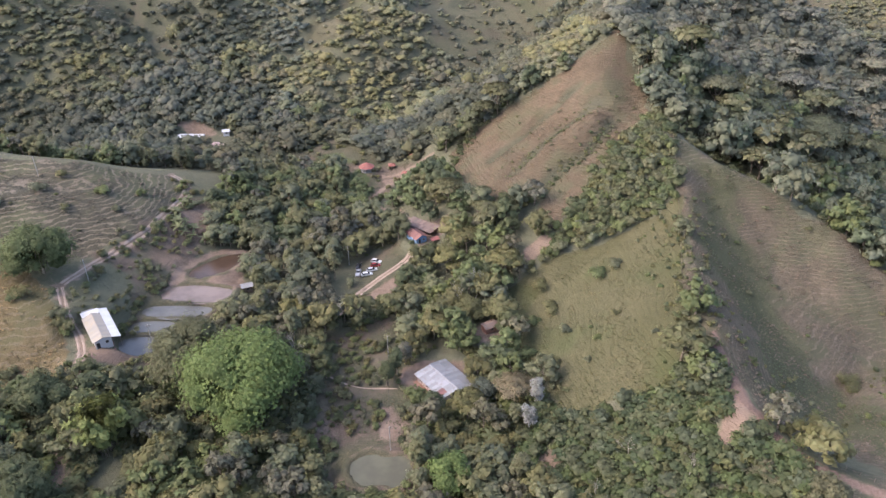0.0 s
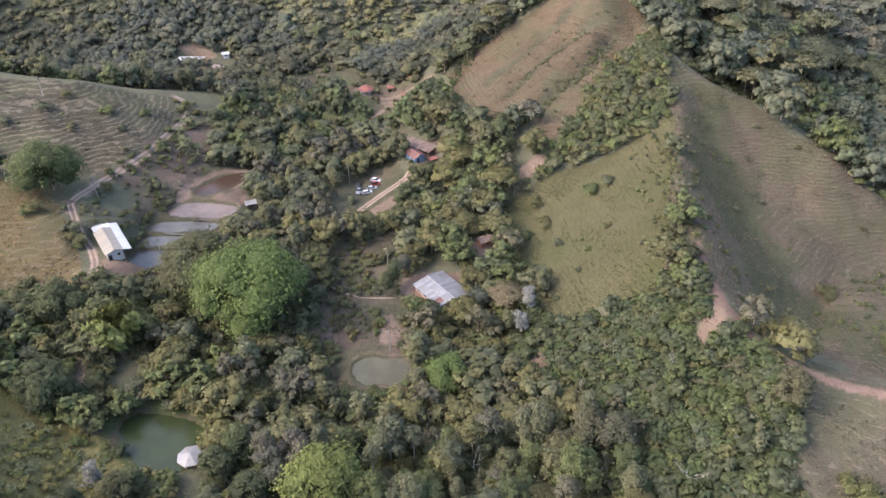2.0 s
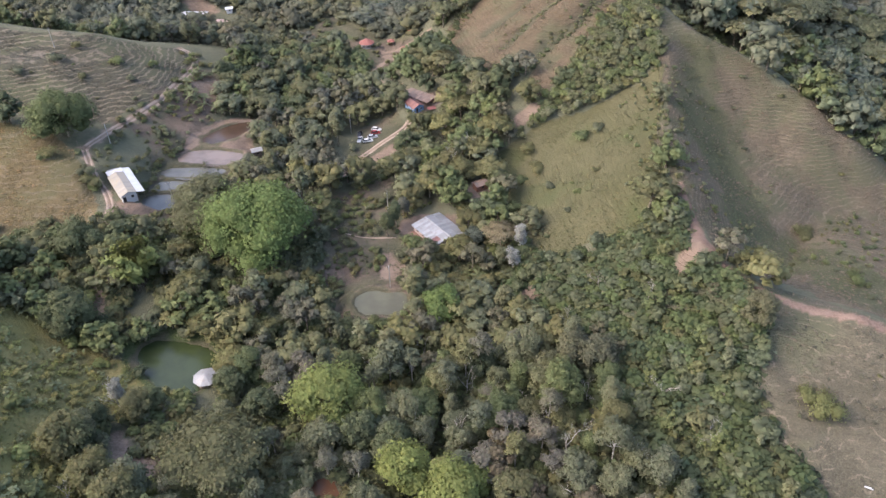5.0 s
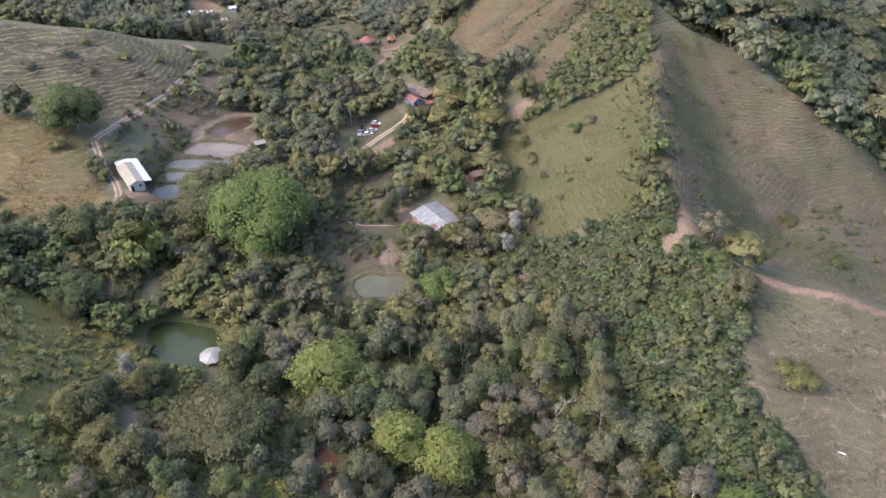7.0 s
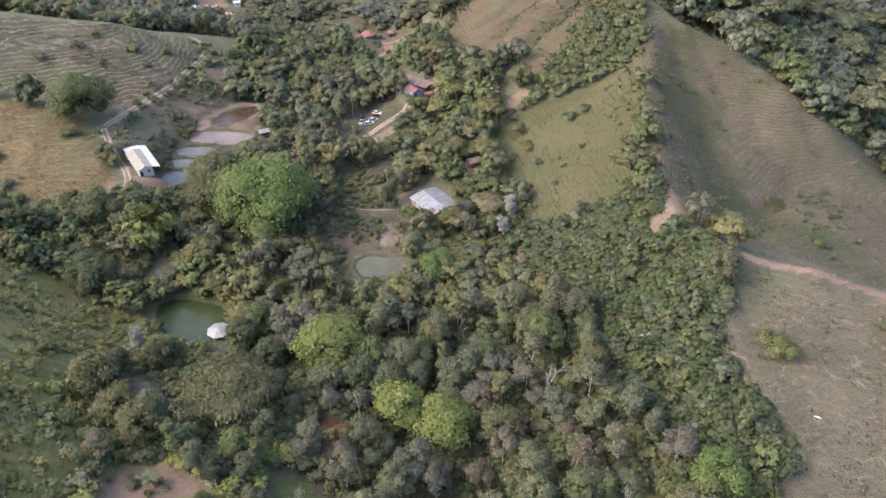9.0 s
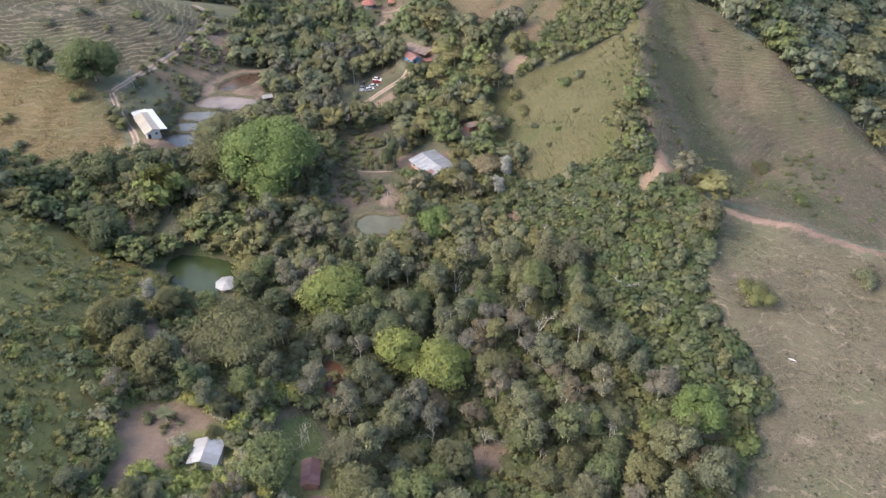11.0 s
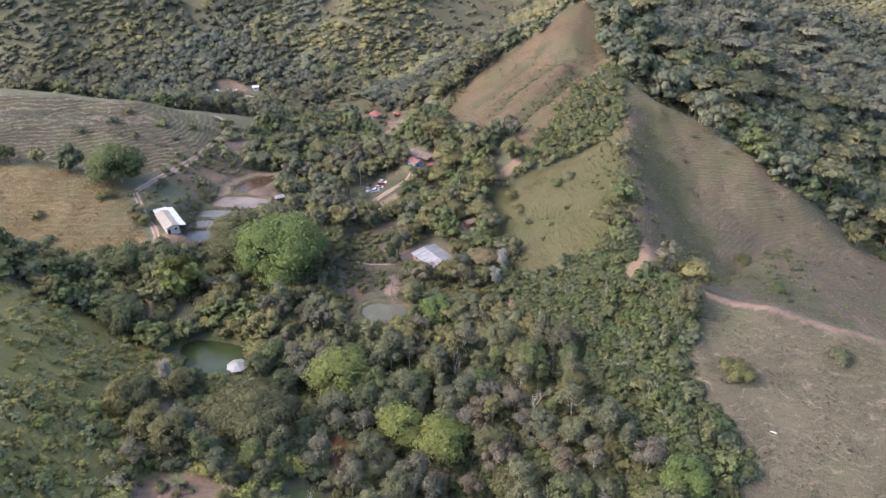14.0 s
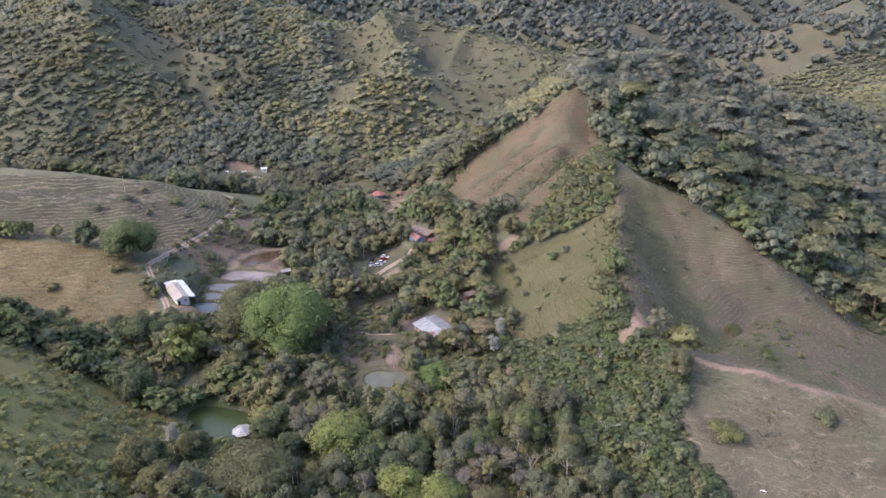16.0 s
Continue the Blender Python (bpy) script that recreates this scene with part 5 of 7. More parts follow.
merged("shrubbery", batches, "dense mixed shrubs and undergrowth on slopes and hedgerows", "shrubs")

# -- woodland of the middle distance
mid_kinds = [broadleaf(s, h, 215, 0.56, 7, 9.5, 5.0, 0.1, sides=4) for s, h in ((201, GREEN), (202, DARK), (203, OLIVE), (204, SAGE))] + [airy(205, ASH, 330, 0.55), slender(206, SAGE, 260, 0.5), umbrella(207, OLIVE, 420, 0.65, 8, 11.0, 6.5)]
r4 = np.random.default_rng(208)
x, y = scatter(-260, 260, 100, 345, 6.4, 209)
open_, c = openness(x, y)
keep = (open_ < 0.35) & (c["scrub"] < 0.35) & (inside(x, y, THICKET) < 1) & away(x, y) & ~((y < 430) & crowded(x, y)) & ((y > 122) | (x > 82) | (x < -115)) & ~((x > 90) & (y < 160)) & (nearest(x, y, ((-340, 334, 0), (-240, 314, 0), (-159, 304, 0), (-133.8, 311.1, 0), (-116.4, 316.6, 0))) > 20)
x, y = x[keep], y[keep]
east = (x > 88) & (y > 215)
dry = rough(x, y, 40, 47)
u = r4.uniform(0, 1, len(x))
pick = np.where(east, np.select([u < 0.30, u < 0.58, u < 0.75, u < 0.93], [1, 3, 0, 6], 5), np.where(dry > 0.3, np.select([u < 0.3, u < 0.55, u < 0.8], [4, 3, 2], 5), np.select([u < 0.3, u < 0.5, u < 0.75, u < 0.9, u < 0.96], [0, 1, 2, 3, 6], 4)))
batches = []
for i, k in enumerate(mid_kinds):
    on = pick == i
    rows = rows_of(x[on], y[on], r4, 0.75, 1.35, TINTS, 0.15, (0.75, 1.1))
    rows[:, 2] *= np.where(east[on], 1.4, 1.0)
    # bluer tint on the east slope and beyond y 250: haze put into leaves
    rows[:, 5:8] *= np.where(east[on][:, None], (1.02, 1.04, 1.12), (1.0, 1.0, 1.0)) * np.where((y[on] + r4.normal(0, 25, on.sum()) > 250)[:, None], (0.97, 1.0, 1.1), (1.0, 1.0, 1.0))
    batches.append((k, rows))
# leaf colours greyed bluer: the haze over this hill put into the colour
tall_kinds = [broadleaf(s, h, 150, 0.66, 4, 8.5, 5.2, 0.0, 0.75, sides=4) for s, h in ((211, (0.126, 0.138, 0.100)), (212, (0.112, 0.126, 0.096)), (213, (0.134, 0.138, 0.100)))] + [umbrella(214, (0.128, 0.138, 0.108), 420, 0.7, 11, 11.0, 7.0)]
x, y = scatter(85, 420, 345, 476, 5.7, 215)
open_, c = openness(x, y)
keep = (open_ < 0.35) & (x - 85 < 3.2 * (480 - y)) & ~((y < 430) & crowded(x, y))
x, y = x[keep], y[keep]
pick = np.select([(u := r4.uniform(0, 1, len(x))) < 0.38, u < 0.68, u < 0.95], [0, 1, 2], 3)
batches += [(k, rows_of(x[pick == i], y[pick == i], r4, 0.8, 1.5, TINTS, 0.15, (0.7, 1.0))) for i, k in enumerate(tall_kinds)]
# taller trees on the bushy slope
x, y = scatter(18, 84, 30, 168, 8.5, 216)
open_, c = openness(x, y)
keep = (open_ < 0.35) & (inside(x, y, THICKET) > 1) & away(x, y) & ~crowded(x, y) & (y < 128)
x, y = x[keep], y[keep]
pick = r4.integers(0, 4, len(x))
batches += [(mid_kinds[(0, 2, 4, 5)[i]], rows_of(x[pick == i], y[pick == i], r4, 0.4, 0.8, TINTS, 0.18)) for i in range(4)]
merged("woodland", batches, "mixed green and greyish valley woodland, haze-tinted behind", "woodland")

# -- woods on the far slopes, distance haze put into their bluish leaf colours
HAZED_HUES = ((301, (0.122, 0.136, 0.090)), (302, (0.108, 0.122, 0.085)), (303, (0.138, 0.142, 0.094)), (304, (0.158, 0.166, 0.090)))
far_kinds = [broadleaf(s, h, 21, 0.8, 2, 5.0, 5.0, -0.1, 0.62, 0.8, spread=0.9, wood=False) for s, h in HAZED_HUES]
r5 = np.random.default_rng(305)
x, y = scatter(-470, 470, 345, 720, 5.1, 306)
open_, c = openness(x, y)
thin = r5.uniform(0, 1, len(x)) > np.maximum.reduce([c["meadowhill"] * 0.6, c["farhill"] * 0.88, c["flank"] * 0.68])
keep = (open_ < 0.35) & thin & ~((y < 430) & crowded(x, y)) & ~((x > 85) & (y < 470) & (x - 85 < 3.2 * (480 - y)))
x, y, c_open = x[keep], y[keep], np.maximum.reduce([c["meadowhill"], c["farhill"], c["flank"]])[keep]
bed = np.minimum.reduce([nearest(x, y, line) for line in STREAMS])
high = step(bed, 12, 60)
# palest leaves crowd the sunny middle slope, its sunshine put into leaf colour
light = high * 0.9 - 0.45 + rough(x, y, 45, 49) * 0.7 + np.exp(-(((x + 30) / 70) ** 2 + ((y - 480) / 70) ** 2)) * 0.8
u = r5.uniform(0, 1, len(x))
pick = np.where(light > 0.3, np.select([u < 0.6, u < 0.85], [3, 2], 0), np.select([u < 0.35, u < 0.7, u < 0.9], [1, 0, 2], 3))
batches = []
fine_kinds = [broadleaf(s, h, 60, 0.6, 3, 5.0, 5.0, -0.1, 0.62, 0.8, spread=1.0, wood=False) for s, h in HAZED_HUES]
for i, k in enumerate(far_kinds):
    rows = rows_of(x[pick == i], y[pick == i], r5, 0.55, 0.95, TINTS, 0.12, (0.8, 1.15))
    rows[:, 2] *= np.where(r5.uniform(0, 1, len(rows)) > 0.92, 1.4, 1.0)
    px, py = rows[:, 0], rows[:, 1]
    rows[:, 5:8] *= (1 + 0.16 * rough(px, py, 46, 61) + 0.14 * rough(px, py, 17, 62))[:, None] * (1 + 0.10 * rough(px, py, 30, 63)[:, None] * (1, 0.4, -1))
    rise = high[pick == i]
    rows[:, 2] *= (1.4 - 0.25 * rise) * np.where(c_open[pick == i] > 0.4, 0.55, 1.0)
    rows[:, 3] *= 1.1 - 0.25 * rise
    # darker towards stream beds: dark gully trees plus relief shading put into leaf colour
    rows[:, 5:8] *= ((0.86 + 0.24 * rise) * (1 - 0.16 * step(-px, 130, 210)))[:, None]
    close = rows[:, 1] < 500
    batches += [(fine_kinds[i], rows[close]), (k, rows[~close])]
# the most distant crowns are bluest, again haze put into the leaf colour
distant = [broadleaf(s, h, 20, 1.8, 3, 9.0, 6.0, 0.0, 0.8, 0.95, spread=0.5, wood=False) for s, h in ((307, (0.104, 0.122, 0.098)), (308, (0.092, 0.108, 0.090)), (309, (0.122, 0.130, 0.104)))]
x, y = scatter(-900, 900, 720, 1250, 12.0, 310)
c = cover(x, y)
keep = r5.uniform(0, 1, len(x)) > np.maximum(c["farhill"], c["meadowhill"]) * 0.93
x, y = x[keep], y[keep]
pick = r5.integers(0, 3, len(x))
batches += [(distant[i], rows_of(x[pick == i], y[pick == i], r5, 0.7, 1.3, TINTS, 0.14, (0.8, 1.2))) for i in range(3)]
merged("hill_forest", batches, "far hillside forest of mixed green trees, leaf colours hazed", "forest")

# -- tussocks of grass and low herbs on the open slopes
def tussock(seed, blades, reach, size):
    r = np.random.default_rng(seed)
    shape = Shape()
    at = np.stack([r.normal(0, reach, blades), r.normal(0, reach, blades), r.uniform(0.0, 0.25, blades) * size * 2], 1)
    leaves(shape, r, at, np.tile((0.0, 0.0, 0.9), (blades, 1)), size, (1.0, 1.0, 1.0), 1.2, 0.8)
    return Kind(None, shape)


tufts = [tussock(401, 6, 0.55, 0.30), tussock(402, 7, 0.8, 0.34), tussock(403, 5, 0.4, 0.4)]
GRASSES = (("pasture", (20, 90, 158, 250), 1.25, (0.102, 0.100, 0.048)), ("brown", (72, 210, 104, 284), 1.4, (0.136, 0.114, 0.078)), ("mid", (0, 96, 240, 354), 1.6, (0.148, 0.116, 0.072)), ("field", (68, 180, 0, 130), 1.4, (0.122, 0.112, 0.078)),
           ("gold", (-260, -112, 160, 242), 1.8, (0.182, 0.140, 0.068)), ("grey", (-280, -108, 240, 318), 1.8, (0.100, 0.088, 0.062)), ("scrub", (-125, -55, -40, 130), 1.3, (0.145, 0.142, 0.058)), ("lawn", (-120, 0, 130, 395), 1.4, (0.092, 0.090, 0.052)),
           ("meadowhill", (-330, 100, 425, 660), 3.2, (0.120, 0.114, 0.076)), ("bare", (-30, 36, 138, 200), 1.6, (0.100, 0.090, 0.058)), ("hollow", (74, 140, 130, 270), 1.1, (0.100, 0.108, 0.056)))
r6 = np.random.default_rng(404)
batches = []
for i, (kind_of, (x0, x1, y0, y1), cell, tone) in enumerate(GRASSES):
    x, y = scatter(x0, x1, y0, y1, cell, 405 + i)
    c = cover(x, y)
    c["hollow"] = hollow_at(x, y, c["brown"])
    keep = (c[kind_of] > 0.45) & (np.maximum.reduce([c["track"], c["shore"], c["redpath"], 0.0 * x if kind_of == "bare" else 0.8 * c["bare"]]) < 0.4) & (rough(x, y, 9, 420 + i) + 0.8 * rough(x, y, 3.5, 430 + i) + r6.normal(0, 0.3, len(x)) > -0.15)
    x, y = x[keep], y[keep]
    shade = np.asarray(tone) * np.asarray([(1.0, 1.0, 1.0), (1.12, 1.05, 1.0), (0.86, 0.95, 0.86), (0.78, 0.86, 0.8)])
    pick = r6.integers(0, 3, len(x))
    near = cell / 1.6
    batches += [(tufts[k], rows_of(x[pick == k], y[pick == k], r6, 0.6 * near, 1.7 * near, shade, 0.12, (0.4, 0.8))) for k in range(3)]
merged("grass_tussocks", batches, "dry tufted grass and herbs on open slopes", "grass")


# ---- buildings, vehicles and yard things ----
def part(name, bm, material, parent, label=""):
    me = bpy.data.meshes.new(name)
    bm.to_mesh(me)
    bm.free()
    me.materials.append(material)
    ob = new(name, me)
    ob.parent = parent
    return tagged(ob, label) if label else ob


def box(bm, x0, x1, y0, y1, z0, z1, bevel=0.0):
    made = bmesh.ops.create_cube(bm, size=1)["verts"]
    for v in made:
        v.co = Vector((x0 + (v.co.x + 0.5) * (x1 - x0), y0 + (v.co.y + 0.5) * (y1 - y0), z0 + (v.co.z + 0.5) * (z1 - z0)))
    if bevel:
        edges = list({e for v in made for e in v.link_edges})
        bmesh.ops.bevel(bm, geom=edges, offset=bevel, segments=2, affect="EDGES")
    return bm


def boxed(*a, **k):
    return box(bmesh.new(), *a, **k)


def slab(corners, thick):
    """A sheet between corner points, thick metres downwards."""
    bm = bmesh.new()
    top = [bm.verts.new(c) for c in corners]
    low = [bm.verts.new((c[0], c[1], c[2] - thick)) for c in corners]
    bm.faces.new(top)
    bm.faces.new(low[::-1])
    for i in range(len(corners)):
        j = (i + 1) % len(corners)
        bm.faces.new((top[i], low[i], low[j], top[j]))
    bmesh.ops.recalc_face_normals(bm, faces=bm.faces)
    return bm


def post_mesh(radius, height, sides=8):
    bm = bmesh.new()
    bmesh.ops.create_cone(bm, cap_ends=True, segments=sides, radius1=radius, radius2=radius * 0.9, depth=height)
    bmesh.ops.translate(bm, verts=bm.verts, vec=(0, 0, height / 2))
    return bm


def fan_roof(sides, radius, low, high, thick=0.08, turn=0.0):
    """One wedge of a many-sided roof after another."""
    for i in range(sides):
        a, b = turn + i * 2 * math.pi / sides, turn + (i + 1) * 2 * math.pi / sides
        yield slab([(radius * math.cos(a), radius * math.sin(a), low), (radius * math.cos(b), radius * math.sin(b), low), (0.02 * math.cos(b), 0.02 * math.sin(b), high), (0.02 * math.cos(a), 0.02 * math.sin(a), high)], thick)


def tinted(name, colours, roughness, scale=2.0, metal=0.0, bump=0.15):
    """A material whose tone differs from piece to piece, with streaks."""
    s = Shade(name, roughness, 0.35, metal)
    own = s.add("ShaderNodeObjectInfo").outputs["Random"]
    where = s.add("ShaderNodeTexCoord").outputs["Object"]
    colour = s.mix(own, colours[0], colours[1])
    streak = s.noise(scale, 4, where=where)
    colour = s.mix(s.span(streak, 0.45, 0.75, 0.0, 0.7), colour, colours[2])
    ribs = s.add("ShaderNodeTexWave", Vector=where, Scale=2.2).outputs["Fac"]
    return s.done(colour, ribs, bump, 0.03)


tin = tinted("weathered_tin", ((0.180, 0.180, 0.180), (0.290, 0.290, 0.288), (0.180, 0.150, 0.130)), 0.5, 0.7, 0.25)
pale_tin = tinted("pale_tin", ((0.200, 0.200, 0.200), (0.290, 0.290, 0.290), (0.190, 0.170, 0.155)), 0.5, 0.7, 0.25)
tin_grey = tinted("dull_tin", ((0.130, 0.135, 0.140), (0.200, 0.205, 0.210), (0.150, 0.133, 0.122)), 0.5, 0.7, 0.25)
tin_red = tinted("red_tin", ((0.105, 0.045, 0.04), (0.165, 0.075, 0.062), (0.16, 0.105, 0.085)), 0.6, 0.9)
tin_brown = tinted("brown_sheet", ((0.093, 0.062, 0.050), (0.161, 0.112, 0.093), (0.136, 0.118, 0.105)), 0.75, 0.9)
tin_white = tinted("white_sheet", ((0.358, 0.367, 0.378), (0.406, 0.411, 0.416), (0.310, 0.314, 0.319)), 0.45, 0.5)
tin_beige = tinted("beige_sheet", ((0.190, 0.178, 0.155), (0.235, 0.212, 0.178), (0.240, 0.195, 0.130)), 0.6, 0.5)
pink_wall = surface("pink_plaster", (0.30, 0.235, 0.215), (0.38, 0.31, 0.29), 1.2)
white_wall = surface("white_plaster", (0.369, 0.369, 0.359), (0.422, 0.422, 0.411), 1.0)
blue_wall = surface("blue_paint", (0.099, 0.174, 0.285), (0.149, 0.236, 0.347), 1.2)
brick_wall = surface("brickwork", (0.186, 0.093, 0.068), (0.248, 0.143, 0.105), 2.0)
# near-black stands for the shade inside doors and windows on closed walls
shade_pane = surface("opening_shade", (0.012, 0.012, 0.012), (0.025, 0.025, 0.025), 1.0)
timber_wood = surface("weathered_wood", (0.099, 0.074, 0.056), (0.174, 0.143, 0.112), 3.0)
concrete = surface("concrete", (0.211, 0.205, 0.192), (0.285, 0.279, 0.260), 1.5)
glass_dark = surface("window_glass", (0.03, 0.035, 0.04), (0.05, 0.055, 0.06), 1.0, 0.08, 0.0, 0.0, 0.6)
rubber = surface("rubber", (0.02, 0.02, 0.02), (0.035, 0.035, 0.035), 4.0)
chrome = surface("wheel_metal", (0.45, 0.45, 0.46), (0.6, 0.6, 0.6), 4.0, 0.35, 0.05, 0.8)


def place(name, label, category, x, y, turn, z=None, group=""):
    base = tagged(new(name), label, category, group)
    base.matrix_basis = Matrix.Translation((x, y, floor_z(x, y) if z is None else z)) @ Matrix.Rotation(turn, 4, "Z")
    return base


def sheeted(parent, name, a, b, c, d, columns, rows, material, thick=0.03, lap=0.02, skip=()):
    """Roof sheets between the eave corners a, b and the ridge corners d, c; each a piece of its own."""
    a, b, c, d = (Vector(p) for p in (a, b, c, d))
    rise = 0.012
    for j in range(rows):
        for i in range(columns):
            if (i, j) in skip:
                continue
            u0, u1, v0, v1 = i / columns, (i + 1) / columns, j / rows, (j + 1) / rows

            def at(u, v):
                return a.lerp(b, u).lerp(d.lerp(c, u), v)

            lift = Vector((0, 0, rise * ((i + j) % 2) + 0.02 * j))
            part(name, slab([at(u0, v0) + lift, at(u1, v0) + lift, at(u1, v1) + lift, at(u0, v1) + lift], thick), material, parent)


def wall_box(parent, x0, x1, y0, y1, low, high, material, thick=0.2):
    """Four walls that butt at the corners."""
    part("wall", boxed(x0, x1, y0, y0 + thick, low, high), material, parent)
    part("wall", boxed(x0, x1, y1 - thick, y1, low, high), material, parent)
    part("wall", boxed(x0, x0 + thick, y0 + thick, y1 - thick, low, high), material, parent)
    part("wall", boxed(x1 - thick, x1, y0 + thick, y1 - thick, low, high), material, parent)


def gable(parent, x, y0, y1, low, high, material, thick=0.2):
    """A triangle of wall across x, from y0 to y1."""
    bm = bmesh.new()
    ends = []
    for px in (x, x + thick):
        ends.append([bm.verts.new(p) for p in ((px, y0, low), (px, y1, low), (px, (y0 + y1) / 2, high))])
    bm.faces.new(ends[0])
    bm.faces.new(ends[1][::-1])
    for i in range(3):
        j = (i + 1) % 3
        bm.faces.new((ends[0][i], ends[1][i], ends[1][j], ends[0][j]))
    bmesh.ops.recalc_face_normals(bm, faces=bm.faces)
    part("gable", bm, material, parent)


def opening(parent, name, x, y, z, wide, high, axis, frame_material, pane_material=None):
    """A framed door or window that stands 3 cm proud of a wall across x or y."""
    rail = 0.09

    def bar(u0, u1, v0, v1, depth):
        return boxed(x - depth, x + depth, y + u0, y + u1, z + v0, z + v1) if axis == "x" else boxed(x + u0, x + u1, y - depth, y + depth, z + v0, z + v1)

    pane = part(name, bar(-wide / 2 + rail, wide / 2 - rail, rail, high - rail, 0.02), pane_material or shade_pane, parent)
    for u0, u1, v0, v1 in ((-wide / 2, -wide / 2 + rail, 0, high), (wide / 2 - rail, wide / 2, 0, high), (-wide / 2 + rail, wide / 2 - rail, 0, rail), (-wide / 2 + rail, wide / 2 - rail, high - rail, high)):
        part("frame", bar(u0, u1, v0, v1, 0.035), frame_material, pane)


# -- wheel ruts of the dirt tracks
rut_earth = surface("pale_dust", (0.205, 0.155, 0.120), (0.290, 0.228, 0.182), 1.2, 0.95, 0.3)


def ruts(name, line, label, gap=0.8, wide=0.42, sides=(-1, 1)):
    """Two trodden ruts along a smooth line, draped on the ground."""
    base = tagged(new("track", None), label, "dirt track", kind="structure")
    pts = np.asarray(line, float)
    leg = np.concatenate([[0], np.cumsum(np.hypot(*np.diff(pts, axis=0).T))])
    s = np.arange(0, leg[-1], 0.8)
    x, y = np.interp(s, leg, pts[:, 0]), np.interp(s, leg, pts[:, 1])
    k = np.ones(9) / 9
    x, y = (np.convolve(np.pad(v, 4, mode="edge"), k, "valid") for v in (x, y))
    dx, dy = np.gradient(x), np.gradient(y)
    n = np.hypot(dx, dy)
    dx, dy = dx / n, dy / n
    for sign in sides:
        cols = []
        for o in (-1.0, -0.35, 0.35, 1.0):
            off = sign * gap + o * (wide + 0.14 * rough(s + 40 * sign, s * 0, 2.5, 61 + sign))
            px, py = x - dy * off, y + dx * off
            cols.append(np.stack([px, py, ground_at(px, py) + (0.10 if abs(o) < 0.5 else 0.02)], 1))
        v = np.stack(cols, 1).reshape(-1, 3)
        i = np.arange(len(s) - 1)[:, None] * 4 + np.arange(3)[None]
        f = np.stack([i, i + 1, i + 5, i + 4], -1).reshape(-1, 4)
        new("rut", sheet("rut", v, f, rut_earth, True)).parent = base


for track_name in ("barn_track", "hill_track", "yard_track"):
    ruts(track_name, TRACKS[track_name][1], "pale dirt track with two wheel ruts and grass between")

ruts("house_path", TRACKS["house_path"][1], "narrow trodden footpath through dry grass", 0.0, 0.28, (1,))

# -- the tin-roofed house among the trees
house = place("house", "low pink-walled house under patched grey tin roofs", "house", -0.6, 184.8, math.atan2(-11.9, 8.5))
wall_box(house, -6.9, 6.9, -5.4, 5.4, -1.2, 2.6, pink_wall)
gable(house, -6.9, -5.4, 5.4, 2.6, 3.25, pink_wall)
gable(house, 6.7, -5.4, 5.4, 2.6, 3.25, pink_wall)
sheeted(house, "roof_sheet", (7.5, -6.2, 2.62), (-7.5, -6.2, 2.62), (-7.5, 0.0, 3.45), (7.5, 0.0, 3.45), 12, 2, tin, skip=((1, 0), (2, 0)))
for i in (1, 2):
    x0 = 7.5 - i * 1.25
    part("roof_sheet", slab([(x0, -6.2, 2.64), (x0 - 1.25, -6.2, 2.64), (x0 - 1.25, -3.1, 3.06), (x0, -3.1, 3.06)], 0.03), tin_red, house, "rusty red roof sheet")
sheeted(house, "roof_sheet", (-7.9, 6.4, 2.50), (7.9, 6.4, 2.50), (7.9, 0.05, 3.41), (-7.9, 0.05, 3.41), 13, 2, tin_grey)
part("ridge_cap", boxed(-7.6, 7.6, -0.22, 0.22, 3.45, 3.52), tin, house)
for i, (u, wide) in enumerate(((-4.6, 1.1), (-1.4, 1.1), (3.6, 1.2))):
    opening(house, "window", u, -5.41, 1.0, wide, 1.1, "y", timber_wood)
opening(house, "door", 1.2, -5.41, 0.02, 1.0, 2.05, "y", timber_wood)
opening(house, "door", 6.92, -1.0, 0.02, 1.0, 2.05, "x", timber_wood)
opening(house, "window", 6.92, 2.2, 1.0, 1.2, 1.1, "x", timber_wood)
part("terrace", boxed(-7.0, 7.6, -6.9, -5.42, -1.2, 0.05), brick_wall, house, "worn brick terrace along the wall")
for u in (-6.6, -3.4, -0.2, 3.0, 6.6):
    o = part("post", post_mesh(0.07, 2.62), timber_wood, house)
    o.location = (u, -6.05, 0.0)

# -- the white farm building by the ponds
barn = place("farm_building", "white-walled farm building with beige and white sheet roofs", "building", -114.4, 206.0, math.atan2(-18.0, 12.0), 0.0)
wall_box(barn, -8.0, 8.6, -3.6, 1.6, -1.0, 2.9, white_wall)
gable(barn, 8.4, -3.6, 1.6, 2.9, 4.0, white_wall)
gable(barn, -8.0, -3.6, 1.6, 2.9, 4.0, white_wall)
sheeted(barn, "roof_sheet", (9.4, -4.3, 2.95), (-7.4, -4.3, 2.95), (-7.4, -1.0, 4.16), (9.4, -1.0, 4.16), 14, 1, tin_beige)
sheeted(barn, "roof_sheet", (-7.4, 1.9, 3.2), (9.4, 1.9, 3.2), (9.4, -0.95, 4.16), (-7.4, -0.95, 4.16), 14, 1, tin_beige)
sheeted(barn, "roof_sheet", (-10.2, 4.4, 2.75), (9.7, 4.4, 2.75), (9.7, 1.7, 3.42), (-10.2, 1.7, 3.42), 16, 1, tin_white)
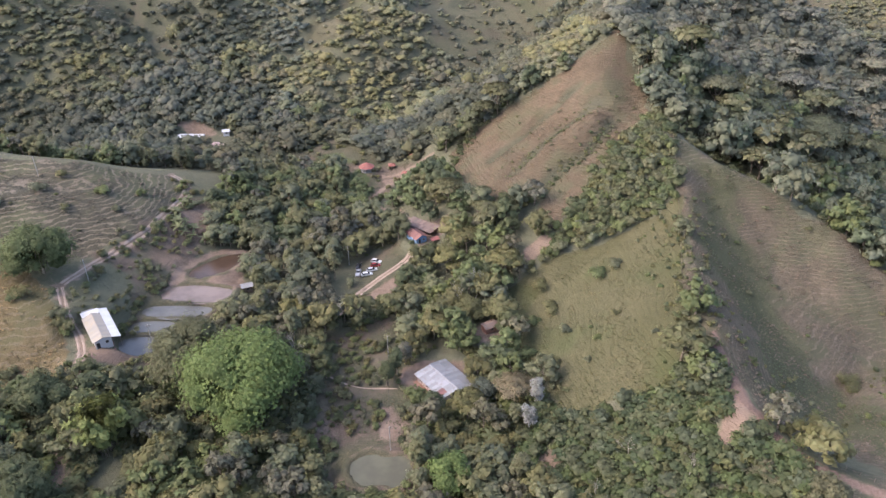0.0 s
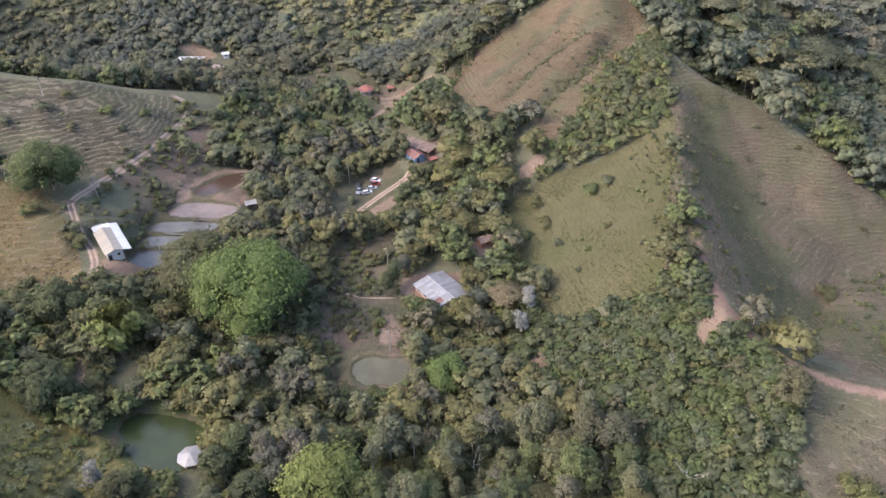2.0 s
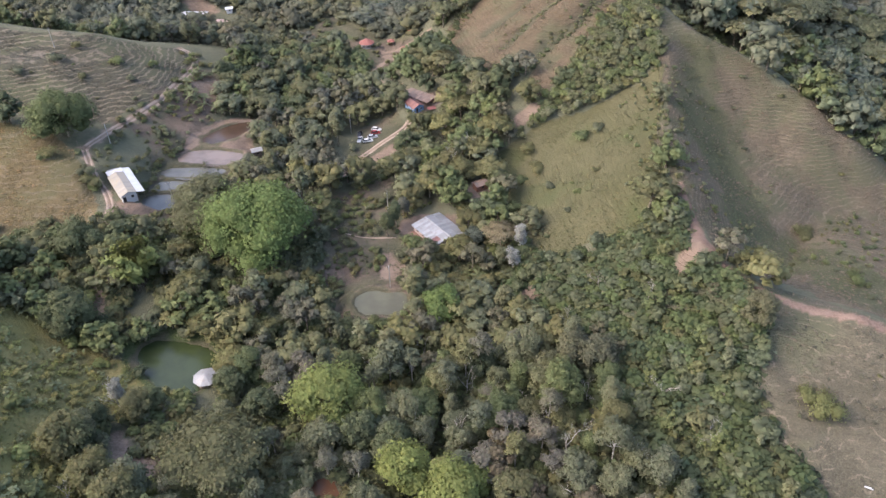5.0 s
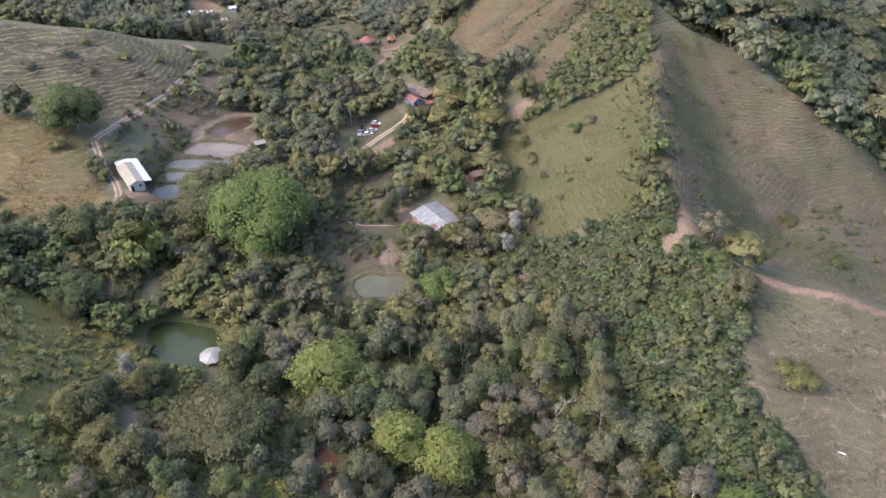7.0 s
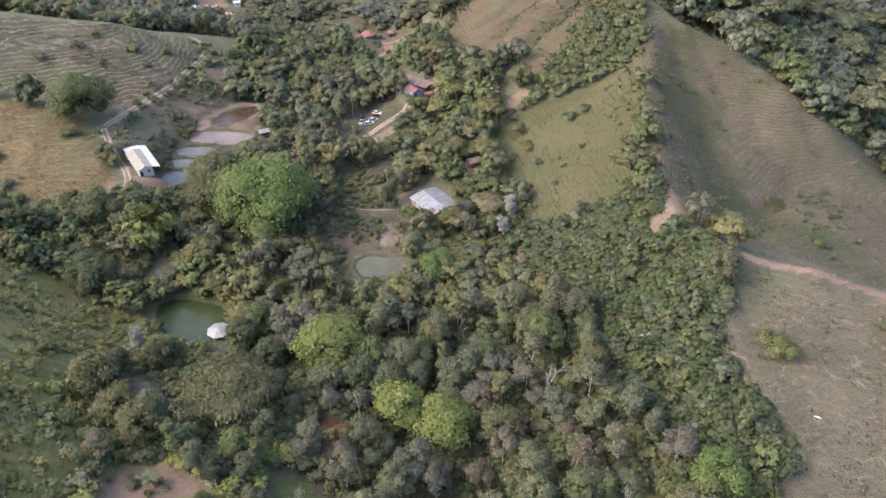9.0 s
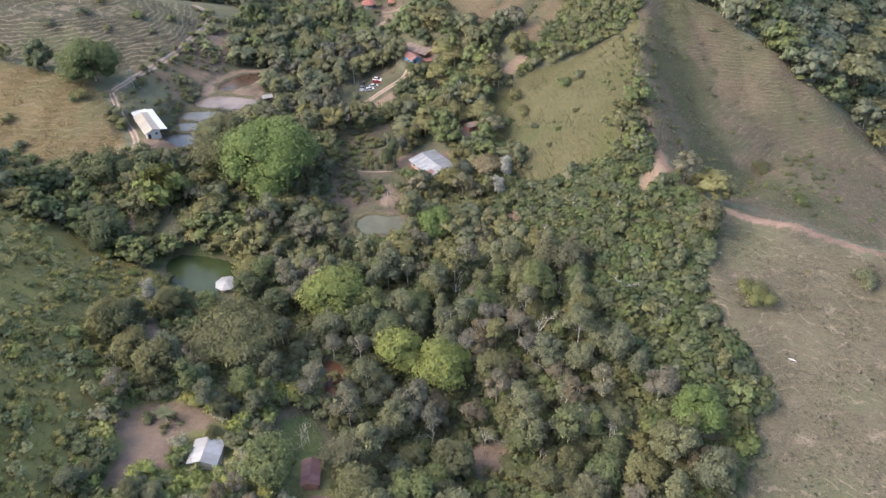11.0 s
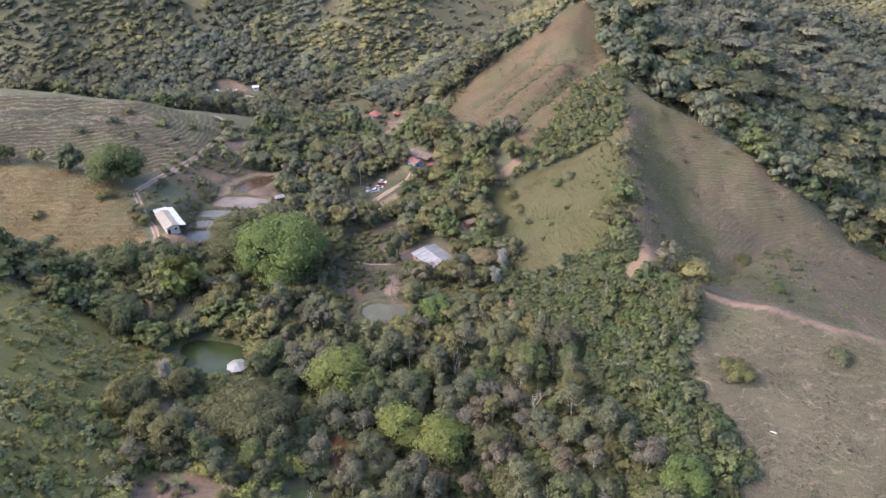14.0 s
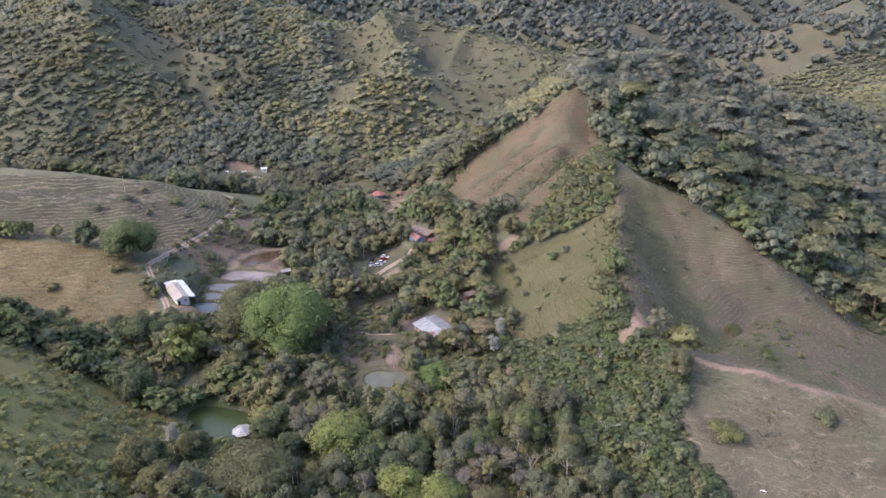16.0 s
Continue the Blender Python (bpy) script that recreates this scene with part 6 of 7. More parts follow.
sheeted(barn, "roof_sheet", (-7.3, -4.0, 3.35), (-10.6, -4.0, 3.35), (-10.6, 1.7, 3.5), (-7.3, 1.7, 3.5), 3, 2, tin_white)
sheeted(barn, "roof_sheet", (-10.4, -3.4, 3.0), (-12.4, -3.4, 2.9), (-12.4, 0.4, 2.9), (-10.4, 0.4, 3.0), 2, 2, tin_grey)
part("ridge_cap", boxed(-7.4, 9.4, -1.15, -0.8, 4.16, 4.22), tin_beige, barn)
opening(barn, "door", 8.62, -2.7, 0.0, 1.1, 2.1, "x", timber_wood)
opening(barn, "window", 8.62, 0.1, 1.1, 1.0, 1.0, "x", timber_wood)
for k in range(4):
    opening(barn, "window", -5.5 + k * 3.6, -3.62, 1.1, 1.1, 1.0, "y", timber_wood)
for u, v, h in ((9.3, 4.1, 2.8), (3.0, 4.1, 2.8), (-3.5, 4.1, 2.8), (-9.8, 4.1, 2.8), (9.1, 1.9, 3.1), (-12.1, -3.1, 2.85), (-12.1, 0.1, 2.85), (-10.3, -3.7, 3.25)):
    o = part("post", post_mesh(0.08, h + 1.0), timber_wood, barn)
    o.location = (u, v, -1.0)
part("back_wall", boxed(-9.6, 9.0, 1.62, 1.74, -0.9, 1.1), brick_wall, barn)
drum = place("drum", "red-brown steel drum beside the white wall", "drum", -107.7, 198.9, 0.3)
part("body", post_mesh(0.32, 0.9, 14), tin_red, drum)
for z in (0.28, 0.58, 0.86):
    o = part("hoop", post_mesh(0.335, 0.03, 14), tin_red, drum)
    o.location = (0, 0, z)

# -- the gazebo in the green pond
gazebo = place("gazebo", "eight-sided gazebo with pale grey tin roof beside the pond", "gazebo", -66.5, 120.5, 0.2)
part("floor", post_mesh(3.0, 0.35, 8), timber_wood, gazebo)
gazebo.children[0].location = (0, 0, -0.2)
for bm in fan_roof(8, 3.7, 2.3, 3.5, 0.05, math.pi / 8):
    part("roof_panel", bm, pale_tin, gazebo)
for i in range(8):
    a = math.pi / 8 + i * math.pi / 4
    o = part("post", post_mesh(0.09, 2.5), timber_wood, gazebo)
    o.location = (2.85 * math.cos(a), 2.85 * math.sin(a), 0)
    rail = part("rail", boxed(-1.0, 1.0, -0.04, 0.04, 0.85, 0.95), timber_wood, gazebo)
    rail.matrix_basis = Matrix.Rotation(a + math.pi / 8, 4, "Z") @ Matrix.Translation((2.62, 0, 0)) @ Matrix.Rotation(math.pi / 2, 4, "Z")

# -- the blue house with its red roof, and the long shed behind it
blue = place("house", "small blue-walled house with rusty red tin roof", "house", -10.6, 268.6, math.atan2(-5.4, 3.75), -1.6)
wall_box(blue, -3.6, 3.6, -2.4, 2.4, -1.0, 2.5, blue_wall)
gable(blue, 3.4, -2.4, 2.4, 2.5, 3.6, blue_wall)
gable(blue, -3.6, -2.4, 2.4, 2.5, 3.6, blue_wall)
sheeted(blue, "roof_sheet", (4.1, -3.0, 2.4), (-4.1, -3.0, 2.4), (-4.1, 0, 3.75), (4.1, 0, 3.75), 8, 1, tin_red)
sheeted(blue, "roof_sheet", (-4.1, 3.0, 2.4), (4.1, 3.0, 2.4), (4.1, 0.03, 3.74), (-4.1, 0.03, 3.74), 8, 1, tin_red)
opening(blue, "door", 3.62, -0.9, 0.0, 0.95, 2.05, "x", timber_wood)
opening(blue, "window", 3.62, 1.1, 1.0, 0.9, 0.9, "x", white_wall)
opening(blue, "window", -1.6, -2.42, 1.0, 0.9, 0.9, "y", white_wall)
opening(blue, "window", 1.4, -2.42, 1.0, 0.9, 0.9, "y", white_wall)
shed = place("long_shed", "long open shed with brown and grey sheet roof", "shed", -8.6, 276.2, math.atan2(-7.3, 8.5), -1.6)
sheeted(shed, "roof_sheet", (7.2, -2.9, 2.3), (-7.2, -2.9, 2.3), (-7.2, 2.9, 3.2), (7.2, 2.9, 3.2), 12, 2, tin_brown)
for u in (-6.8, -2.3, 2.3, 6.8):
    for v, h in ((-2.6, 2.3), (2.6, 3.1)):
        o = part("post", post_mesh(0.09, h + 0.6), timber_wood, shed)
        o.location = (u, v, -0.6)
part("back_wall", boxed(-6.9, 6.9, 2.4, 2.55, -0.6, 2.4), brick_wall, shed)
part("side_wall", boxed(-7.0, -6.9, -2.4, 2.4, -0.6, 2.2), brick_wall, shed)
tarp = place("tarpaulin", "red tarpaulin spread on trestles beside the blue house", "tarpaulin", -3.2, 267.0, 0.5)
part("sheet", slab([(-1.8, -1.2, 1.1), (1.8, -1.2, 1.0), (1.9, 1.2, 1.25), (-1.8, 1.2, 1.3)], 0.03), surface("red_cloth", (0.16, 0.06, 0.055), (0.20, 0.085, 0.075), 2.0), tarp)
for u in (-1.6, 1.6):
    for v in (-1.0, 1.0):
        o = part("leg", post_mesh(0.05, 1.25), timber_wood, tarp)
        o.location = (u, v, -0.2)


# -- parked cars
def car(name, label, paint, x, y, turn, length=4.3, width=1.72, high=1.46, back=0.0):
    base = place(name, label, "car", x, y, turn, group="parked cars")
    h, w = length / 2, width / 2
    bm = bmesh.new()
    lower = [(-h, 0.32), (-h, 0.82), (-h + 0.15, 0.93), (h - 1.05, 0.93), (h - 0.12, 0.74), (h, 0.55), (h, 0.32)]
    sides = [[bm.verts.new((px, s * w * (0.94 if pz > 0.9 else 1.0), pz)) for px, pz in lower] for s in (-1, 1)]
    bm.faces.new(sides[0])
    bm.faces.new(sides[1][::-1])
    for i in range(len(lower)):
        j = (i + 1) % len(lower)
        bm.faces.new((sides[0][i], sides[1][i], sides[1][j], sides[0][j]))
    bmesh.ops.recalc_face_normals(bm, faces=bm.faces)
    bmesh.ops.bevel(bm, geom=list(bm.edges), offset=0.05, segments=2, affect="EDGES")
    part("body", bm, paint, base)
    r0, r1 = -h + 0.35 + back, h - 1.85
    part("roof", boxed(r0 + 0.3, r1, -w * 0.74, w * 0.74, high - 0.05, high, 0.02), paint, base)

    def pane(name, points):
        bm = bmesh.new()
        bm.faces.new([bm.verts.new(p) for p in points])
        bmesh.ops.solidify(bm, geom=bm.faces[:], thickness=0.02)
        return part(name, bm, glass_dark, base)

    t, lo = w * 0.74, w * 0.9
    pane("windscreen", ((r1, -t, high - 0.03), (r1, t, high - 0.03), (h - 1.05, lo, 0.93), (h - 1.05, -lo, 0.93)))
    pane("rear_window", ((r0 + 0.3, t, high - 0.03), (r0 + 0.3, -t, high - 0.03), (r0 - 0.1, -lo, 0.93), (r0 - 0.1, lo, 0.93)))
    for s in (-1, 1):
        pane("side_window", ((r0 + 0.3, s * t, high - 0.03), (r1, s * t, high - 0.03), (h - 1.05, s * lo, 0.93), (r0 - 0.1, s * lo, 0.93)))
        part("headlight", boxed(h - 0.06, h + 0.02, s * w * 0.72 - 0.17, s * w * 0.72 + 0.17, 0.58, 0.72), chrome, base)
        part("tail_light", boxed(-h - 0.02, -h + 0.05, s * w * 0.76 - 0.13, s * w * 0.76 + 0.13, 0.66, 0.8), tin_red, base)
        for u in (-h + 0.8, h - 0.85):
            bm = post_mesh(0.32, 0.2, 14)
            wheel = part("wheel", bm, rubber, base)
            wheel.matrix_basis = Matrix.Translation((u, s * (w - 0.02), 0.32)) @ Matrix.Rotation(math.pi / 2 * s, 4, "X") @ Matrix.Translation((0, 0, -0.1))
            rim = part("rim", post_mesh(0.2, 0.215, 12), chrome, wheel)
            rim.location = (0, 0, -0.005)
    return base


def paint(name, a, b):
    return surface(name, a, b, 1.0, 0.25, 0.0, 0.0, 0.6)


white_paint, silver_paint = paint("white_car_paint", (0.484, 0.484, 0.477), (0.508, 0.508, 0.508)), paint("silver_car_paint", (0.341, 0.347, 0.347), (0.397, 0.397, 0.397))
car("car", "white hatchback parked on the grass yard", white_paint, -27.0, 261.4, -0.35)
car("car", "red car parked between white ones", paint("red_car_paint", (0.20, 0.025, 0.025), (0.25, 0.04, 0.035)), -27.0, 258.2, 0.15, 4.0)
car("car", "silver car parked on the grass yard", silver_paint, -28.2, 254.9, 0.25)
car("car", "white sedan parked beside the dirt track", white_paint, -30.0, 252.2, 0.3, 4.4)
car("pickup_truck", "pale pickup truck parked at the yard's edge", silver_paint, -33.6, 254.2, 1.5, 4.9, 1.8, 1.6, 1.6)
car("car", "black car parked at the yard's edge", paint("black_car_paint", (0.03, 0.03, 0.035), (0.05, 0.05, 0.05)), -34.0, 259.6, 1.45, 4.2)

# -- the round kiosk and shelters of the homestead further up
red_tile = tinted("red_roofing", ((0.19, 0.065, 0.05), (0.25, 0.095, 0.075), (0.19, 0.09, 0.07)), 0.7, 1.2)
kiosk = place("kiosk", "round open kiosk with conical red roof", "kiosk", -37.5, 350.0, 0.1)
for bm in fan_roof(14, 4.0, 2.4, 4.6, 0.08):
    part("roof_panel", bm, red_tile, kiosk)
part("floor", post_mesh(3.4, 0.5, 14), concrete, kiosk).location = (0, 0, -0.35)
for i in range(7):
    a = i * 2 * math.pi / 7
    part("post", post_mesh(0.1, 2.6), white_wall, kiosk).location = (3.1 * math.cos(a), 3.1 * math.sin(a), 0)
shelter = place("shelter", "small open shelter with red hipped roof", "shelter", -25.0, 352.5, 0.1, group="red shelters")
for bm in fan_roof(4, 2.6, 2.2, 3.1, 0.08, math.pi / 4):
    part("roof_panel", bm, red_tile, shelter)
for u in (-1.5, 1.5):
    for v in (-1.5, 1.5):
        part("post", post_mesh(0.09, 2.6), timber_wood, shelter).location = (u, v, -0.3)
for px, py in ((-13.6, 351.5), (-17.5, 338.0)):
    copy_thing(shelter, Matrix.Translation((px, py, floor_z(px, py))) @ Matrix.Rotation(px, 4, "Z"))

# -- the far farm
far_hall = place("farm_hall", "long low hall with white sheet roof", "building", -138.2, 396.0, -0.06, -6.2)
wall_box(far_hall, -6.6, 6.6, -2.4, 2.4, -0.8, 2.5, white_wall)
sheeted(far_hall, "roof_sheet", (7.2, -3.0, 2.5), (-7.2, -3.0, 2.5), (-7.2, 0, 3.3), (7.2, 0, 3.3), 9, 1, tin_white)
sheeted(far_hall, "roof_sheet", (-7.2, 3.0, 2.5), (7.2, 3.0, 2.5), (7.2, 0.03, 3.29), (-7.2, 0.03, 3.29), 9, 1, tin_white)
for k in range(4):
    opening(far_hall, "window", -4.6 + k * 3.0, -2.42, 1.0, 1.1, 0.9, "y", timber_wood)
far_house = place("house", "small farmhouse with pinkish tin roof", "house", -119.4, 383.4, -0.5, -7.0)
wall_box(far_house, -3.9, 3.9, -2.6, 2.6, -0.8, 2.5, white_wall)
gable(far_house, 3.7, -2.6, 2.6, 2.5, 3.4, white_wall)
gable(far_house, -3.9, -2.6, 2.6, 2.5, 3.4, white_wall)
pinkish = tinted("pinkish_sheet", ((0.248, 0.167, 0.149), (0.310, 0.223, 0.198), (0.260, 0.223, 0.211)), 0.65, 0.9)
sheeted(far_house, "roof_sheet", (4.5, -3.2, 2.4), (-4.5, -3.2, 2.4), (-4.5, 0, 3.55), (4.5, 0, 3.55), 6, 1, pinkish)
sheeted(far_house, "roof_sheet", (-4.5, 3.2, 2.4), (4.5, 3.2, 2.4), (4.5, 0.03, 3.54), (-4.5, 0.03, 3.54), 6, 1, pinkish)
opening(far_house, "door", 0.6, -2.62, 0.0, 0.95, 2.05, "y", timber_wood)
opening(far_house, "window", -1.8, -2.62, 1.0, 0.9, 0.9, "y", timber_wood)


def hut(name, label, x, y, turn, long, wide, wall, roof, high=2.4, z=None):
    base = place(name, label, "hut", x, y, turn, z)
    wall_box(base, -long / 2, long / 2, -wide / 2, wide / 2, -0.9, high, wall, 0.15)
    gable(base, long / 2 - 0.15, -wide / 2, wide / 2, high, high + wide * 0.2, wall, 0.15)
    gable(base, -long / 2, -wide / 2, wide / 2, high, high + wide * 0.2, wall, 0.15)
    e, top = 0.5, high + wide * 0.2 + 0.14
    drop = high - 0.06
    n = max(3, round(long / 1.1))
    sheeted(base, "roof_sheet", (long / 2 + e, -wide / 2 - e, drop), (-long / 2 - e, -wide / 2 - e, drop), (-long / 2 - e, 0, top), (long / 2 + e, 0, top), n, 1, roof)
    sheeted(base, "roof_sheet", (-long / 2 - e, wide / 2 + e, drop), (long / 2 + e, wide / 2 + e, drop), (long / 2 + e, 0.03, top), (-long / 2 - e, 0.03, top), n, 1, roof)
    opening(base, "door", long / 2 + 0.02, 0.3, 0.0, 0.9, 2.0, "x", timber_wood)
    opening(base, "window", 0.2, -wide / 2 - 0.02, 1.0, 0.9, 0.8, "y", timber_wood)
    return base


hut("hut", "small hut with white walls among far trees", -120.0, 400.5, 0.2, 3.4, 3.0, white_wall, tin_white)
hut("hut", "tiny white hut at the far clearing's edge", -157.3, 420.5, 0.1, 3.2, 2.6, white_wall, tin)
hut("hut", "small grey shed between banana plants and pond", -74.6, 242.0, 0.4, 3.6, 2.6, timber_wood, tin)
hut("hut", "small red brick hut at the pasture's foot", 15.2, 209.0, 0.5, 4.6, 3.2, brick_wall, tin_brown)
hut("hut", "pale tin-roofed hut behind a bare tree", -52.0, 45.4, 1.5, 6.0, 6.4, white_wall, tin, 2.6)
hut("house", "narrow house with faded red tin roof", -27.4, 41.8, 1.62, 6.2, 3.6, brick_wall, tin_red, 2.6)

# -- the paved yard of the red-roofed house
red_paving = tinted("red_paving", ((0.120, 0.072, 0.056), (0.158, 0.100, 0.080), (0.146, 0.112, 0.094)), 0.85, 0.8)
grey_strip = surface("stained_concrete", (0.125, 0.124, 0.122), (0.180, 0.178, 0.172), 1.5)
patio = tagged(new("patio", None), "worn red brick-paved patio beside the house", "paving", kind="structure")
patio.matrix_basis = Matrix.Translation((-24.2, 28.2, -0.9)) @ Matrix.Rotation(-0.09, 4, "Z")
for i in range(5):
    for j in range(14):
        u, v = -3.9 + i * 1.5, -12.3 + j * 1.5
        if i < 4 or j < 10:
            part("paving_slab", boxed(u, u + 1.46, v, v + 1.46, -0.5, 0.12 + 0.006 * ((i * 7 + j * 3) % 3)), red_paving, patio)
for j in range(6):
    part("paving_slab", boxed(3.65, 4.7, -6.3 + j * 1.6, -4.74 + j * 1.6, -0.5, 0.16), grey_strip, patio, "grey concrete strip")
part("kerb", boxed(-0.04, 0.04, -12.3, 8.6, 0.13, 0.19), concrete, patio)
umbrella_thing = place("parasol", "faded grey and white striped parasol over the patio", "parasol", -27.6, 27.0, 0.4, -0.75)
cloth = (surface("grey_cloth", (0.066, 0.058, 0.058), (0.095, 0.084, 0.082), 2.0), surface("pale_cloth", (0.130, 0.126, 0.122), (0.170, 0.165, 0.160), 2.0))
for i, bm in enumerate(fan_roof(10, 1.9, 2.2, 2.8, 0.03)):
    part("canopy_panel", bm, cloth[i % 2], umbrella_thing)
part("pole", post_mesh(0.04, 2.8), chrome, umbrella_thing)
part("foot", post_mesh(0.3, 0.12, 12), concrete, umbrella_thing)
porch = place("porch", "red-roofed porch with white painted fascia boards", "porch", -30.8, 13.6, 0.35, 1.6)
sheeted(porch, "roof_sheet", (2.6, -1.7, 2.3), (-2.6, -1.7, 2.3), (-2.6, 1.7, 2.9), (2.6, 1.7, 2.9), 5, 1, tin_red)
for y0, z in ((-1.82, 2.2), (1.72, 2.8)):
    part("fascia", boxed(-2.7, 2.7, y0, y0 + 0.1, z, z + 0.2), white_wall, porch)
for x0 in (-2.7, 2.62):
    part("fascia", slab([(x0, -1.72, 2.42), (x0 + 0.1, -1.72, 2.42), (x0 + 0.1, 1.72, 3.02), (x0, 1.72, 3.02)], 0.2), white_wall, porch)
for u in (-2.4, 2.4):
    for v, h in ((-1.5, 2.3), (1.5, 2.8)):
        part("post", post_mesh(0.08, h + 0.6), white_wall, porch).location = (u, v, -0.6)
part("rear_wall", boxed(-2.5, 2.5, 1.5, 1.6, -0.6, 2.6), white_wall, porch)
stairs = place("outdoor_steps", "grey concrete steps with white railings", "steps", -28.7, 18.0, 1.45, -0.2)
for k in range(8):
    part("step", boxed(-2.6 + k * 0.6, -2.0 + k * 0.6, -0.6, 0.6, -1.0, 1.35 - k * 0.17), concrete, stairs)
for v in (-0.68, 0.68):
    part("railing", slab([(-2.6, v - 0.03, 2.3), (2.2, v - 0.03, 1.0), (2.2, v + 0.03, 1.0), (-2.6, v + 0.03, 2.3)], 0.06), white_wall, stairs)
    for k in range(5):
        part("baluster", boxed(-2.5 + k * 1.1, -2.45 + k * 1.1, v - 0.03, v + 0.03, 0.0 if k > 2 else 0.9, 2.2 - k * 0.3), white_wall, stairs)
for x, y, turn, label in ((-29.6, 35.2, 0.3, "white plastic bench beside the patio"), (-31.4, 11.0, 0.4, "white plastic bench beside the porch")):
    bench = place("bench", label, "bench", x, y, turn)
    part("seat", boxed(-0.9, 0.9, -0.25, 0.25, 0.42, 0.48, 0.02), white_wall, bench)
    part("backrest", boxed(-0.9, 0.9, 0.22, 0.28, 0.49, 0.95, 0.02), white_wall, bench)
    for u in (-0.75, 0.75):
        part("leg", boxed(u - 0.05, u + 0.05, -0.2, 0.2, -0.1, 0.42), white_wall, bench)

# -- odd things in the fields
board = place("board", "pale weathered board lying in dry grass", "board", 92.5, 69.8, -0.5)
part("plank", boxed(-0.9, 0.9, -0.16, 0.16, 0.02, 0.12, 0.01), white_wall, board)
part("plank", boxed(-0.5, 0.5, 0.17, 0.34, 0.02, 0.1, 0.01), white_wall, board)
heap = np.random.default_rng(401)
pale_sand = surface("pale_sand", (0.215, 0.186, 0.164), (0.270, 0.243, 0.220), 1.0)
HEAP_X, HEAP_Y = 73.5, 25.5
for i, (cx, cy, r) in enumerate(((0, 0, 2.3), (-2.4, 1.3, 1.5), (-2.2, -1.3, 1.2), (-3.5, 2.8, 1.0))):
    mound = Shape()
    a = np.linspace(0, 2 * math.pi, 25)[:-1]
    rim = r * (1 + 0.10 * np.sin(3 * a + i) + heap.uniform(-0.06, 0.06, 24))
    rings = [np.stack([rim * k * np.cos(a), rim * k * np.sin(a), 0.55 * (1 - k ** 2) + 0 * a], 1) for k in (1.0, 0.75, 0.45, 0.12)]
    n = np.arange(24)
    f = np.concatenate([np.stack([j * 24 + n, j * 24 + (n + 1) % 24, (j + 1) * 24 + (n + 1) % 24, (j + 1) * 24 + n], 1) for j in range(3)])
    mound.put(np.concatenate(rings) - (0, 0, 0.12), f, (1, 1, 1))
    mound.put(rings[3] - (0, 0, 0.11), np.stack([0 * n[1:-1], n[1:-1], n[2:]], 1), (1, 1, 1))
    sand = mound.arrays()
    pos, px, py = sand[0].copy(), HEAP_X + cx, HEAP_Y + cy
    pos[:, 2] += ground_at(pos[:, 0] + px, pos[:, 1] + py) - floor_z(px, py)
    sand_heap = new("sand_heap", leafy_mesh("sand_heap", pos, None, sand[2], sand[3], None, pale_sand))
    sand_heap.location = (px, py, floor_z(px, py))
    tagged(sand_heap, "pale sand heap tipped at the field's edge", "sand heap", "sand heaps")
pole_log = place("log", "thin pale pole lying at the field's edge", "log", 72.8, 33.0, 1.45)
o = part("stem", post_mesh(0.09, 6.0), pale_bark, pole_log)
o.matrix_basis = Matrix.Translation((-3, 0, 0.12)) @ Matrix.Rotation(math.pi / 2, 4, "Y")


# -- power poles with their cables
def power_pole(x, y, high=9.0):
    base = place("utility_pole", "slim grey concrete power pole with crossarm", "power pole", x, y, 0.4, group="power line")
    part("shaft", post_mesh(0.14, high + 0.5), concrete, base).location = (0, 0, -0.5)
    part("crossarm", boxed(-0.8, 0.8, -0.06, 0.06, high - 0.6, high - 0.48), timber_wood, base)
    for u in (-0.7, 0, 0.7):
        part("insulator", post_mesh(0.05, 0.16), white_wall, base).location = (u, 0, high - 0.48)
    return Vector((x, y, floor_z(x, y) + high - 0.35))


def cable(a, b, sag):
    wire = Shape()
    t = np.linspace(0, 1, 14)[:, None]
    path = np.asarray(a) * (1 - t) + np.asarray(b) * t - np.array((0, 0, 1)) * (4 * sag * t * (1 - t))
    tube(wire, path, np.full(14, 0.03), 4)
    v, _, q, tr, _ = wire.arrays()
    tagged(new("power_cable", leafy_mesh("power_cable", v, None, q, tr, None, rubber)), "thin sagging power cable between poles", "cable", "power line")


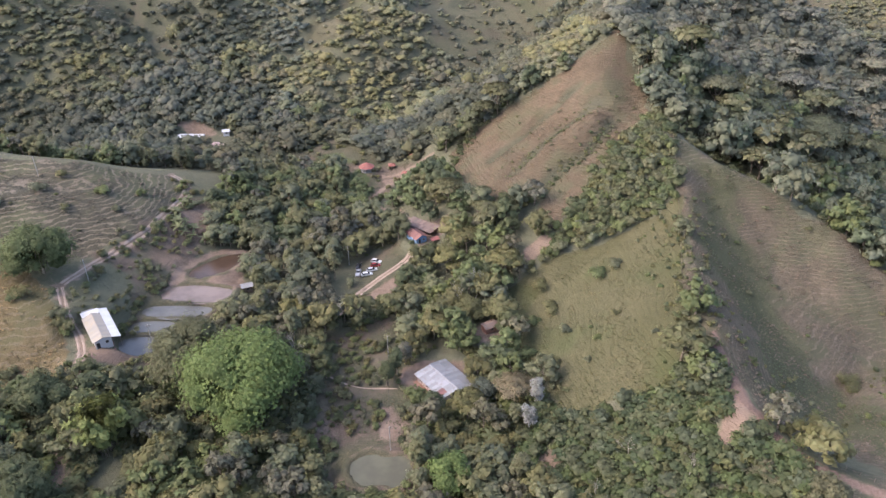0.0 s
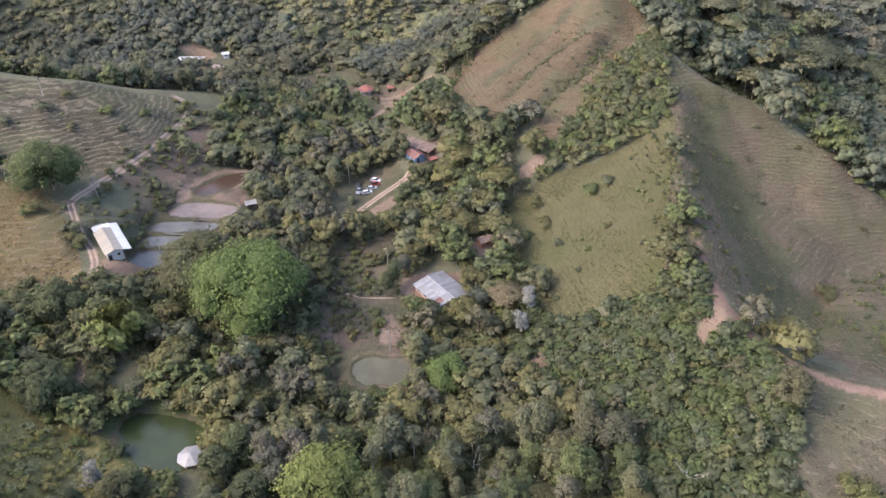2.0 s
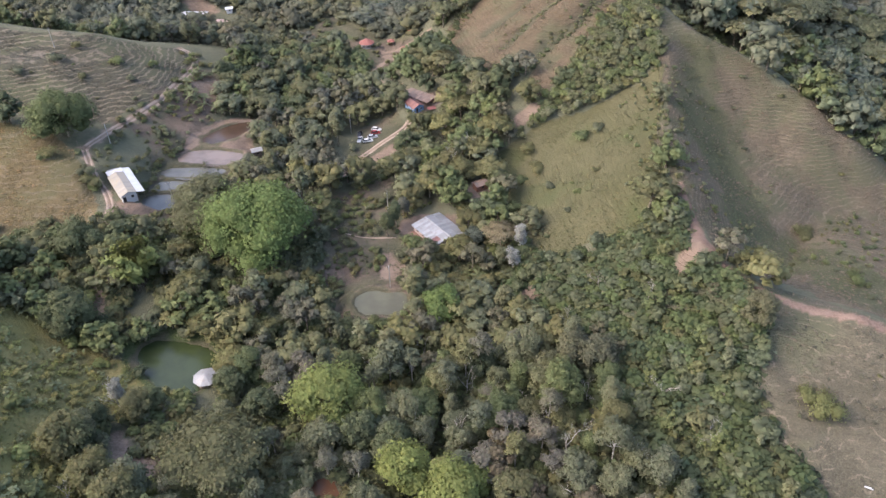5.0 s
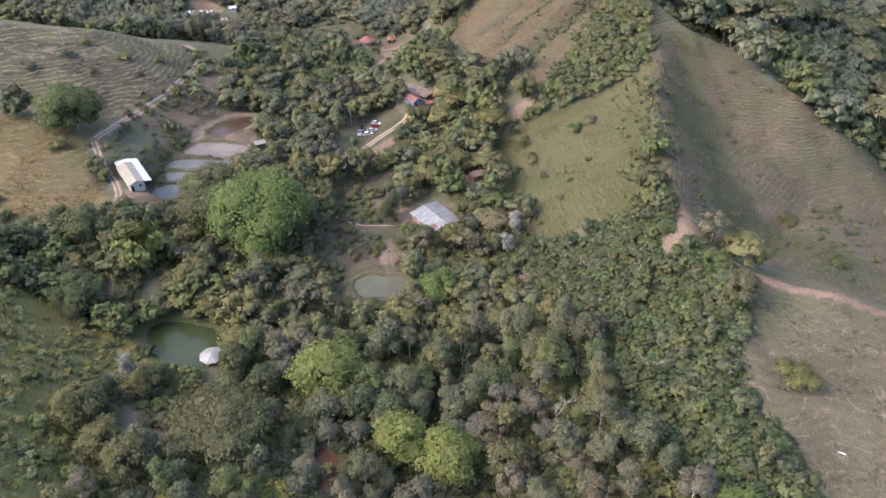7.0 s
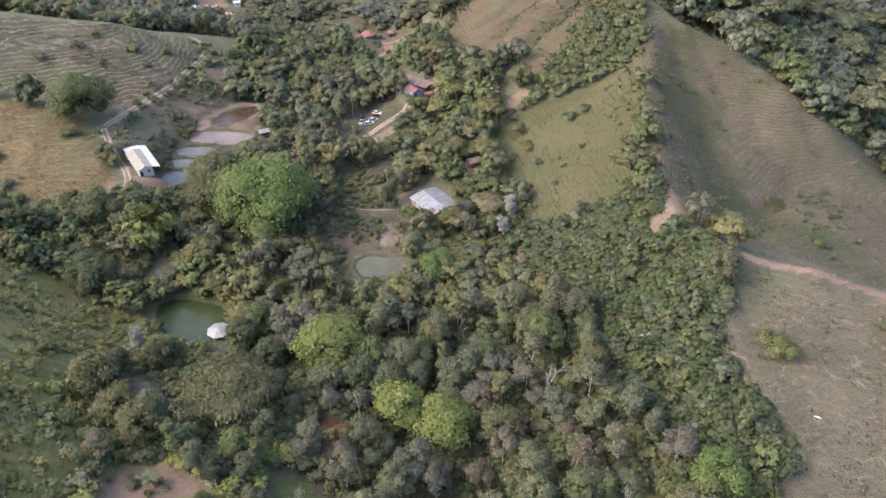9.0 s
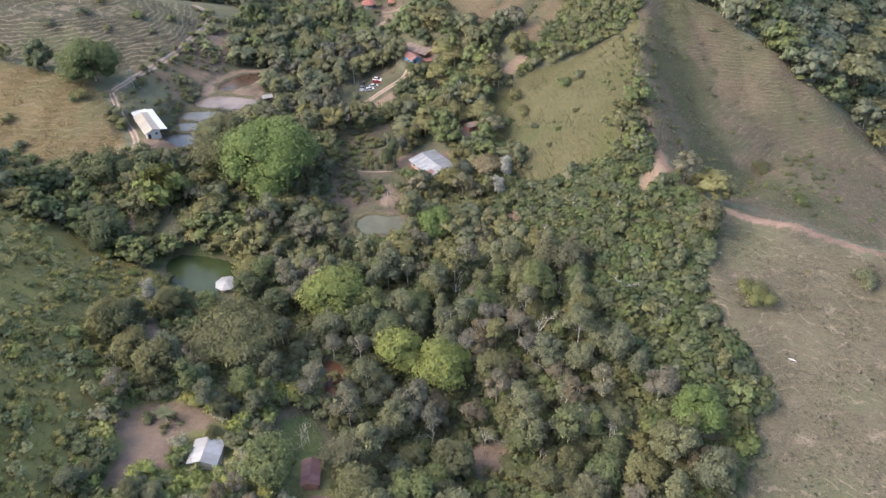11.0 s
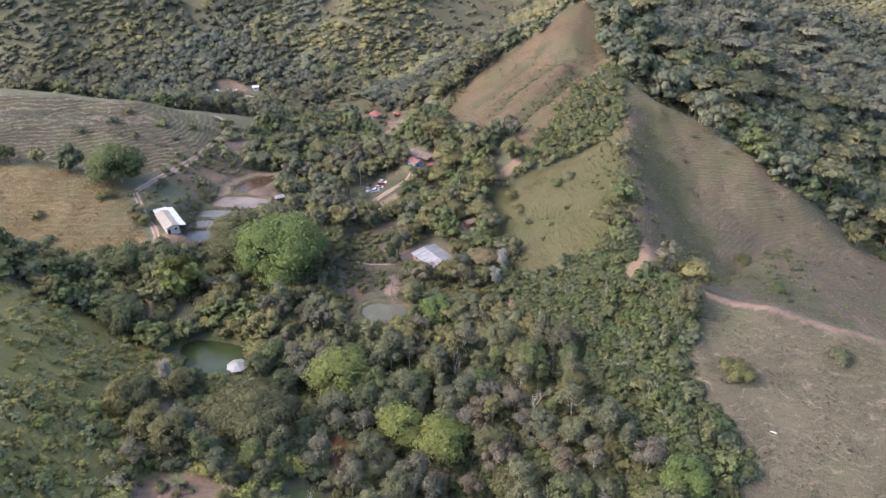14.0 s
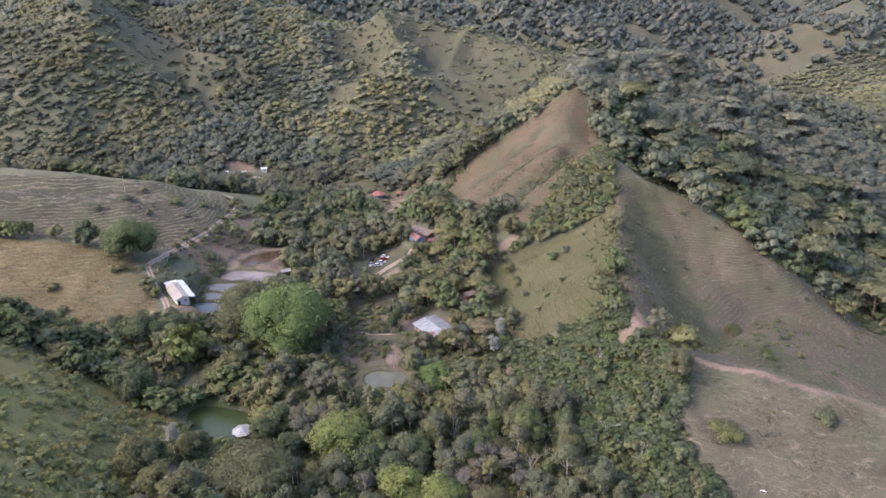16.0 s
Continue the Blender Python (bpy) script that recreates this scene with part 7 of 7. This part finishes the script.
tops = [power_pole(x, y) for x, y in ((-200, 330), (-168, 290), (-128, 232), (-100, 209))]
for a, b in zip(tops[:-1], tops[1:]):
    cable(a, b, 1.6)
tops = [power_pole(x, y) for x, y in ((-16, 158), (-19, 202), (-38, 262))]
for a, b in zip(tops[:-1], tops[1:]):
    cable(a, b, 1.2)


# -- fences: posts with strands of wire
dull_wire = surface("dull_wire", (0.07, 0.06, 0.05), (0.11, 0.09, 0.08), 4.0)


def fence(line, gap, label):
    base = tagged(new("fence"), label, "fence")
    pts = np.asarray(line, float)
    leg = np.concatenate([[0], np.cumsum(np.hypot(*np.diff(pts, axis=0).T))])
    s = np.arange(0, leg[-1], gap)
    x, y = np.interp(s, leg, pts[:, 0]), np.interp(s, leg, pts[:, 1])
    z = ground_at(x, y)
    base.location = (x[0], y[0], z[0])
    mesh = None
    for px, py, pz in zip(x, y, z):
        if mesh is None:
            mesh = part("post", post_mesh(0.07, 1.6, 6), timber_wood, base)
            ob = mesh
        else:
            ob = new("post", mesh.data)
            ob.parent = base
        ob.location = (px - x[0], py - y[0], pz - z[0] - 0.3)
    for h in (0.5, 0.85, 1.2):
        wire = Shape()
        tube(wire, np.stack([x - x[0], y - y[0], z - z[0] + h], 1), np.full(len(x), 0.012), 3)
        v, _, q, tr, _ = wire.arrays()
        ob = new("wire", leafy_mesh("wire", v, None, q, tr, None, dull_wire))
        ob.parent = base


fence(((-115.5, 311.7), (-109, 299.9), (-110.2, 282.8), (-113.4, 264.6), (-119.8, 251.5), (-128, 241)), 2.8, "wire fence with wooden posts along the dirt track")
fence(((-118.5, 205), (-124, 212), (-131.2, 221.6), (-139.8, 229.2)), 2.6, "wire fence with wooden posts below the golden pasture")
fence(((86, 127), (98.3, 114.3), (124.8, 96), (172.3, 65.8)), 3.0, "wire fence with wooden posts on the field crest")
fence(((70.3, 164.8), (71.1, 180.6), (76.4, 205.2), (82.3, 228.9), (89, 262), (91.5, 280)), 3.0, "wire fence with wooden posts along the main crest")
